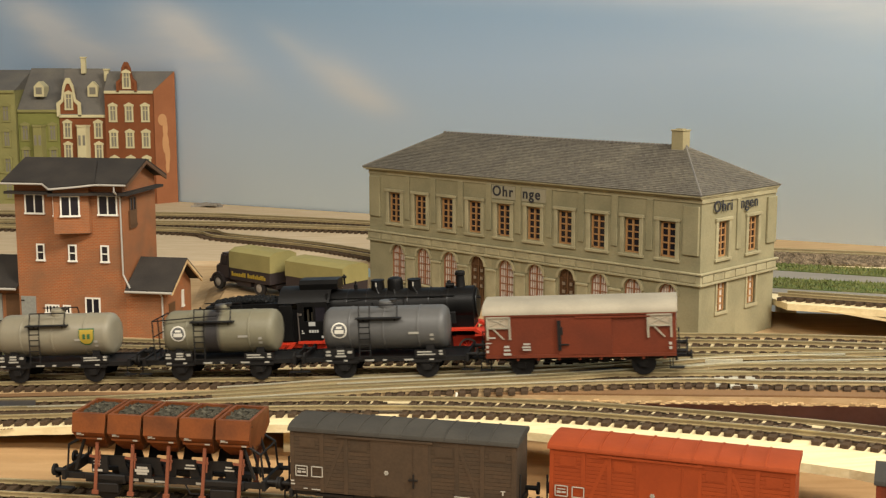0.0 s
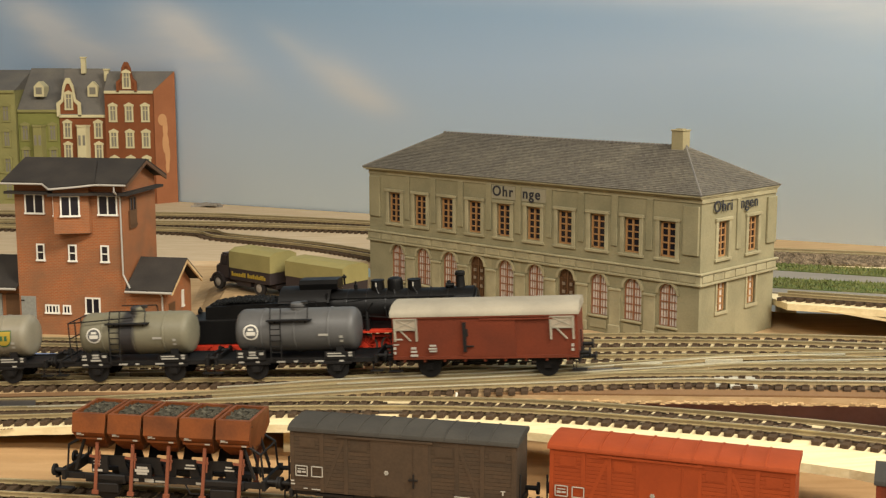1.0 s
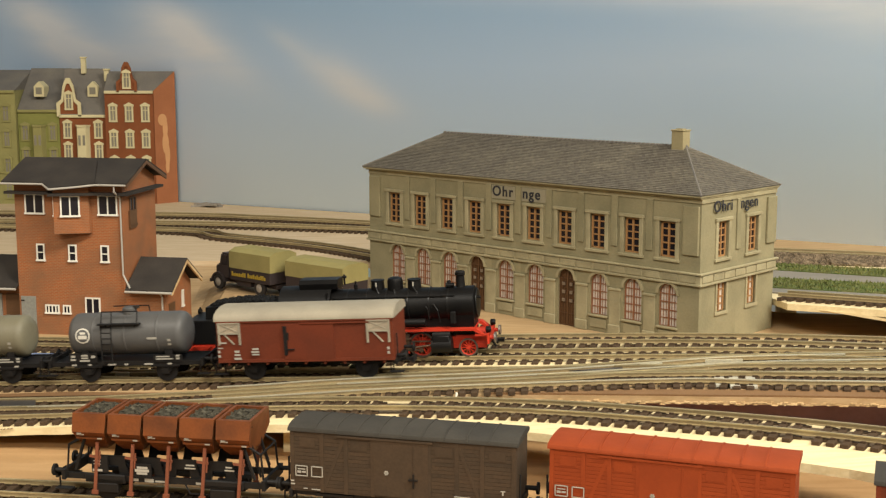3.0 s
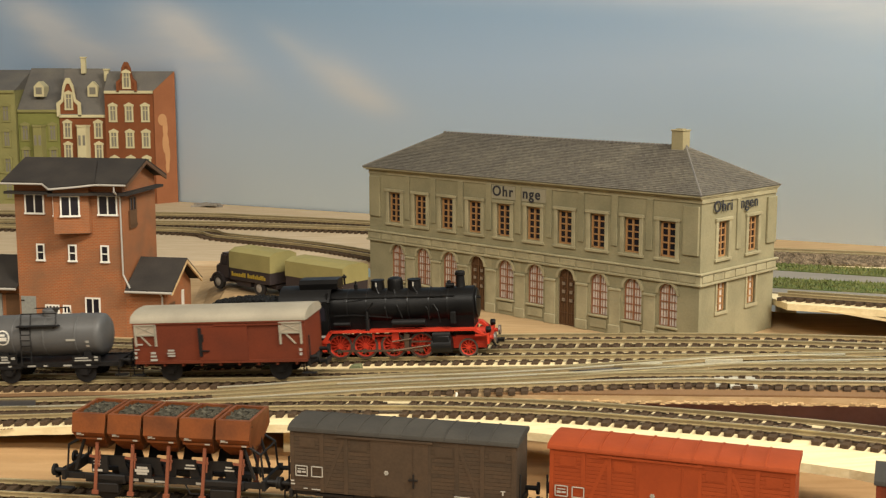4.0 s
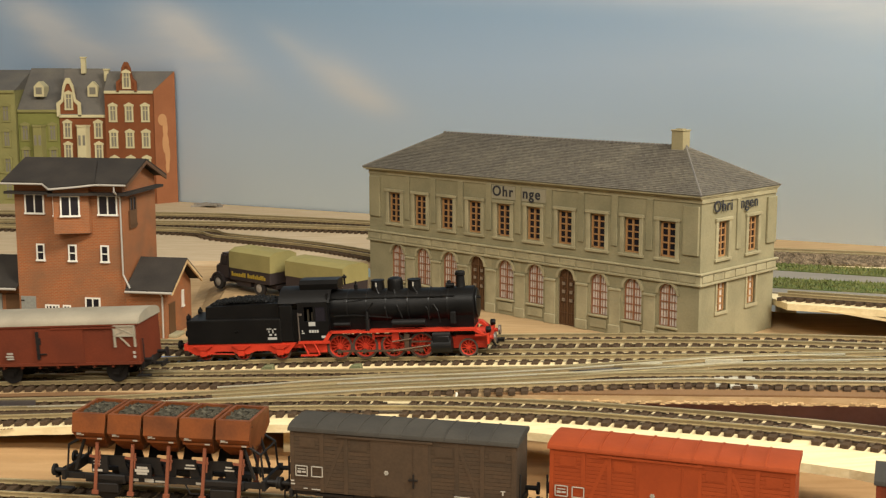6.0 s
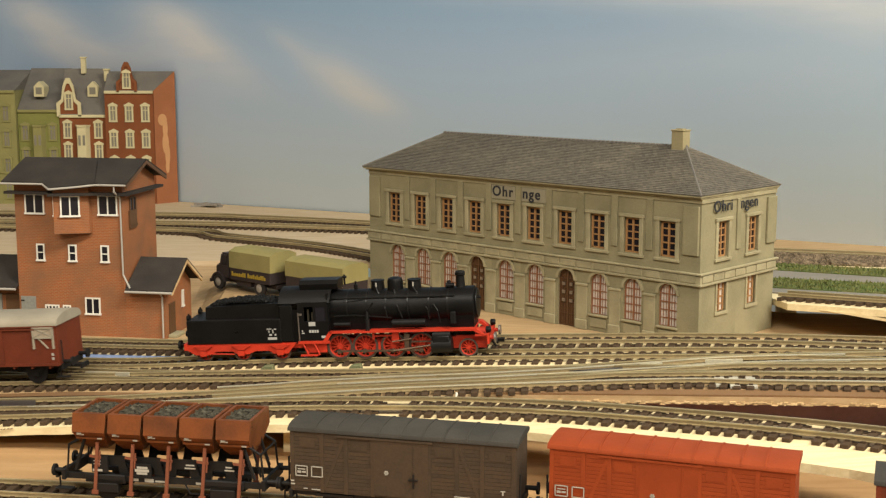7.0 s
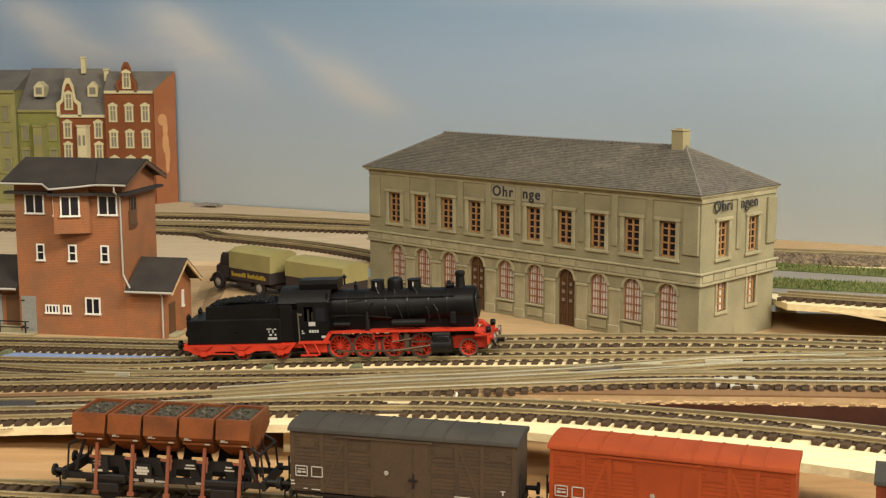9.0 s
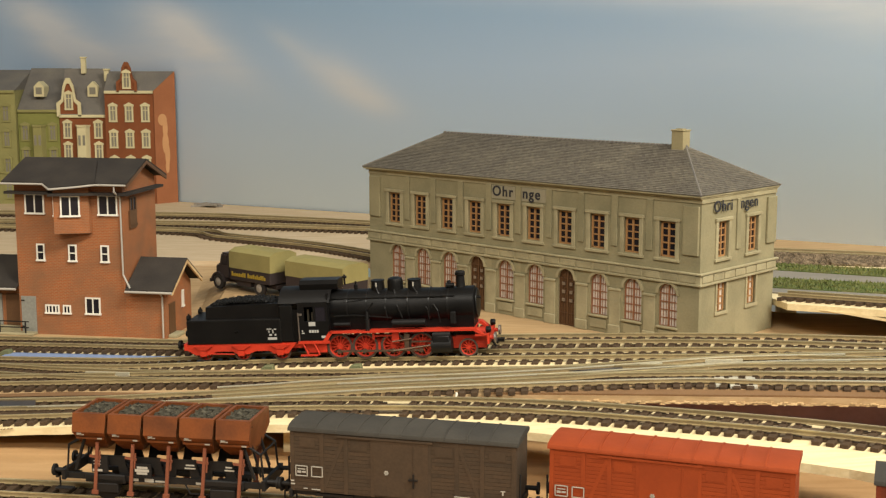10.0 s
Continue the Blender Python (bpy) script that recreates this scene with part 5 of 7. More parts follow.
def lorry():
    t = thing("lorry", pose(-0.1406 * BIG, 0.9594 * BIG, YZ, 0, 0, 140) @ Matrix.Scale(BIG, 4), "dark lorry with olive canvas cover, parked", "lorry")
    # local x: forward
    wheels = [(0.031, 1), (0.031, -1), (-0.0153, 1), (-0.0153, -1)]
    for x, s in wheels:
        w = wheel_part(t, "wheel", x, s * 0.0105, 0.0058, 0.0036, M["tyre"], M["hub"])
    boxes("chassis", M["truck_dark"], t, [(-0.028, 0.040, -0.006, 0.006, 0.0055, 0.0085), (-0.005, 0.010, -0.011, 0.011, 0.0050, 0.0092), (0.0385, 0.0405, -0.0125, 0.0125, 0.005, 0.0075)])
    bm = bmesh.new()
    prism(bm, [(0.018, 0.009), (0.018, 0.0285), (0.0285, 0.0285), (0.0305, 0.0200), (0.0305, 0.009)], -0.0115, 0.0115, "y")
    bmesh.ops.bevel(bm, geom=bm.edges[:], offset=0.0012, segments=2, affect="EDGES")
    cab = part("cab", bm, M["truck_dark"], t, smooth=True)
    boxes("cab_window", M["glass_dark"], cab, [(0.0205, 0.0270, -0.0119, -0.0112, 0.0195, 0.0262), (0.0205, 0.0270, 0.0112, 0.0119, 0.0195, 0.0262)])
    bm = bmesh.new()
    prism(bm, [(0.0300, 0.008), (0.0300, 0.0195), (0.0385, 0.0185), (0.0400, 0.0165), (0.0400, 0.008)], -0.0070, 0.0070, "y")
    bmesh.ops.bevel(bm, geom=bm.edges[:], offset=0.0012, segments=2, affect="EDGES")
    part("bonnet", bm, M["truck_dark"], t, smooth=True)
    for s in (-1, 1):
        bm = bmesh.new()
        pts = [(0.031 + 0.0078 * math.cos(a), 0.0062 + 0.0072 * math.sin(a)) for a in [math.pi * k / 8 for k in range(9)]]
        pts += [(0.031 + 0.0066 * math.cos(a), 0.0062 + 0.0060 * math.sin(a)) for a in [math.pi * k / 8 for k in range(8, -1, -1)]]
        prism(bm, pts, s * 0.0068, s * 0.0125, "y")
        part("mudguard", bm, M["truck_dark"], t)
    boxes("body", M["truck_dark"], t, [(-0.0285, 0.0160, -0.0130, 0.0130, 0.0095, 0.0185)], bev=0.0004)
    bm = bmesh.new()
    prism(bm, [(-0.0134, 0.0185), (-0.0134, 0.0310), (-0.0075, 0.0335), (0.0075, 0.0335), (0.0134, 0.0310), (0.0134, 0.0185)], -0.0290, 0.0163, "x")
    part("canvas_cover", bm, M["canvas"], t, "olive canvas cover")
    # lettering on the side board, as plain yellow bars
    bm = bmesh.new()
    rng = random.Random(2)
    for x0, n in ((0.0138, 8), (-0.0040, 10)):
        for k in range(n):
            h = 0.0034 if k in (0,) else rng.choice((0.0022, 0.0024, 0.0032))
            box(bm, x0 - k * 0.0020 - 0.0014, x0 - k * 0.0020, 0.0130, 0.0133, 0.0125, 0.0125 + h)
    part("side_marking", bm, M["sign_yellow"], t, "yellow side marking")
    tr = thing("lorry_trailer", pose(-0.0847 * BIG, 0.9207 * BIG, YZ, 0, 0, 140.5) @ Matrix.Scale(BIG, 4), "dark trailer with olive canvas cover, parked", "trailer")
    for x in (0.020, -0.020):
        for s in (-1, 1):
            wheel_part(tr, "wheel", x, s * 0.0105, 0.0055, 0.0034, M["tyre"], M["hub"])
    boxes("body", M["truck_dark"], tr, [(-0.0288, 0.0288, -0.0130, 0.0130, 0.009, 0.0175), (0.0288, 0.0340, -0.0008, 0.0008, 0.0075, 0.009), (-0.025, 0.025, -0.009, 0.009, 0.0045, 0.009)])
    bm = bmesh.new()
    prism(bm, [(-0.0134, 0.0175), (-0.0134, 0.0285), (-0.0070, 0.0308), (0.0070, 0.0308), (0.0134, 0.0285), (0.0134, 0.0175)], -0.0292, 0.0292, "x")
    part("canvas_cover", bm, M["canvas"], tr, "olive canvas cover")


lorry()


# ---------- small things on the board ----------
def yard_clutter():
    for x, y, a in ((-0.1021, 0.7313, -8), (-0.05, 0.7204, -8), (-0.2861, 0.8222, -14)):
        bm = bmesh.new()
        prism(bm, [(-0.0048, 0), (-0.0036, 0.0030), (-0.0015, 0.0040), (0.0030, 0.0042), (0.0036, 0.0)], -0.0024, 0.0024, "y")
        bmesh.ops.bevel(bm, geom=bm.edges[:], offset=0.0005, segments=1, affect="EDGES")
        tagged(part("point_lever", bm, M["olive_plastic"], at=GRADE @ pose(x, y, GZ + 0.0011 if x > -0.2 else GZ, 0, 0, a)), "small olive green plastic point lever box", "point lever", "point levers")
    bm = bmesh.new()
    rod(bm, (0.0065, 0.6514, GZ), (0.0072, 0.6514, -0.0012), 0.0006, 8)
    tagged(part("peg", bm, M["white_plastic"]), "small white peg standing by the track", "peg")
    for pts, lb in (([(0.0688, 0.6917), (0.0982, 0.687), (0.0973, 0.6775), (0.0675, 0.6828)], "dark"), ([(-0.0265, 0.6963), (-0.006, 0.6951), (-0.0059, 0.6891), (-0.0261, 0.6901)], "dark"), ([(-0.2653, 0.6938), (-0.2242, 0.6858), (-0.2209, 0.6745), (-0.2575, 0.6813)], "dark")):
        bm = bmesh.new()
        prism(bm, pts, -0.0026, -0.0012, "z")
        tagged(part("turnout_frog", bm, M["steel_frog"], at=GRADE), "dark worn plastic turnout frog between rails", "turnout frog", "turnout frogs", "structure")
    bm = bmesh.new()
    prism(bm, [(-0.150, 1.080), (-0.100, 1.100), (-0.066, 1.096), (-0.052, 1.045), (-0.09, 1.050)], YZ, YZ + 0.0008, "z")
    tagged(part("blue_patch", bm, M["pale_blue"]), "pale blue painted patch on the board", "painted patch", kind="structure")
    # wood offcut at the foot of the backdrop
    bm = bmesh.new()
    rng = random.Random(6)
    for k in range(14):
        box(bm, -0.009, 0.009, -0.002, 0.002, 0, 0.0016, m=pose(-0.278 + rng.uniform(-0.014, 0.014), 1.50 + rng.uniform(-0.008, 0.008), GZ + rng.uniform(0, 0.003), 0, rng.uniform(-4, 4), rng.uniform(-40, 10)))
    tagged(part("wood_scraps", bm, M["hub"]), "little heap of brown wood scraps", "scraps", kind="stuff")
    bm = bmesh.new()
    rod(bm, (-0.158, 1.02, YZ), (-0.158, 1.02, YZ + 0.012), 0.0004, 6)
    tagged(part("post", bm, M["white_plastic"]), "thin pale post standing behind the lorry", "post")
    # loose splinter under the raised board
    bm = bmesh.new()
    prism(bm, [(-0.024, 0.0), (0.0, 0.0016), (0.03, 0.0012), (0.03, -0.0004)], -0.001, 0.001, "y")
    tagged(part("splinter", bm, M["pale_wood"], at=pose(0.262, 0.797, 0.0095, 0, 3, -34)), "torn pale wood splinter under the board edge", "splinter")
    # loose ends of rail joiners: bright pieces and lighter sleepers at joints
    for x, y, a, w in ((0.1347, 0.6728, -10, 0.016), (0.1528, 0.6817, -9, 0.02), (-0.198, 0.7376, -19, 0.03), (0.1136, 0.6832, -7, 0.012)):
        bm = bmesh.new()
        box(bm, -w / 2, w / 2, -0.0005, 0.0005, -0.0022, 0.0002, bev=0.0001)
        tagged(part("check_rail", bm, M["bright_rail"], at=GRADE @ pose(x, y, 0, 0, 0, a)), "short bright check rail beside the running rail", "check rail", "check rails", "structure")


def joint_plates():
    for x, y in ((0.1506, 0.6472), (0.1589, 0.6453), (0.1440, 0.6520), (0.1395, 0.6800)):
        bm = bmesh.new()
        box(bm, -0.0026, 0.0026, -0.0100, 0.0100, -0.0046, -0.0026, bev=0.0003)
        tagged(part("joint_plate", bm, M["plate_pale"], at=GRADE @ pose(x, y, 0, 0, 0, -9)), "pale grey plastic plate at the rail joint", "joint plate", "joint plates", "structure")


M["plate_pale"] = paint("plate_pale", (0.46, 0.44, 0.36), 0.45, 0, 0.2)
M["olive_plastic"] = paint("olive_plastic", (0.14, 0.15, 0.075), 0.6, 0, 0.15)
M["pale_blue"] = paint("pale_blue", (0.42, 0.53, 0.53), 0.8, 0, 0.1)
M["steel_frog"] = paint("steel_frog", (0.055, 0.05, 0.05), 0.4, 0.3, 0.2)
yard_clutter()
joint_plates()


# ---------- rail vehicles: local x forward, z over the rail head ----------
def buffers(v, x, z=0.0118, sgn=1, mat="under_black"):
    for y in (-0.0100, 0.0100):
        bm = bmesh.new()
        rod(bm, (x, y, z), (x + sgn * 0.0050, y, z), 0.0011, 10)
        rod(bm, (x + sgn * 0.0050, y, z), (x + sgn * 0.0060, y, z), 0.0027, 14)
        part("buffer", bm, M[mat], v)


def hook(v, x, sgn=1):
    bm = bmesh.new()
    box(bm, min(x, x + sgn * 0.010), max(x, x + sgn * 0.010), -0.0016, 0.0016, 0.0065, 0.0080)
    box(bm, min(x + sgn * 0.009, x + sgn * 0.0102), max(x + sgn * 0.009, x + sgn * 0.0102), -0.0045, 0.0045, 0.0060, 0.0085)
    rod(bm, (x + sgn * 0.0095, -0.0045, 0.0085), (x + sgn * 0.0095, 0.0045, 0.0085), 0.0005, 6)
    part("coupler", bm, M["under_black"], v, "black loop coupler")


def wheelset(v, x, r=0.0055, mat="under_black"):
    """Axle with two flanged wheels, turning about y."""
    bm = bmesh.new()
    for s in (-1, 1):
        lathe(bm, [(0.0012, -0.0014), (r * 0.78, -0.0012), (r * 0.82, -0.0014), (r, -0.0013), (r, 0.0008), (r + 0.0010, 0.0010), (r + 0.0010, 0.0016), (0.0012, 0.0016)], 22, pose(0, s * 0.0082, 0, 90 if s < 0 else -90, 0, 0))
    rod(bm, (0, -0.0082, 0), (0, 0.0082, 0), 0.0009, 8)
    ob = part("wheelset", bm, M[mat], v, at=pose(x, 0, r))
    bm = bmesh.new()
    for s in (-1, 1):
        for k in range(4):
            a = k * math.pi / 2
            box(bm, -0.0004, 0.0004, s * 0.0095 - 0.0002, s * 0.0095 + 0.0002, 0.0010, r * 0.8, m=Matrix.Rotation(a, 4, "Y"))
    part("spoke", bm, M["steel_dark"], ob)
    return ob


def axle_guard(v, x):
    for s in (-1, 1):
        bm = bmesh.new()
        y = s * 0.0108
        prism(bm, [(x - 0.0062, 0.0102), (x - 0.0018, 0.0035), (x + 0.0018, 0.0035), (x + 0.0062, 0.0102)], y - 0.0004, y + 0.0004, "y")
        box(bm, x - 0.0020, x + 0.0020, y - 0.0004 + s * 0.0006, y + 0.0004 + s * 0.0006, 0.0038, 0.0072)
        box(bm, x - 0.0085, x + 0.0085, y + s * 0.0002, y + s * 0.0014, 0.0080, 0.0092)
        part("axle_guard", bm, M["under_black"], v)


def bars(bm, x, z, y, rows):
    """Small plain bars in place of writing: offset, height, width, thickness."""
    for dx, dz, w, h in rows:
        box(bm, x + dx, x + dx + w, y - 0.00025, y, z + dz, z + dz + h)


M["steel_dark"] = paint("steel_dark", (0.05, 0.045, 0.04), 0.4, 0.6, 0.2)


def arc_roof(half, z0, rise, over, n=12):
    """Cross-section of a curved roof, eaves to eaves."""
    w = half + over
    top = [(w * math.cos(math.pi - math.pi * k / n), z0 + rise * math.sin(math.pi * k / n) ** 0.8) for k in range(n + 1)]
    return top + [(w, z0 - 0.0007), (-w, z0 - 0.0007)]


def covered_wagon(name, m, body_mat, roof_mat, label, L=0.1005, half=0.0155, z0=0.0105, ze=0.0346, rise=0.0056, style="plain", wheels=(-0.0315, 0.0330), rib_mat=None):
    v = thing(name, m, label, "goods wagon", "model goods wagons")
    bm = bmesh.new()
    w = half
    prof = [(-w, z0), (w, z0), (w, ze)] + [(w * math.cos(math.pi * k / 10), ze + rise * 0.93 * math.sin(math.pi * k / 10) ** 0.8) for k in range(1, 10)] + [(-w, ze)]
    prism(bm, prof, -L / 2, L / 2, "x")
    body = part("body", bm, M[body_mat], v)
    bm = bmesh.new()
    prism(bm, arc_roof(half, ze, rise, 0.0007), -L / 2 - 0.0009, L / 2 + 0.0009, "x")
    roof = part("roof", bm, M[roof_mat], v, smooth=True)
    if style == "ribbed":
        bm = bmesh.new()
        ring = arc_roof(half, ze + 0.00035, rise, 0.0007)[:-2]
        inner = [(x, z - 0.0005) for x, z in ring]
        prism(bm, ring + inner[::-1], -0.00035, 0.00035, "x")
        rib = part("roof_rib", bm, M[rib_mat or roof_mat], roof, at=pose(-L / 2 + 0.0115, 0, 0))
        for k in range(1, 9):
            again(rib, pose(-L / 2 + 0.0115 + k * (L - 0.023) / 8, 0, 0))
    # side boards and posts
    for s in (-1, 1):
        y = s * half
        def plate(nm, x0, x1, za, zb, t, mt=body_mat, lb=""):
            return boxes(nm, M[mt], body, [(x0, x1, min(y, y + s * t), max(y, y + s * t), za, zb)], lb)
        if style == "ribbed":
            n = 15
            for k in range(n):
                h = (ze - z0 - 0.0022) / n
                plate("plank", -L / 2 + 0.0006, L / 2 - 0.0006, z0 + 0.0008 + k * h, z0 + 0.0008 + (k + 0.90) * h, 0.00014)
            for f in (-0.49, -0.355, -0.245, -0.125, 0.125, 0.245, 0.355, 0.49):
                plate("post", f * L - 0.0009, f * L + 0.0009, z0, ze - 0.001, 0.00035)
            for f0, f1 in ((-0.255, -0.345), (0.255, 0.345)):
                bm = bmesh.new()
                za, zb = (ze - 0.003, z0 + 0.002)
                prism(bm, [(f0 * L - 0.0008, za), (f0 * L + 0.0008, za), (f1 * L + 0.0008, zb), (f1 * L - 0.0008, zb)], min(y, y + s * 0.0003), max(y, y + s * 0.0003), "y")
                part("brace", bm, M[body_mat], body)
            plate("door_track", -0.29 * L, 0.14 * L, ze - 0.0022, ze - 0.0014, 0.0008)
            door = plate("sliding_door", -0.12 * L, 0.12 * L, z0 + 0.0008, ze - 0.0022, 0.00045)
            boxes("door_seam", M[body_mat], door, [(0.0560 * L - 0.0002, 0.0560 * L + 0.0002, min(y + s * 0.00045, y + s * 0.0006), max(y + s * 0.00045, y + s * 0.0006), z0 + 0.001, ze - 0.003)])
            boxes("door_latch", M["under_black"], door, [(0.035 * L, 0.075 * L, min(y + s * 0.00045, y + s * 0.0011), max(y + s * 0.00045, y + s * 0.0011), z0 + 0.0085, z0 + 0.0092), (0.054 * L, 0.060 * L, min(y + s * 0.00045, y + s * 0.0011), max(y + s * 0.00045, y + s * 0.0011), z0 + 0.0055, z0 + 0.0115)])
            plate("vent_flap", -0.455 * L, -0.385 * L, ze - 0.0075, ze - 0.0032, 0.0003)
            plate("vent_flap", 0.385 * L, 0.455 * L, ze - 0.0075, ze - 0.0032, 0.0003)
            plate("vent_flap", -0.225 * L, -0.15 * L, ze - 0.0075, ze - 0.0032, 0.0003)
            plate("vent_flap", 0.15 * L, 0.225 * L, ze - 0.0075, ze - 0.0032, 0.0003)
        else:
            plate("lower_sill", -L / 2, L / 2, z0, z0 + 0.0016, 0.0006)
            plate("upper_rail", -L / 2, L / 2, ze - 0.0016, ze - 0.0006, 0.0006)
            plate("door_track", -0.02 * L, 0.37 * L, ze - 0.0030, ze - 0.0022, 0.0010)
            door = plate("sliding_door", -0.115 * L, 0.17 * L, z0 + 0.0012, ze - 0.0030, 0.0006)
            boxes("door_latch", M["under_black"], door, [(-0.113 * L, -0.095 * L, min(y + s * 0.0006, y + s * 0.0013), max(y + s * 0.0006, y + s * 0.0013), z0 + 0.004, ze - 0.004), (-0.108 * L, -0.055 * L, min(y + s * 0.0006, y + s * 0.0015), max(y + s * 0.0006, y + s * 0.0015), z0 + 0.0068, z0 + 0.0074), (-0.095 * L, -0.085 * L, min(y + s * 0.0006, y + s * 0.0014), max(y + s * 0.0006, y + s * 0.0014), z0 + 0.0125, z0 + 0.0165)])
            for f in (-0.43, 0.43):
                c = f * L + (0.0005 if f < 0 else -0.0012)
                gw, g0, g1 = 0.0062, ze - 0.0118, ze - 0.0018
                rows = [(c - gw, c + gw, g1 - 0.0055, g1, 0.0005)]
                fr = [(c - gw - 0.0003, c - gw + 0.0008, g0 - 0.0022, g1 + 0.0003), (c + gw - 0.0008, c + gw + 0.0003, g0 - 0.0022, g1 + 0.0003), (c - gw, c + gw, g1 - 0.0004, g1 + 0.0004), (c - gw, c + gw, g1 - 0.0062, g1 - 0.0054)]
                pn = boxes("vent_panel", M["panel_cream"], body, [(c - gw, c + gw, min(y, y + s * 0.0004), max(y, y + s * 0.0004), g1 - 0.0055, g1)], "weathered cream vent panel")
                bm = bmesh.new()
                for x0, x1, za, zb in fr:
                    box(bm, x0, x1, min(y, y + s * 0.0009), max(y, y + s * 0.0009), za, zb)
                for k in (-1, 1):
                    prism(bm, [(c - k * gw, g1 - 0.0054), (c - k * gw + k * 0.0010, g1 - 0.0054), (c + k * gw, g1), (c + k * gw - k * 0.0010, g1)], min(y, y + s * 0.0007), max(y, y + s * 0.0007), "y")
                prism(bm, [(c - 0.0036, g1 - 0.006), (c - 0.0026, g1 - 0.006), (c + 0.0030, g0 - 0.002), (c + 0.0020, g0 - 0.002)], min(y, y + s * 0.0006), max(y, y + s * 0.0006), "y")
                part("vent_frame", bm, M["roof_cream"], pn, "worn white frame bars")
            for k in range(9):
                f = -0.44 + k * 0.11
                boxes("bracket", M[body_mat], v, [(f * L - 0.0006, f * L + 0.0006, min(y, y - s * 0.003), max(y, y - s * 0.003), z0 - 0.0016, z0)])
    # markings on both sides
    for s in (-1, 1):
        bm = bmesh.new()
        y = -half - (0.0005 if style == "ribbed" else 0.0010)
        if style == "ribbed":
            e = -L / 2
            bars(bm, e, z0, y, [(0.0025, 0.0068, 0.0056, 0.0004), (0.0025, 0.0112, 0.0056, 0.0004), (0.0025, 0.0068, 0.0004, 0.0048), (0.0077, 0.0068, 0.0004, 0.0048), (0.0034, 0.0082, 0.0016, 0.0010), (0.0054, 0.0084, 0.0018, 0.0007), (0.0036, 0.0098, 0.0034, 0.0004),
                                (0.0097, 0.0068, 0.0053, 0.0004), (0.0097, 0.0112, 0.0053, 0.0004), (0.0097, 0.0068, 0.0004, 0.0048), (0.0146, 0.0068, 0.0004, 0.0048),
                                (0.0004, 0.0028, 0.0018, 0.0006), (0.0004, 0.0042, 0.0014, 0.0006), (0.0062, 0.0012, 0.0018, 0.0004), (0.0098, 0.0010, 0.0040, 0.0004), (L * 0.735, 0.0030, 0.0070, 0.0004), (L * 0.935, 0.0070, 0.0020, 0.0004), (L * 0.942, 0.0055, 0.0006, 0.0015)])
            c = Vector((e + 0.437 * L, y, z0 + 0.0112))
            for k in range(3):
                box(bm, -0.0010, 0.0010, -0.00025, 0, -0.0003, 0.0003, m=Matrix.Translation(c) @ Matrix.Rotation(math.pi * k / 3, 4, "Y"))
            lathe(bm, [(0.0005, 0), (0.0005, 0.00025)], 10, Matrix.Translation(c) @ pose(0, 0, 0, 90, 0, 0))
        else:
            e = -L / 2
            bars(bm, e, z0, y, [(0.0202, 0.0042, 0.0042, 0.0008), (0.0198, 0.0056, 0.0046, 0.0009), (0.0205, 0.0072, 0.0036, 0.0010), (0.0005, 0.0032, 0.0014, 0.0014), (0.0005, 0.0058, 0.0014, 0.0014), (0.0098, 0.0018, 0.0040, 0.0012), (0.0100, 0.0040, 0.0034, 0.0010), (0.0102, 0.0058, 0.0028, 0.0012),
                                (L - 0.0036, 0.0038, 0.0014, 0.0015), (L - 0.0036, 0.0062, 0.0014, 0.0015), (0.0006, 0.0082, 0.003, 0.0006), (0.0018, 0.0110, 0.004, 0.0008)])
        part("marking", bm, M["white_mark"], v, "small white markings", at=pose(0, 0, 0, 0, 0, 0 if s < 0 else 180))
    # underframe
    boxes("underframe", M["under_black"], v, [(-L / 2, L / 2, -0.0112, -0.0098, z0 - 0.0022, z0), (-L / 2, L / 2, 0.0098, 0.0112, z0 - 0.0022, z0), (-L / 2, L / 2, -0.0098, 0.0098, z0 - 0.001, z0 - 0.0002),
                                              (-L / 2 - 0.0006, -L / 2 + 0.0008, -0.0135, 0.0135, z0 - 0.003, z0 + 0.0006), (L / 2 - 0.0008, L / 2 + 0.0006, -0.0135, 0.0135, z0 - 0.003, z0 + 0.0006)])
    bm = bmesh.new()
    rod(bm, (-0.012, -0.002, 0.0066), (0.004, -0.002, 0.0066), 0.0026, 10)
    rod(bm, (-0.020, -0.006, 0.0062), (0.022, -0.006, 0.0058), 0.0004, 6)
    rod(bm, (0.008, -0.006, 0.0068), (0.016, -0.006, 0.0068), 0.0013, 8)
    part("brake_gear", bm, M["under_black"], v)
    sets = []
    for x in wheels:
        axle_guard(v, x)
        sets.append(wheelset(v, x))
    for s in (-1, 1):
        buffers(v, s * L / 2, sgn=s)
        hook(v, s * (L / 2 - 0.002), s)
        boxes("step", M["under_black"], v, [(s * L / 2 - 0.004, s * L / 2 + 0.004, -0.0135, -0.0105, 0.0030, 0.0036), (s * L / 2 - 0.0038, s * L / 2 - 0.0032, -0.0112, -0.0106, 0.0036, 0.0090), (s * L / 2 - 0.002 * s - 0.0003, s * L / 2 - 0.002 * s + 0.0003, -0.0112, -0.0106, 0.0036, 0.0090)])
        bm = bmesh.new()
        rod(bm, (s * L / 2 + s * 0.0014, -half + 0.002, z0 + 0.002), (s * L / 2 + s * 0.0014, -half + 0.002, z0 + 0.0145), 0.0004, 6)
        part("grab_rail", bm, M["under_black"], v)
    return v, sets


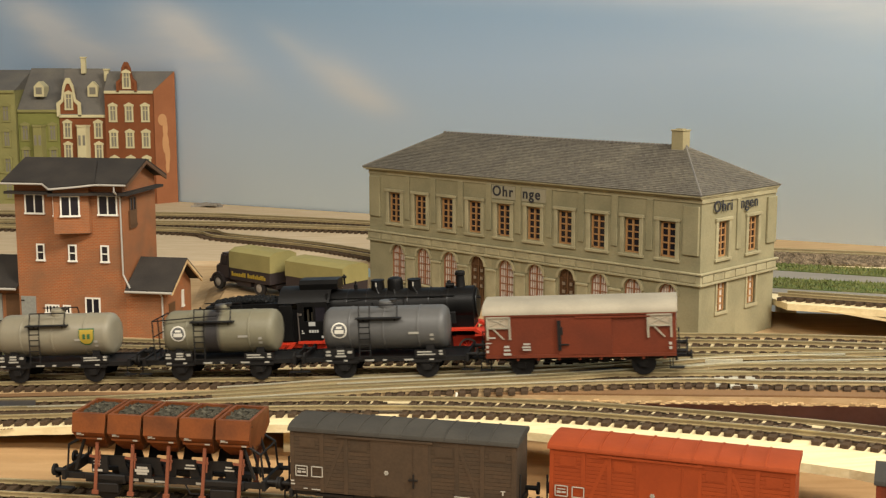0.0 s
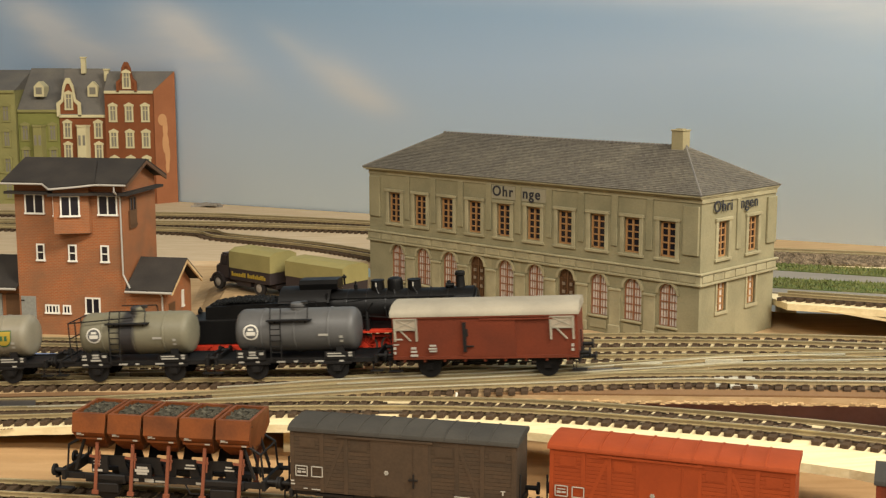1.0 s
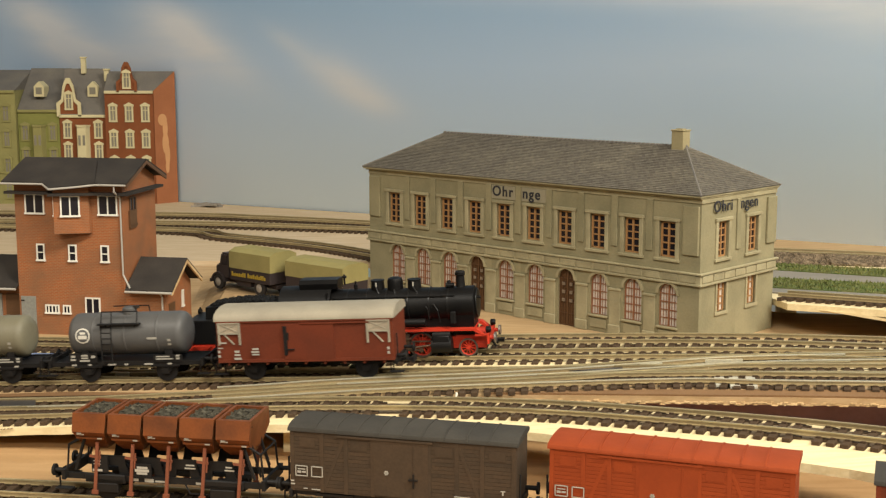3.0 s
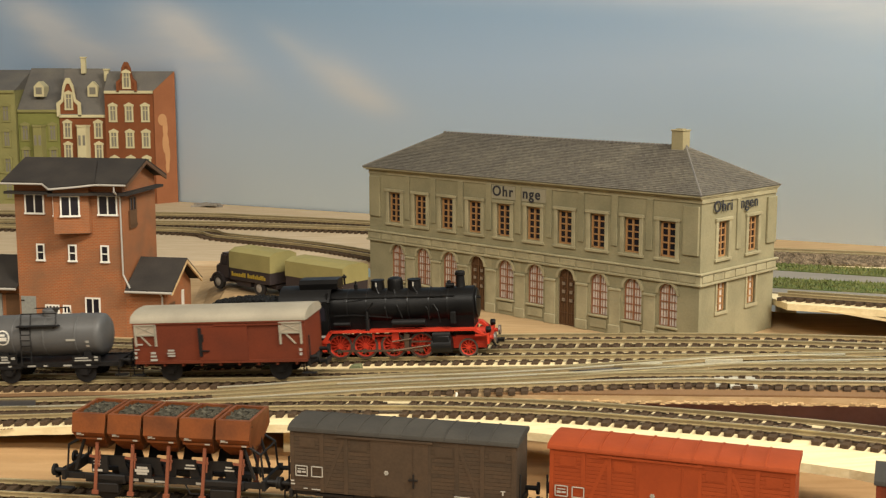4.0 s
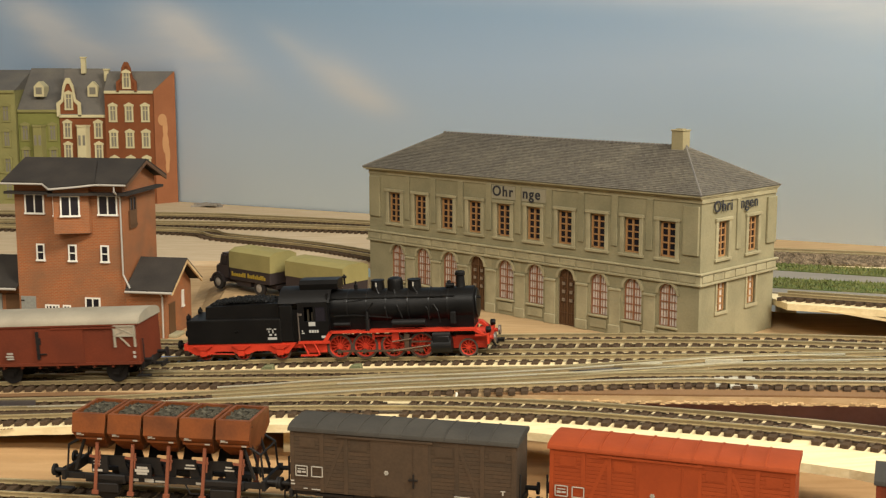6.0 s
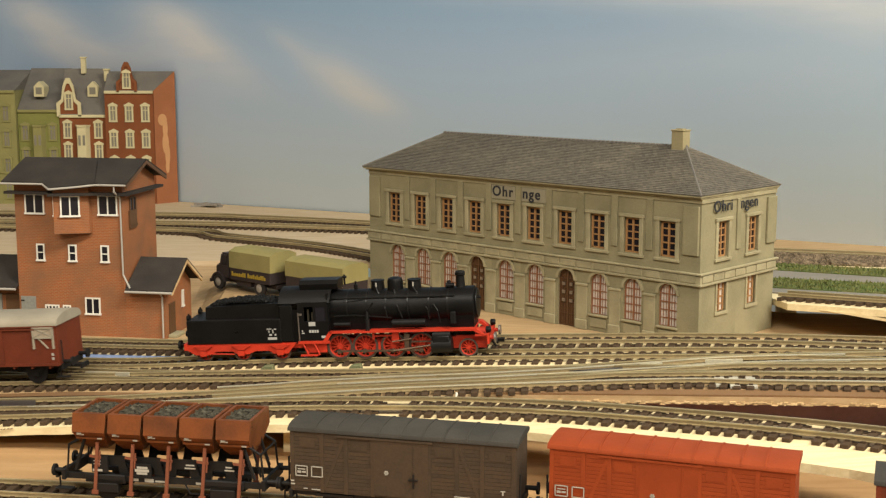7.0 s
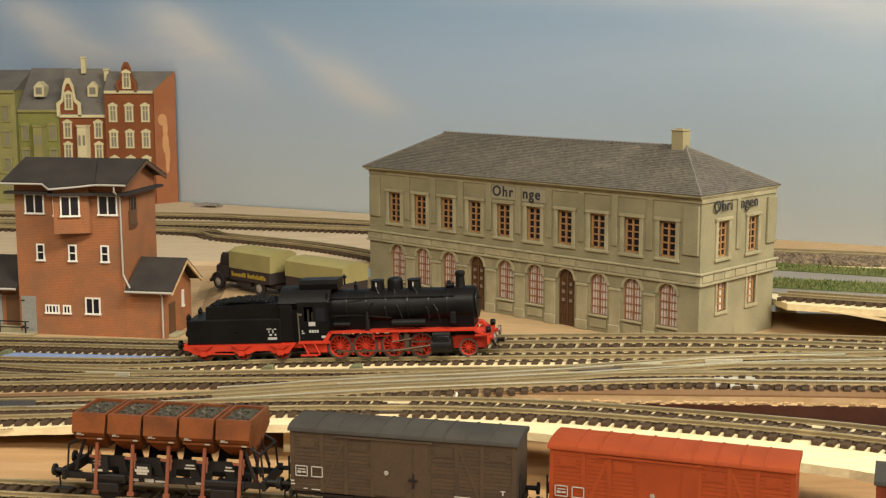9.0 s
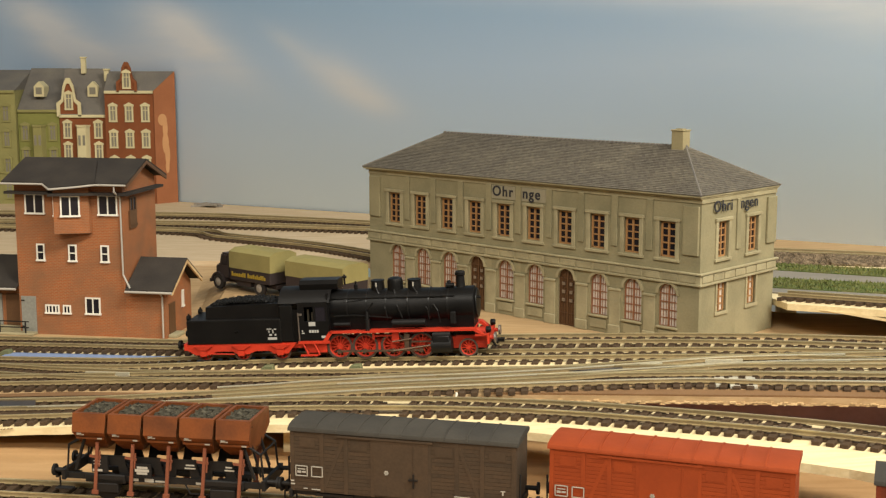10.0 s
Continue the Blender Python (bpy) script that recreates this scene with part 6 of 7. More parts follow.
def tank_wagon(name, m, tank_mat, label, tl=0.0700, r=0.0122, wheels=(-0.0232, 0.0232), logo="round", stain=False, platform=0):
    v = thing(name, m, label, "tank wagon", "model goods wagons")
    zc = 0.0130 + r
    h = tl / 2
    bm = bmesh.new()
    prof = [(0.0, -h), (r * 0.55, -h + 0.0003), (r * 0.85, -h + 0.0010), (r * 0.97, -h + 0.0026), (r, -h + 0.0045), (r, h - 0.0045), (r * 0.97, h - 0.0026), (r * 0.85, h - 0.0010), (r * 0.55, h - 0.0003), (0.0, h)]
    lathe(bm, prof, 40, pose(0, 0, zc, 0, 90, 0))
    tank = part("tank", bm, M[tank_mat], v, smooth=True)
    bm = bmesh.new()
    for x in (-h * 0.55, 0.0, h * 0.55):
        lathe(bm, [(r + 0.00015, -0.0006), (r + 0.0003, -0.0004), (r + 0.0003, 0.0004), (r + 0.00015, 0.0006)], 40, pose(x, 0, zc, 0, 90, 0))
    part("seam", bm, M[tank_mat], tank, smooth=True)
    # dome with lid and side walkway
    bm = bmesh.new()
    lathe(bm, [(0.0042, -0.002), (0.0042, 0.0026), (0.0036, 0.0032), (0.0, 0.0034)], 20, pose(0.0, 0, zc + r))
    dome = part("dome", bm, M[tank_mat], tank, smooth=True)
    bm = bmesh.new()
    lathe(bm, [(0.0020, 0.003), (0.0020, 0.0044), (0.0, 0.0046)], 14, pose(0.004, 0, zc + r - 0.0006))
    part("lid", bm, M["steel_dark"], dome)
    bm = bmesh.new()
    x0, x1 = -0.0150, 0.0105
    zt = zc + r * 0.62
    y = -r * 0.80 - 0.0022
    box(bm, x0, x1, y - 0.0016, y + 0.0016, zt, zt + 0.0006)
    for x in (x0 + 0.004, x1 - 0.004):
        rod(bm, (x, y + 0.002, zt), (x, -r * 0.9, zt - 0.004), 0.0004, 6)
    part("walkway", bm, M["under_black"], v, "narrow black walkway")
    bm = bmesh.new()
    for x in (-0.0135, -0.0075):
        rod(bm, (x, -r - 0.0012, 0.0105), (x, y + 0.0005, zt), 0.00035, 6)
        rod(bm, (x, y + 0.0012, zt), (x, y + 0.0035, zt + 0.0068), 0.00035, 6)
    for k in range(7):
        z = 0.0120 + k * 0.0032
        f = (z - 0.0105) / (zt - 0.0105)
        yy = (-r - 0.0012) * (1 - f) + (y + 0.0005) * f
        rod(bm, (-0.0135, yy, z), (-0.0075, yy, z), 0.0003, 6)
    part("ladder", bm, M["under_black"], v, "thin black ladder")
    bm = bmesh.new()
    for s in (-1, 1):
        rod(bm, (-0.0135, s * (abs(y) - 0.0035), zt + 0.0068), (0.008, s * (abs(y) - 0.0035), zt + 0.0068), 0.00035, 6)
        rod(bm, (0.008, s * (abs(y) - 0.0035), zt + 0.0068), (0.008, s * (abs(y) - 0.001), zt), 0.00035, 6)
    part("railing", bm, M["under_black"], v, "thin black railing")
    # saddles and frame
    L = tl + 0.022
    bm = bmesh.new()
    for x in (-h * 0.72, h * 0.72):
        prism(bm, [(-0.010, 0.0105), (0.010, 0.0105), (0.0095, zc - r * 0.50), (0.006, zc - r * 0.82), (-0.006, zc - r * 0.82), (-0.0095, zc - r * 0.50)], x - 0.0022, x + 0.0022, "x")
    part("saddle", bm, M["under_black"], v)
    boxes("underframe", M["under_black"], v, [(-L / 2, L / 2, -0.0118, -0.0104, 0.0088, 0.0112), (-L / 2, L / 2, 0.0104, 0.0118, 0.0088, 0.0112), (-L / 2, L / 2, -0.0104, 0.0104, 0.0098, 0.0106), (-L / 2 - 0.0006, -L / 2 + 0.0008, -0.0135, 0.0135, 0.0085, 0.0130), (L / 2 - 0.0008, L / 2 + 0.0006, -0.0135, 0.0135, 0.0085, 0.0130)])
    boxes("data_board", M["under_black"], v, [(-h + 0.001, -h + 0.018, -0.0124, -0.0118, 0.0108, 0.0165)])
    boxes("data_board", M["under_black"], v, [(h - 0.018, h - 0.001, -0.0124, -0.0118, 0.0108, 0.0150)])
    bm = bmesh.new()
    yy = -0.01245
    bars(bm, -h, 0.0110, yy, [(0.0020, 0.0014, 0.0030, 0.0010), (0.0024, 0.0032, 0.0024, 0.0012), (0.0075, 0.0008, 0.0060, 0.0009), (0.0085, 0.0024, 0.0040, 0.0008), (0.0085, 0.0038, 0.0040, 0.0010), (0.0145, 0.0028, 0.0024, 0.0014), (tl - 0.0165, 0.0012, 0.0100, 0.0007), (tl - 0.0165, 0.0026, 0.0080, 0.0007), (tl - 0.0045, 0.0012, 0.0020, 0.0010), (tl - 0.0045, 0.0028, 0.0020, 0.0010)])
    bars(bm, -h, 0.0092, -0.0119, [(0.002, 0, 0.003, 0.0009), (0.012, 0, 0.002, 0.0009), (0.024, 0, 0.005, 0.0009), (0.034, 0, 0.0022, 0.0009), (0.046, 0, 0.005, 0.0009), (0.060, 0, 0.0025, 0.0009)])
    part("marking", bm, M["white_mark"], v, "small white markings")
    # sign on the tank side, bent to its curve
    def on_side(x, ang):
        return (x, -(r + 0.00035) * math.cos(ang), zc + (r + 0.00035) * math.sin(ang))
    def patch(bm, cx, ca, wx, wa, n=8, t=0.0):
        rows = []
        for i in range(n + 1):
            a = ca - wa + 2 * wa * i / n
            x = wx if not callable(wx) else wx((i / n) * 2 - 1)
            p, q = on_side(cx - x, a), on_side(cx + x, a)
            k = 1 + t / r
            rows.append([bm.verts.new((p[0], p[1] * k, zc + (p[2] - zc) * k)), bm.verts.new((q[0], q[1] * k, zc + (q[2] - zc) * k))])
        for a, b in zip(rows, rows[1:]):
            bm.faces.new((a[0], a[1], b[1], b[0]))
    lx = -h + 0.0105
    disc = lambda R: (lambda u: R * math.sqrt(max(0.0, 1 - u * u)))
    if logo == "round":
        bm = bmesh.new()
        patch(bm, lx, 0.12, disc(0.0044), 0.0044 / r, 16)
        sign = part("sign", bm, M["sign_white"], tank, "round white sign")
        bm = bmesh.new()
        patch(bm, lx, 0.12, disc(0.0036), 0.0036 / r, 16, 0.00008)
        part("sign_field", bm, M["tank_grey"], sign)
        bm = bmesh.new()
        patch(bm, lx, 0.06, 0.0026, 0.0010 / r, 4, 0.00016)
        patch(bm, lx, 0.24, 0.0016, 0.0006 / r, 4, 0.00016)
        part("sign_device", bm, M["sign_white"], sign)
    elif logo == "shield":
        lx = h - 0.0135
        shape = lambda u: 0.0042 if u > 0 else 0.0042 * math.sqrt(max(0.0, 1 - u * u * 0.92))
        bm = bmesh.new()
        patch(bm, lx, 0.08, lambda u: shape(u) * 1.12, 0.0047 / r, 12)
        sign = part("sign", bm, M["sign_green"], tank, "green and yellow shield sign")
        bm = bmesh.new()
        patch(bm, lx, 0.08, shape, 0.0040 / r, 12, 0.00008)
        part("sign_field", bm, M["sign_yellow"], sign)
        bm = bmesh.new()
        patch(bm, lx - 0.0014, 0.09, 0.0009, 0.0014 / r, 4, 0.00016)
        patch(bm, lx + 0.0014, 0.09, 0.0009, 0.0014 / r, 4, 0.00016)
        part("sign_device", bm, M["sign_green"], sign)
    bm = bmesh.new()
    patch(bm, h - 0.008, -0.15, 0.0010, 0.0007 / r, 3)
    patch(bm, h - 0.008, -0.36, 0.0010, 0.0007 / r, 3)
    patch(bm, h - 0.018, -0.05, 0.0028, 0.0006 / r, 3)
    part("tank_marking", bm, M["white_mark"], tank, "tiny white markings")
    if platform:
        s = platform
        x = s * (h + 0.0075)
        boxes("platform", M["under_black"], v, [(min(x - 0.005, x + 0.005), max(x - 0.005, x + 0.005), -0.0125, 0.0125, 0.0112, 0.0122)], "dark brakeman platform")
        bm = bmesh.new()
        for yy in (-0.012, -0.004, 0.004, 0.012):
            rod(bm, (x - s * 0.003, yy, 0.0122), (x - s * 0.003, yy, 0.0340), 0.0004, 6)
        for z in (0.0250, 0.0340):
            rod(bm, (x - s * 0.003, -0.012, z), (x - s * 0.003, 0.012, z), 0.0004, 6)
        rod(bm, (x - s * 0.003, -0.012, 0.034), (0.0, -0.0095, 0.036), 0.00035, 6)
        part("platform_railing", bm, M["under_black"], v, "thin dark railing")
    sets = []
    for x in wheels:
        axle_guard(v, x)
        sets.append(wheelset(v, x))
    for s in (-1, 1):
        buffers(v, s * L / 2, sgn=s)
        hook(v, s * (L / 2 - 0.002), s)
        boxes("step", M["under_black"], v, [(s * L / 2 - 0.0035, s * L / 2 + 0.0035, -0.0135, -0.0105, 0.0035, 0.0041), (s * L / 2 - 0.0025, s * L / 2 - 0.0019, -0.0112, -0.0106, 0.0041, 0.0090)])
    return v, sets


def stained(name, colour, stain, x, w):
    """A tank paint with one dark run of spilt oil round the dome."""
    m = paint(name, colour, 0.5, 0, 0.08, 60, 700, 0.05, tuple(c * 0.75 for c in colour), 0.5)
    n, l = m.node_tree.nodes, m.node_tree.links
    tc = [q for q in n if q.type == "TEX_COORD"][0]
    sep = n.new("ShaderNodeSeparateXYZ")
    l.new(tc.outputs["Object"], sep.inputs[0])
    d = n.new("ShaderNodeMath")
    d.operation = "SUBTRACT"
    d.inputs[1].default_value = x
    l.new(sep.outputs["X"], d.inputs[0])
    ab = n.new("ShaderNodeMath")
    ab.operation = "ABSOLUTE"
    l.new(d.outputs[0], ab.inputs[0])
    nz = n.new("ShaderNodeTexNoise")
    nz.inputs["Scale"].default_value = 140
    mp = n.new("ShaderNodeMapping")
    mp.inputs["Scale"].default_value = (1.0, 0.25, 0.25)
    l.new(tc.outputs["Object"], mp.inputs[0])
    l.new(mp.outputs[0], nz.inputs["Vector"])
    wob = n.new("ShaderNodeMath")
    wob.operation = "MULTIPLY_ADD"
    wob.inputs[1].default_value, wob.inputs[2].default_value = 0.006, -0.003
    l.new(nz.outputs["Fac"], wob.inputs[0])
    sm = n.new("ShaderNodeMath")
    sm.operation = "ADD"
    l.new(ab.outputs[0], sm.inputs[0])
    l.new(wob.outputs[0], sm.inputs[1])
    mr = n.new("ShaderNodeMapRange")
    mr.interpolation_type = "SMOOTHSTEP"
    mr.inputs[1].default_value, mr.inputs[2].default_value, mr.inputs[3].default_value, mr.inputs[4].default_value = w * 0.5, w * 1.6, 0.92, 0.0
    l.new(sm.outputs[0], mr.inputs[0])
    b = n["Principled BSDF"]
    src = b.inputs["Base Color"].links[0].from_socket
    mix = n.new("ShaderNodeMix")
    mix.data_type = "RGBA"
    mix.inputs[7].default_value = (*stain, 1)
    l.new(src, mix.inputs[6])
    l.new(mr.outputs[0], mix.inputs[0])
    l.new(mix.outputs[2], b.inputs["Base Color"])
    return m


M["tank_stained"] = stained("tank_stained", (0.165, 0.150, 0.100), (0.022, 0.020, 0.024), -0.004, 0.0042)


# ---------- steam engine with tender ----------
def driver(v, x, r, spokes, crank=0.0, red=True):
    """Spoked engine wheel, both sides, on one axle."""
    for s in (-1, 1):
        bm = bmesh.new()
        lathe(bm, [(r * 0.91, -0.0012), (r * 0.96, -0.0014), (r, -0.0012), (r, 0.0010), (r + 0.0006, 0.0012), (r + 0.0006, 0.0017), (r * 0.91, 0.0017)], 28, pose(0, 0, 0, 90 if s < 0 else -90, 0, 0), True)
        w = part("wheel", bm, M["wheel_steel"], v, "dull steel tyre with red spokes", at=pose(x, s * 0.0085, r))
        bm = bmesh.new()
        lathe(bm, [(r * 0.82, -0.0008), (r * 0.92, -0.0010), (r * 0.92, 0.0010), (r * 0.82, 0.0008)], 28, pose(0, 0, 0, 90, 0, 0), True)
        for k in range(spokes):
            a = 2 * math.pi * k / spokes + 0.1
            box(bm, -0.00028, 0.00028, -0.0006, 0.0006, r * 0.15, r * 0.85, m=Matrix.Rotation(a, 4, "Y"))
        lathe(bm, [(r * 0.24, -0.0011), (r * 0.24, 0.0011)], 14, pose(0, 0, 0, 90, 0, 0))
        if crank:
            a0 = crank
            pts = []
            for k in range(9):
                a = a0 + math.pi - 0.75 + 1.5 * k / 8
                pts.append((r * 0.80 * math.cos(a), r * 0.80 * math.sin(a)))
            prism(bm, pts, -0.0008, 0.0008, "y")
        part("spokes", bm, M["loco_red"], w, "red cast spokes")


def engine(m):
    v = thing("steam_locomotive", m, "black steam engine with red frame and wheels", "locomotive")
    BK, RD = M["loco_black"], M["loco_red"]
    px = lambda x: (x - 602.0) / 2990.0 + 0.0021 * (1 - ((x - 602.0) / 275.0) ** 2)
    # wheels
    for k, x in enumerate((603.6, 649.5, 701, 752)):
        driver(v, px(x), 0.0071, 14, crank=2.6)
    driver(v, px(836), 0.0050, 11)
    boxes("frame", RD, v, [(px(545), px(868), -0.0062, -0.0050, 0.0040, 0.0108), (px(545), px(868), 0.0050, 0.0062, 0.0040, 0.0108), (px(545), px(866), -0.0050, 0.0050, 0.0075, 0.0100), (px(812), px(868), -0.0062, 0.0062, 0.0108, 0.0135)])
    # running boards and red edge
    boxes("running_board", RD, v, [(px(588), px(850), -0.0138, -0.0126, 0.0157, 0.0168), (px(588), px(850), 0.0126, 0.0138, 0.0157, 0.0168), (px(588), px(850), -0.0126, 0.0126, 0.0160, 0.0166), (px(532), px(588), -0.0136, -0.0124, 0.0098, 0.0116), (px(532), px(588), 0.0124, 0.0136, 0.0098, 0.0116)])
    bm = bmesh.new()
    for s in (-1, 1):
        prism(bm, [(px(582), 0.0100), (px(594), 0.0160), (px(594), 0.0168), (px(588), 0.0168), (px(576), 0.0112), (px(576), 0.0100)], s * 0.0126, s * 0.0138, "y")
    part("running_board_step", bm, RD, v)
    bm = bmesh.new()
    for s in (-1, 1):
        for x in (px(540), px(560)):
            rod(bm, (x, s * 0.0132, 0.0100), (x + 0.003, s * 0.0132, 0.0030), 0.0005, 6)
        box(bm, px(535), px(566), s * 0.0132 - 0.0010, s * 0.0132 + 0.0010, 0.0026, 0.0034)
        box(bm, px(545), px(580), s * 0.0100 - 0.0010, s * 0.0100 + 0.0010, 0.0040, 0.0095)
    part("cab_steps", bm, RD, v)
    # boiler, smokebox and fittings
    zc, r = 0.0292, 0.0100
    bm = bmesh.new()
    lathe(bm, [(0.0, px(588)), (r, px(588)), (r, px(716)), (r * 0.97, px(718)), (r * 0.97, px(802)), (r * 1.02, px(803)), (r * 1.02, px(848)), (r * 0.92, px(850)), (r * 0.60, px(853)), (0.0, px(855))], 40, pose(0, 0, zc, 0, 90, 0))
    part("boiler", bm, BK, v, smooth=True)
    bm = bmesh.new()
    for x in (620, 655, 690, 730, 768, 802):
        lathe(bm, [(r * 0.98, px(x) - 0.0005), (r * 1.025, px(x) - 0.0004), (r * 1.025, px(x) + 0.0004), (r * 0.98, px(x) + 0.0005)], 40, pose(0, 0, zc, 0, 90, 0))
    part("boiler_band", bm, M["boiler_band"], v, smooth=True)
    bm = bmesh.new()
    prism(bm, [(-0.0085, 0.0166), (0.0085, 0.0166), (0.0098, 0.029), (-0.0098, 0.029)], px(588), px(660), "x")
    box(bm, px(588), px(806), -0.0060, 0.0060, 0.0164, 0.0222)
    part("firebox", bm, BK, v)
    bm = bmesh.new()
    lathe(bm, [(0.0030, 0.0), (0.0026, 0.0010), (0.0025, 0.0070), (0.0030, 0.0075), (0.0030, 0.0090), (0.0024, 0.0097), (0.0016, 0.0097), (0.0016, 0.005)], 20, pose(px(823), 0, zc + r - 0.0006))
    part("chimney", bm, BK, v, smooth=True)
    bm = bmesh.new()
    lathe(bm, [(0.0050, -0.002), (0.0046, 0.0015), (0.0046, 0.0045), (0.0040, 0.0060), (0.0020, 0.0067), (0.0, 0.0068)], 24, pose(px(704), 0, zc + r))
    part("steam_dome", bm, BK, v, smooth=True)
    for x in (672, 739):
        bm = bmesh.new()
        lathe(bm, [(0.0042, -0.003), (0.0040, 0.0012), (0.0038, 0.0043), (0.0041, 0.0046), (0.0041, 0.0052), (0.0, 0.0056)], 20, pose(px(x), 0, zc + r))
        sd = part("sandbox", bm, BK, v, smooth=True)
        boxes("sandbox_mark", M["white_mark"], sd, [(px(x) - 0.0004, px(x) + 0.0004, -0.0044, -0.0041, zc + r + 0.0016, zc + r + 0.0042)])
    bm = bmesh.new()
    lathe(bm, [(0.0012, 0), (0.0012, 0.003), (0.0006, 0.0036), (0.0006, 0.0050), (0.0, 0.0055)], 12, pose(px(632), 0, zc + r - 0.0005))
    part("safety_valve", bm, BK, v, smooth=True)
    bm = bmesh.new()
    rod(bm, (px(802), -0.003, zc + r), (px(802), 0.0005, zc + r + 0.0030), 0.0012, 10)
    rod(bm, (px(797), -0.002, zc + r + 0.0012), (px(812), -0.002, zc + r + 0.0012), 0.0014, 10)
    part("smokebox_pump", bm, BK, v, smooth=True)
    bm = bmesh.new()
    rod(bm, (px(612), 0, zc + r + 0.003), (px(612), 0, zc + r + 0.0090), 0.0006, 8)
    rod(bm, (px(609), 0, zc + r + 0.0075), (px(616), 0, zc + r + 0.0075), 0.0008, 8)
    part("whistle", bm, BK, v, smooth=True)
    # pipes along the boiler
    for s in (-1, 1):
        runs = [[(590, 0.0086, zc + 0.0062), (815, 0.0086, zc + 0.0062)], [(672, 0.004, zc + r + 0.001), (690, r * 1.02, zc), (692, r * 0.98, zc - 0.006)], [(739, 0.004, zc + r + 0.001), (766, r * 1.02, zc - 0.001), (768, r * 0.97, zc - 0.007)],
                [(600, 0.009, zc + 0.003), (640, 0.0088, zc + 0.0048), (672, 0.008, zc + 0.0064)], [(655, 0.0107, zc - 0.0115), (655, 0.0107, zc - 0.001), (668, 0.0100, zc + 0.0035)], [(597, 0.0103, zc - 0.004), (630, 0.0105, zc - 0.0035), (700, 0.0103, zc - 0.0055)],
                [(776, 0.0098, zc + 0.002), (784, 0.0102, zc - 0.002), (788, 0.0100, zc - 0.009)], [(705, 0.0048, zc + r), (712, 0.0102, zc + 0.001), (720, 0.0104, zc - 0.006)]]
        for run in runs:
            bm = bmesh.new()
            for (x0, y0, z0), (x1, y1, z1) in zip(run, run[1:]):
                rod(bm, (px(x0), s * y0, z0), (px(x1), s * y1, z1), 0.0004, 6)
            part("boiler_pipe", bm, M["boiler_band"], v)
    for s in (-1, 1):
        bm = bmesh.new()
        rod(bm, (px(702), s * 0.0112, 0.0208), (px(762), s * 0.0112, 0.0208), 0.0021, 14)
        part("air_tank", bm, M["loco_grey"], v, smooth=True)
        bm = bmesh.new()
        rod(bm, (px(597), s * 0.0112, 0.0205), (px(626), s * 0.0112, 0.0205), 0.0013, 12)
        part("small_air_tank", bm, M["loco_grey"], v, smooth=True)
        boxes("feed_pump", M["loco_grey"], v, [(px(807), px(817), s * 0.0112 - 0.0014, s * 0.0112 + 0.0014, 0.0195, 0.0265)], bev=0.0004)
        bm = bmesh.new()
        rod(bm, (px(657), s * 0.0117, 0.0170), (px(657), s * 0.0117, 0.0235), 0.0015, 12)
        rod(bm, (px(657), s * 0.0117, 0.0235), (px(657), s * 0.0110, 0.0275), 0.0009, 10)
        part("air_pump", bm, M["loco_grey"], v, smooth=True)
    # smokebox saddle, front deck, lamps
    bm = bmesh.new()
    prism(bm, [(-0.0072, 0.0120), (0.0072, 0.0120), (0.0088, 0.0250), (-0.0088, 0.0250)], px(806), px(848), "x")
    part("saddle", bm, BK, v)
    bm = bmesh.new()
    for s in (-1, 1):
        prism(bm, [(px(843), 0.0162), (px(853), 0.0168), (px(872), 0.0120), (px(868), 0.0120)], s * 0.0080, s * 0.0130, "y")
    box(bm, px(850), px(876), -0.0130, 0.0130, 0.0122, 0.0132)
    box(bm, px(872), px(876), -0.0138, 0.0138, 0.0078, 0.0136)
    part("buffer_beam", bm, RD, v)
    for y in (-0.0098, 0.0098):
        bm = bmesh.new()
        lathe(bm, [(0.0012, 0), (0.0019, 0.0004), (0.0019, 0.0022), (0.0014, 0.0030), (0.0, 0.0032)], 14, pose(px(869), y, 0.0155, 0, 90, 0))
        rod(bm, (px(872), y, 0.0130), (px(872), y, 0.0150), 0.0005, 6)
        part("lamp", bm, BK, v, "black front lamp")
        bm = bmesh.new()
        rod(bm, (px(875), y, 0.0108), (px(884), y, 0.0108), 0.0012, 12)
        part("buffer_shank", bm, RD, v)
        bm = bmesh.new()
        rod(bm, (px(884), y, 0.0108), (px(888), y, 0.0108), 0.0029, 18)
        part("buffer_plate", bm, M["steel"], v, "bright buffer plate")
    bm = bmesh.new()
    box(bm, px(872), px(898), -0.0018, 0.0018, 0.0062, 0.0080)
    rod(bm, (px(874), -0.004, 0.009), (px(884), -0.004, 0.004), 0.0007, 8)
    rod(bm, (px(874), 0.004, 0.009), (px(884), 0.004, 0.004), 0.0007, 8)
    rod(bm, (px(850), -0.003, zc + 0.004), (px(860), -0.003, zc + 0.004), 0.0008, 8)
    lathe(bm, [(0.0088, 0.0), (0.0085, 0.0006), (0.0, 0.0010)], 30, pose(px(852), 0, zc, 0, 90, 0))
    part("front_fittings", bm, BK, v)
    # cylinders and rods
    for s in (-1, 1):
        bm = bmesh.new()
        rod(bm, (px(772), s * 0.0122, 0.0075), (px(808), s * 0.0122, 0.0075), 0.0046, 18)
        rod(bm, (px(774), s * 0.0112, 0.0130), (px(806), s * 0.0112, 0.0130), 0.0030, 16)
        box(bm, px(775), px(805), s * 0.0122 - 0.0040, s * 0.0122 + 0.0040, 0.0070, 0.0135, bev=0.0006)
        part("cylinder", bm, M["loco_grey"], v, "black steam cylinder", smooth=True)
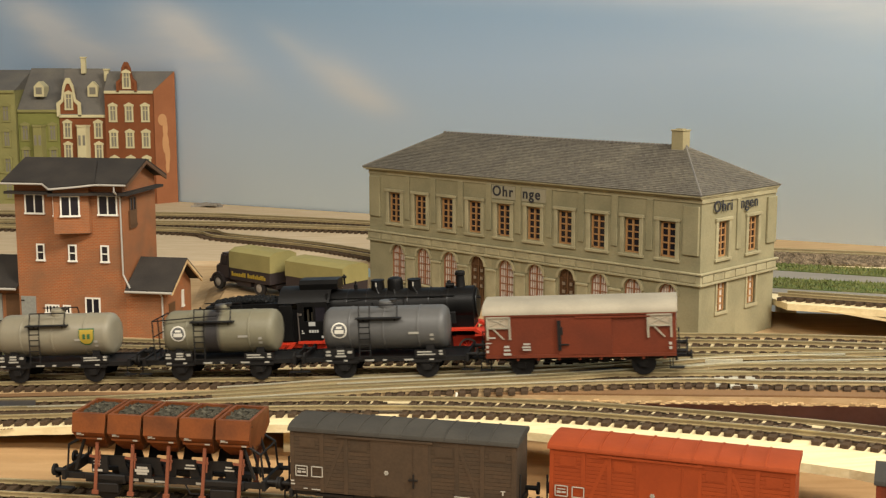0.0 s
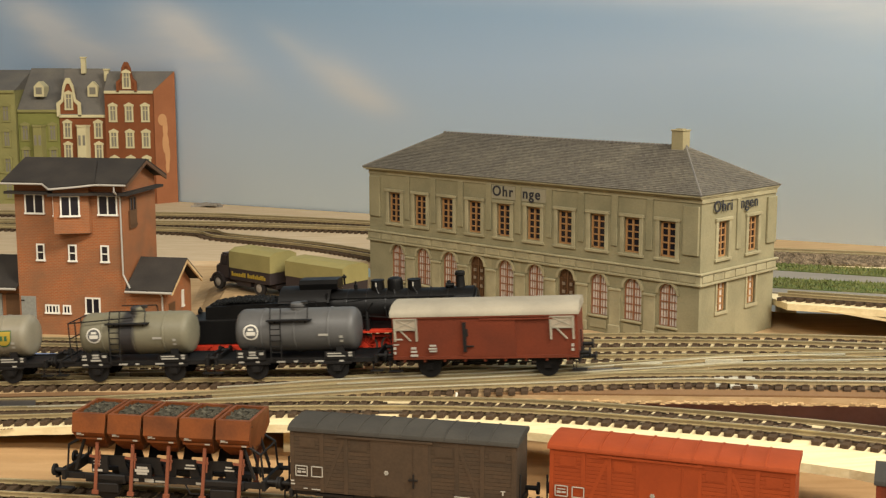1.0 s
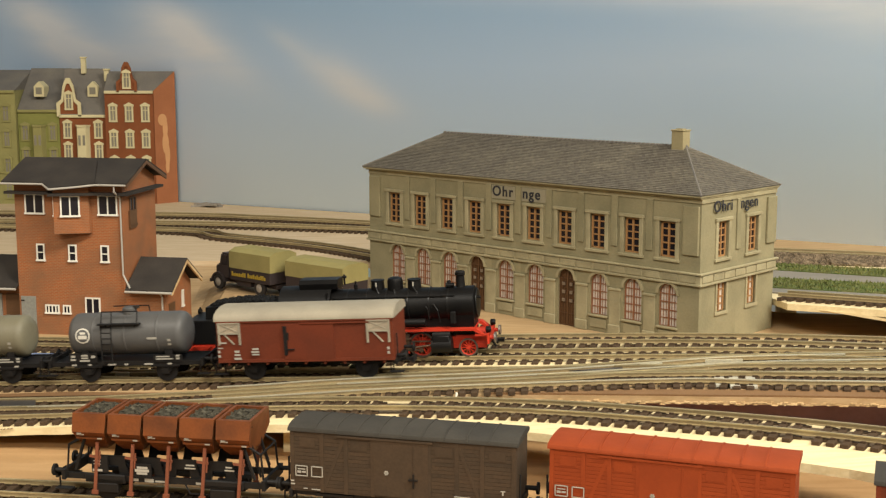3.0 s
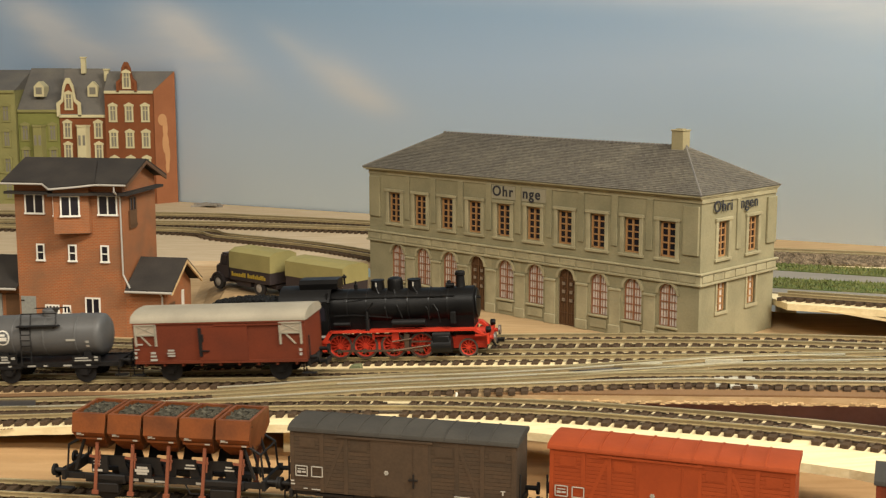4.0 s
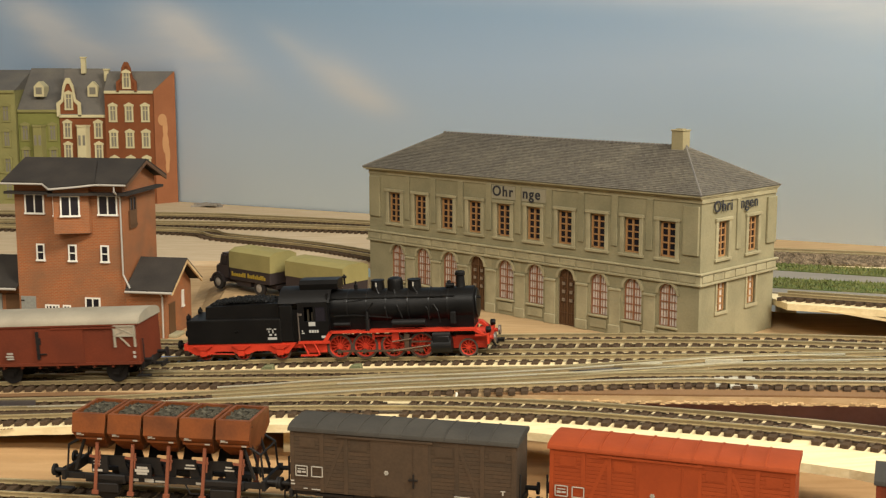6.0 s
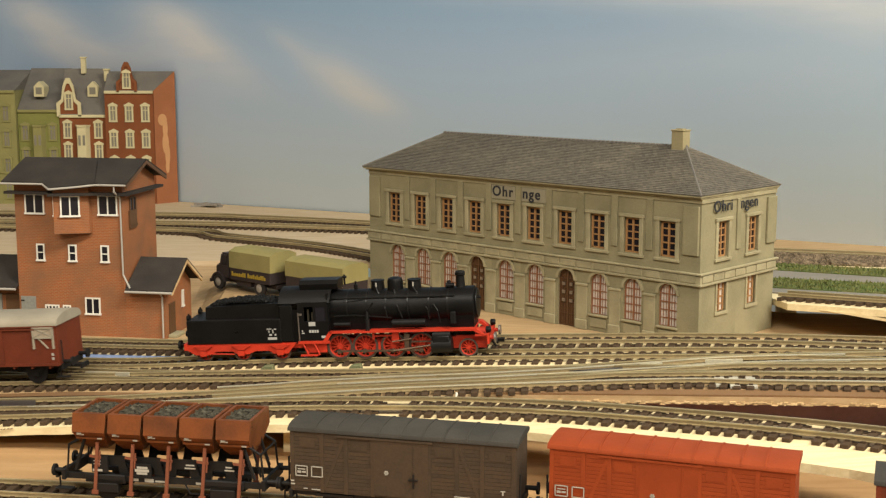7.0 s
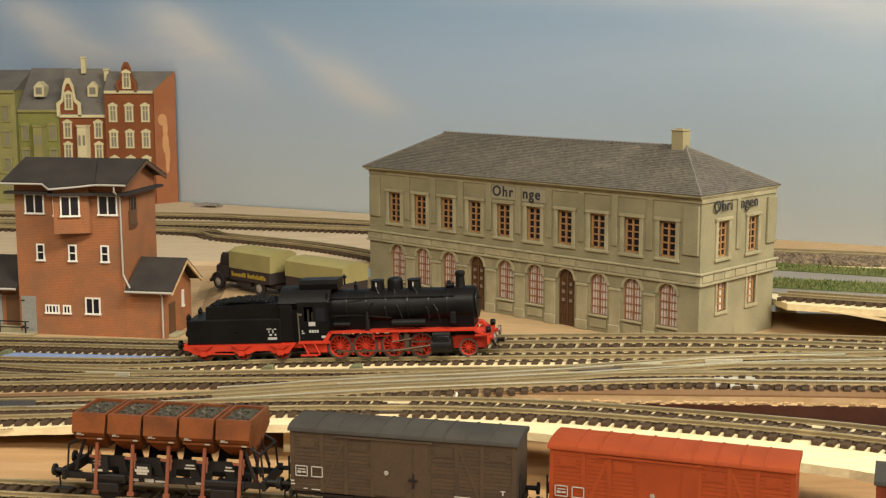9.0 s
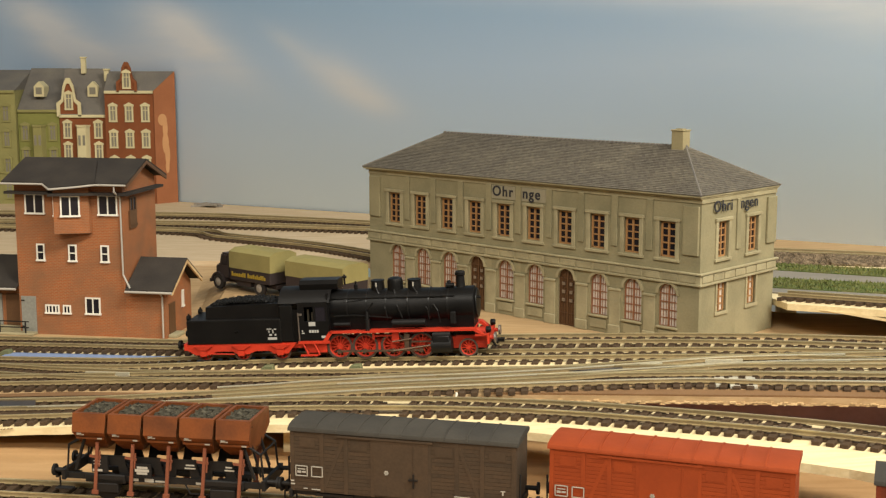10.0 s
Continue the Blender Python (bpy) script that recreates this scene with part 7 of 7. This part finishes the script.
        bm = bmesh.new()
        y = s * 0.0118
        box(bm, px(603) - 0.001, px(752) + 0.001, y - 0.0004, y + 0.0004, 0.0040, 0.0052)
        for x in (603.6, 649.5, 701, 752):
            rod(bm, (px(x), y - 0.0006, 0.0046), (px(x), y + 0.0006, 0.0046), 0.0013, 12)
        rod(bm, (px(701), y - s * -0.001, 0.0046), (px(774), y, 0.0075), 0.0006, 8)
        box(bm, px(735), px(774), y - 0.0006, y + 0.0006, 0.0092, 0.0100)
        prism(bm, [(px(722), 0.0042), (px(728), 0.0040), (px(732), 0.0140), (px(722), 0.0150)], y - 0.0006, y + 0.0006, "y")
        rod(bm, (px(701), y + s * 0.001, 0.0100), (px(735), y + s * 0.001, 0.0115), 0.0005, 8)
        part("side_rods", bm, M["rods"], v, "dull steel coupling rods")
        bm = bmesh.new()
        box(bm, px(700), px(712), s * 0.0105 - 0.0012, s * 0.0105 + 0.0012, 0.0088, 0.0156)
        box(bm, px(664), px(668), s * 0.0105 - 0.0008, s * 0.0105 + 0.0008, 0.0110, 0.0156)
        box(bm, px(668), px(708), s * 0.0105 - 0.0008, s * 0.0105 + 0.0008, 0.0128, 0.0136)
        for x in (626, 675, 727):
            box(bm, px(x) - 0.0007, px(x) + 0.0007, s * 0.0092 - 0.0008, s * 0.0092 + 0.0008, 0.002, 0.0092)
        part("valve_bracket", bm, RD, v)
    # cab
    c0, c1 = px(534), px(588)
    bm = bmesh.new()
    for s in (-1, 1):
        y0, y1 = (s * 0.0134, s * 0.0124) if s < 0 else (0.0124, 0.0134)
        box(bm, c0, c1, y0, y1, 0.0116, 0.0232)
        box(bm, c0, px(545), y0, y1, 0.0232, 0.0318)
        box(bm, px(562), px(566), y0, y1, 0.0232, 0.0318)
        box(bm, px(584), c1, y0, y1, 0.0232, 0.0318)
        box(bm, c0, c1, y0, y1, 0.0318, 0.0345)
    box(bm, c1 - 0.0008, c1, -0.0124, 0.0124, 0.0160, 0.0390)
    part("cab", bm, BK, v)
    boxes("cab_interior", M["brass_dull"], v, [(px(550), px(553), -0.0118, -0.0105, 0.0200, 0.0300), (px(556), px(559), -0.0105, -0.0095, 0.0200, 0.0280)], "dull interior fittings")
    for y in (-0.0131, 0.0128):
        boxes("cab_pane", M["glass_dark"], v, [(px(566), px(584), y, y + 0.0003, 0.0232, 0.0318)], "dark cab window")
    boxes("cab_floor", BK, v, [(c0, c1, -0.0124, 0.0124, 0.0116, 0.0126), (px(575), px(587), -0.0115, 0.0115, 0.0126, 0.0330)])
    bm = bmesh.new()
    R = 0.0150
    arc = [(R * math.sin(a), 0.0268 + 0.0002 + R * math.cos(a)) for a in [radians(-62 + 124 * k / 14) for k in range(15)]]
    inner = [(y * 0.95, z - 0.0006) for y, z in arc]
    prism(bm, arc + inner[::-1], px(500), px(592), "x")
    part("cab_roof", bm, M["loco_grey"], v, "dark grey curved cab roof", smooth=True)
    bm = bmesh.new()
    prism(bm, [(-0.0062, 0.0405), (0.0062, 0.0405), (0.0072, 0.0440), (0.0050, 0.0462), (-0.0050, 0.0462), (-0.0072, 0.0440)], px(535), px(604), "x")
    part("roof_vent", bm, BK, v)
    bm = bmesh.new()
    bars(bm, px(553), 0.0205, -0.0134, [(0, 0, 0.0040, 0.0024)])
    bars(bm, px(553), 0.0165, -0.0134, [(0, 0, 0.0012, 0.0016), (0.0016, 0, 0.0012, 0.0016), (0.0032, 0, 0.0010, 0.0016), (0.0046, 0, 0.0010, 0.0016)])
    bars(bm, px(536), 0.0160, -0.0134, [(0.0012, 0, 0.0016, 0.0006), (0.0012, 0.0012, 0.0008, 0.0008), (0.013, -0.0028, 0.0026, 0.0014)])
    part("number_plate", bm, M["plate_grey"], v, "small pale plates")
    bm = bmesh.new()
    rod(bm, (px(535), -0.0138, 0.0118), (px(535), -0.0138, 0.0285), 0.0004, 6)
    rod(bm, (px(539), -0.0138, 0.0270), (px(539), -0.0138, 0.0280), 0.0010, 8)
    part("cab_rail", bm, M["steel"], v)
    # tender
    a, b = px(333), px(514)
    bm = bmesh.new()
    box(bm, a, b - 0.004, -0.0134, 0.0134, 0.0105, 0.0252, bev=0.0005)
    tender = part("tender_body", bm, BK, v)
    bm = bmesh.new()
    prism(bm, [(px(366), 0.0252), (px(367), 0.0325), (px(508), 0.0340), (px(508), 0.0252)], -0.0104, 0.0104, "y")
    part("coal_bunker", bm, BK, tender)
    bm = bmesh.new()
    rng = random.Random(11)
    for _ in range(1400):
        x = rng.uniform(px(372), px(504))
        s = rng.uniform(0.0003, 0.0006)
        box(bm, -s, s, -s, s, -s, s, m=pose(x, rng.uniform(-0.0070, 0.0086), 0.0328 + 0.0022 * math.sin(math.pi * (x - px(372)) / (px(508) - px(372))) + rng.uniform(-0.0006, 0.0006), rng.uniform(0, 90), rng.uniform(0, 90), rng.uniform(0, 90)))
    tagged(part("coal", bm, M["coal"], tender, "heap of black coal"), kind="stuff")
    # black plates added in the gap before the cab, in place of its shade
    boxes("gangway_plates", BK, v, [(px(520), px(536), -0.0118, -0.0106, 0.0100, 0.0300), (px(520), px(536), 0.0106, 0.0118, 0.0100, 0.0300), (px(520), px(536), -0.0106, 0.0106, 0.0100, 0.0130)], "black plates that darken the door gap")
    boxes("tender_front", BK, tender, [(px(500), px(524), -0.0128, 0.0128, 0.0110, 0.0330)], bev=0.0006)
    bm = bmesh.new()
    for k in range(9):
        x = a + 0.004 + k * 0.0064
        for z in (0.0118, 0.0242):
            rod(bm, (x, -0.0137, z), (x, -0.0133, z), 0.0003, 6)
    rod(bm, (px(420), -0.0137, 0.0180), (px(426), -0.0137, 0.0186), 0.0005, 6)
    part("rivet", bm, BK, tender)
    bm = bmesh.new()
    bars(bm, px(478), 0.0128, -0.0134, [(0, 0, 0.0055, 0.0014), (0.001, 0.0024, 0.0016, 0.0010), (0.0006, 0.0042, 0.0006, 0.0014), (0.0030, 0.0040, 0.0006, 0.0020), (0.0042, 0.0025, 0.0010, 0.0010), (-0.0004, 0.0062, 0.0030, 0.0005), (0.0040, 0.0060, 0.0014, 0.0006)])
    part("tender_marking", bm, M["plate_grey"], tender, "small pale markings")
    bm = bmesh.new()
    for s in (-1, 1):
        y = s * 0.0122
        prism(bm, [(px(330), 0.0105), (px(330), 0.0072), (px(345), 0.0040), (px(372), 0.0040), (px(382), 0.0060), (px(412), 0.0060), (px(420), 0.0042), (px(442), 0.0042), (px(452), 0.0060), (px(478), 0.0060), (px(486), 0.0042), (px(512), 0.0042), (px(520), 0.0075), (px(528), 0.0105)], y - 0.0006, y + 0.0006, "y")
        for x in (360, 428, 498):
            box(bm, px(x) - 0.0018, px(x) + 0.0018, y + s * 0.0004, y + s * 0.0022, 0.0036, 0.0066)
            for k in range(4):
                box(bm, px(x) - 0.0058 + k * 0.0012, px(x) + 0.0058 - k * 0.0012, y + s * 0.0004, y + s * 0.0018, 0.0092 - k * 0.0007, 0.0098 - k * 0.0007)
        rod(bm, (px(372), y + s * 0.001, 0.0048), (px(415), y + s * 0.001, 0.0044), 0.0004, 6)
    box(bm, px(326), px(331), -0.0136, 0.0136, 0.0072, 0.0112)
    box(bm, px(500), px(545), -0.0105, 0.0105, 0.0070, 0.0100)
    part("tender_frame", bm, RD, v, "bright red tender frame")
    for x in (360, 428, 498):
        driver(v, px(x), 0.0052, 10)
    for y in (-0.0098, 0.0098):
        bm = bmesh.new()
        rod(bm, (px(328), y, 0.0100), (px(318), y, 0.0100), 0.0012, 10)
        rod(bm, (px(318), y, 0.0100), (px(314), y, 0.0100), 0.0028, 16)
        part("tender_buffer", bm, BK, v)
        bm = bmesh.new()
        rod(bm, (px(332), y, 0.0262), (px(337), y, 0.0262), 0.0018, 12)
        rod(bm, (px(335), y, 0.0252), (px(335), y, 0.0288), 0.0005, 6)
        part("lamp", bm, BK, v, "black rear lamp")
    bm = bmesh.new()
    rod(bm, (px(331), -0.006, 0.0160), (px(324), -0.006, 0.0160), 0.0018, 10)
    box(bm, px(312), px(332), -0.0018, 0.0018, 0.0062, 0.0078)
    part("tender_fittings", bm, BK, v)
    return v


M["loco_grey"] = paint("loco_grey", (0.0085, 0.008, 0.0078), 0.5, 0, 0.2, 80, 900, 0.08, spec=0.18)
M["boiler_band"] = paint("boiler_band", (0.009, 0.0088, 0.0086), 0.35, 0, 0.2, spec=0.3)
M["rods"] = paint("rods", (0.16, 0.11, 0.08), 0.45, 0.8, 0.2)
M["brass_dull"] = paint("brass_dull", (0.045, 0.038, 0.026), 0.5, 0.2, 0.2)
M["plate_grey"] = paint("plate_grey", (0.42, 0.41, 0.38), 0.5, 0, 0.05, bump=0)


# ---------- five-bin tipping wagon ----------
def hopper(m):
    v = thing("hopper_wagon", m, "rust red five-bin tipping wagon loaded with ore", "goods wagon", "model goods wagons")
    RU, BK = M["hopper_rust"], M["under_black"]
    pitch = 0.0168
    rng = random.Random(4)
    bm = bmesh.new()
    # bin: outline across the wagon, wide at the brim and rolled in below
    zb = 0.0214
    prof = [(-0.0045, zb), (-0.0088, zb + 0.0034), (-0.0148, zb + 0.0100), (-0.0128, zb + 0.0182), (0.0128, zb + 0.0182), (0.0148, zb + 0.0100), (0.0088, zb + 0.0034), (0.0045, zb)]
    w = 0.0079
    t = 0.0014
    ring = lambda x, sc, dz=0.0: [bm.verts.new((x * (1.0 if z > zb + 0.012 else 0.97 if z > zb + 0.008 else 0.78 if z > zb + 0.003 else 0.58), y * sc, z + dz)) for y, z in prof]
    A, B = ring(-w, 1.0), ring(w, 1.0)
    n = len(prof)
    for i in range(n):
        j = (i + 1) % n
        if i == 3:
            continue
        bm.faces.new((A[i], B[i], B[j], A[j]))
    bm.faces.new(A)
    bm.faces.new(B[::-1])
    # brim: a rim all round with a hollow
    r0 = [A[3], B[3], B[4], A[4]]
    r1 = [bm.verts.new((sx * (w - t), sy * 0.0128 * 0.84, zb + 0.0182)) for sx, sy in ((-1, -1), (1, -1), (1, 1), (-1, 1))]
    r2 = [bm.verts.new((sx * (w - t), sy * 0.0128 * 0.84, zb + 0.0136)) for sx, sy in ((-1, -1), (1, -1), (1, 1), (-1, 1))]
    for i in range(4):
        j = (i + 1) % 4
        bm.faces.new((r0[i], r0[j], r1[j], r1[i]))
        bm.faces.new((r1[i], r1[j], r2[j], r2[i]))
    bm.faces.new(r2)
    bmesh.ops.recalc_face_normals(bm, faces=bm.faces)
    binm = mesh_of(bm, "bin", RU)
    bm = bmesh.new()
    for s in (-1, 1):
        box(bm, -w * 0.84, w * 0.84, s * 0.0124 - 0.0006, s * 0.0124 + 0.0006, zb + 0.0064, zb + 0.0073)
    ribm = mesh_of(bm, "bin_rib", RU)
    bm = bmesh.new()
    for _ in range(150):
        s = rng.uniform(0.0005, 0.0012)
        x, y = rng.uniform(-w + t, w - t), rng.uniform(-0.0102, 0.0102)
        box(bm, -s, s, -s, s, -s, s, m=pose(x * 0.93, y, zb + 0.0153 + 0.0018 * (1 - (x / w) ** 2) * (1 - (y / 0.0116) ** 2) + rng.uniform(0, 0.0006), rng.uniform(0, 90), rng.uniform(0, 90), rng.uniform(0, 90)))
    box(bm, -w + t, w - t, -0.0105, 0.0105, zb + 0.0137, zb + 0.0157)
    orem = mesh_of(bm, "ore", M["ore"])
    bm = bmesh.new()
    box(bm, -0.0007, 0.0007, -0.0005, 0.0005, 0.0035, zb + 0.0050)
    box(bm, -0.0034, 0.0020, -0.0004, 0.0004, zb - 0.0022, zb - 0.0012)
    box(bm, -0.0014, 0.0014, -0.0008, 0.0006, 0.0025, 0.0042)
    box(bm, 0.0010, 0.0016, -0.0004, 0.0004, zb - 0.0060, zb + 0.0010)
    post = mesh_of(bm, "tipping_post", M["post_rust"])
    bm = bmesh.new()
    bars(bm, 0.0036, zb + 0.0066, -0.0130, [(0, 0, 0.0022, 0.0006)])
    bars(bm, -0.0058, zb + 0.0084, -0.0137, [(0, 0, 0.0034, 0.0005)])
    bars(bm, -0.0054, zb + 0.0092, -0.0144, [(0, 0, 0.0020, 0.0004)])
    mark = mesh_of(bm, "marking", M["white_mark"])
    for k in range(5):
        x = (k - 2) * pitch
        b = new("bin", binm)
        b.parent, b.matrix_basis = v, pose(x, 0, 0)
        for nm, me in (("bin_rib", ribm), ("ore", orem), ("marking", mark)):
            o = new(nm, me)
            o.parent = b
            if nm == "ore":
                tagged(o, "dark grey ore load", kind="stuff")
        for y in (-0.0124, 0.0124):
            p = new("tipping_post", post)
            p.parent, p.matrix_basis = v, pose(x + 0.0010, y, 0, 0, 5, 0)
    L = 0.0940
    # under the bins: frame, cross stands and end stands
    boxes("underframe", BK, v, [(-L / 2, L / 2, -0.0110, -0.0095, 0.0085, 0.0112), (-L / 2, L / 2, 0.0095, 0.0110, 0.0085, 0.0112), (-L / 2 - 0.0006, -L / 2 + 0.001, -0.0135, 0.0135, 0.0085, 0.0130), (L / 2 - 0.001, L / 2 + 0.0006, -0.0135, 0.0135, 0.0085, 0.0130), (-L * 0.40, L * 0.40, -0.002, 0.002, 0.0100, 0.0118)])
    bm = bmesh.new()
    for s in (-1, 1):
        prism(bm, [(-0.0090, 0.0085), (-0.0068, 0.0150), (-0.0060, 0.0195), (0.0060, 0.0195), (0.0068, 0.0150), (0.0090, 0.0085), (0.0040, 0.0085), (0.0030, 0.0150), (-0.0030, 0.0150), (-0.0040, 0.0085)], s * 0.0090 - 0.0005, s * 0.0090 + 0.0005, "y")
    stand = part("bin_stand", bm, BK, v, at=pose(-1.5 * pitch, 0, 0))
    for k in (-0.5, 0.5, 1.5):
        again(stand, pose(k * pitch, 0, 0))
    for s in (-1, 1):
        bm = bmesh.new()
        x = s * (L / 2 - 0.004)
        for y in (-0.0105, 0.0105):
            rod(bm, (x + s * 0.0030, y, 0.0125), (x + s * 0.0020, y, 0.0240), 0.0005, 6)
            rod(bm, (x + s * 0.0020, y, 0.0240), (x - s * 0.0085, y, 0.0300), 0.0006, 6)
            rod(bm, (x - s * 0.0010, y, 0.0125), (x - s * 0.0060, y, 0.0280), 0.0008, 6)
            rod(bm, (x + s * 0.0005, y * 0.6, 0.0125), (x - s * 0.0040, y * 0.6, 0.0290), 0.0006, 6)
        rod(bm, (x + s * 0.0020, -0.0105, 0.0240), (x + s * 0.0020, 0.0105, 0.0240), 0.0005, 6)
        part("end_stand", bm, BK, v)
        buffers(v, s * L / 2, sgn=s)
        hook(v, s * (L / 2 - 0.002), s)
        boxes("step", BK, v, [(s * L / 2 - 0.004, s * L / 2 + 0.004, -0.0140, -0.0105, 0.0040, 0.0046), (s * L / 2 - 0.003, s * L / 2 - 0.0024, -0.0112, -0.0106, 0.0046, 0.0090)])
    for x in (-0.0275, 0.0275):
        axle_guard(v, x)
        boxes("spring_box", BK, v, [(x - 0.0095, x + 0.0095, -0.0122, -0.0108, 0.0075, 0.0115), (x - 0.0060, x + 0.0060, -0.0122, -0.0112, 0.0030, 0.0075)], bev=0.0004)
        wheelset(v, x)
    bm = bmesh.new()
    rod(bm, (0.010, -0.0108, 0.0085), (0.012, -0.0108, 0.0045), 0.0004, 6)
    rod(bm, (0.012, -0.0108, 0.0045), (0.022, -0.0108, 0.0045), 0.0004, 6)
    rod(bm, (0.022, -0.0108, 0.0045), (0.024, -0.0108, 0.0085), 0.0004, 6)
    rod(bm, (-0.018, -0.004, 0.0130), (0.018, -0.004, 0.0130), 0.0030, 12)
    part("brake_gear", bm, BK, v)
    boxes("data_board", BK, v, [(-0.0135, -0.0055, -0.0124, -0.0112, 0.0110, 0.0172), (-0.0335, -0.0260, -0.0124, -0.0112, 0.0125, 0.0200)])
    bm = bmesh.new()
    bars(bm, -0.0130, 0.0112, -0.0124, [(0.0008, 0.0014, 0.0050, 0.0010), (0.0000, 0.0026, 0.0066, 0.0012), (0.0010, 0.0040, 0.0050, 0.0010)])
    bars(bm, -0.0330, 0.0130, -0.0124, [(0, 0, 0.0045, 0.0010), (0.0005, 0.0032, 0.0034, 0.0003), (0.0020, 0.0024, 0.0003, 0.0036), (0.0005, 0.0046, 0.0034, 0.0003)])
    bars(bm, -0.015, 0.0090, -0.0112, [(0, 0, 0.0030, 0.0012), (0.006, -0.0002, 0.0042, 0.0016), (0.0110, 0.0, 0.0045, 0.0008), (0.030, 0, 0.0050, 0.0010), (0.0362, 0, 0.0012, 0.0010)])
    bars(bm, 0.010, 0.0160, -0.0112, [(0, 0, 0.0050, 0.0006), (0.0005, 0.0014, 0.004, 0.0006), (0.0185, 0, 0.0045, 0.0006), (0.019, 0.0014, 0.003, 0.0006)])
    part("marking", bm, M["white_mark"], v, "small white markings")
    return v


M["post_rust"] = paint("post_rust", (0.19, 0.062, 0.032), 0.6, 0, 0.15)


def on_line(line, d, z=0.0):
    """Pose on a line: on the chord between two points a wheelbase apart."""
    (x0, y0), (x1, y1) = line.xy(d - 0.03), line.xy(d + 0.03)
    return GRADE @ pose((x0 + x1) / 2, (y0 + y1) / 2, z, 0, 0, math.degrees(math.atan2(y1 - y0, x1 - x0)))


# standing vehicles
engine(on_line(L2, 0.2745))
hopper(pose(-0.1224, 0.5622, -0.0245, 0, 0, -10.0))
covered_wagon("covered_wagon", pose(-0.0149, 0.5393, -0.0245, 0, 0, -14.0), "wagon_brown", "roof_dark", "dark brown boarded covered wagon with ribbed grey roof", L=0.0998, half=0.0126, z0=0.0100, ze=0.0374, rise=0.0027, style="ribbed", wheels=(-0.030, 0.030))
covered_wagon("covered_wagon", pose(0.0948, 0.5093, -0.0245, 0, 0, -19.3), "wagon_orange", "wagon_orange", "orange red boarded covered wagon with ribbed roof", L=0.0985, half=0.0126, z0=0.0100, ze=0.0374, rise=0.0027, style="ribbed", wheels=(-0.030, 0.030))
covered_wagon("covered_wagon", pose(0.2150, 0.4640, -0.0245, 0, 0, -20.0), "wagon_red", "roof_dark", "dark red covered wagon with dark grey roof", L=0.0985, half=0.0126, z0=0.0100, ze=0.0370, rise=0.0027, style="ribbed", wheels=(-0.030, 0.030))

# the goods train
RUN = [(0.0, 0.6063), (0.5, 0.5820), (1.0, 0.5577), (1.5, 0.5316), (2.0, 0.5059), (2.5, 0.4803), (4.0, 0.4056), (4.5, 0.3831), (5.0, 0.3579), (5.5, 0.3346), (7.0, 0.2617), (7.5, 0.2351), (8.5, 0.1840), (10.0, 0.1060)]
START = RUN[0][1]
TRAIN = [(0.0, *covered_wagon("covered_wagon", on_line(L3, START), "wagon_red", "roof_cream", "oxide red covered wagon with pale cream roof")),
         (-0.1070, *tank_wagon("tank_wagon", on_line(L3, START - 0.1070), "tank_grey", "dark grey tank wagon with round white sign")),
         (-0.2022, *tank_wagon("tank_wagon", on_line(L3, START - 0.2022), "tank_stained", "oil-stained olive grey tank wagon with round sign", tl=0.0664, platform=-1)),
         (-0.3018, *tank_wagon("tank_wagon", on_line(L3, START - 0.3018), "tank_cream", "pale cream tank wagon with yellow shield sign", logo="shield"))]


def motions():
    ts = np.array([r[0] for r in RUN])
    ss = np.array([r[1] for r in RUN])
    steps = [k / 10 for k in range(101)]
    # an even run through the noted places
    fit = np.polynomial.Polynomial.fit(ts, ss, 4)
    for offset, body, sets in TRAIN:
        walk(body, [(t, on_line(L3, float(fit(t)) + offset)) for t in steps])
        for w in sets:
            x, r = w.location.x, w.location.z
            walk(w, [(t, pose(x, 0, r) @ Matrix.Rotation((float(fit(t)) - float(fit(0))) / r, 4, "Y")) for t in steps])


motions()
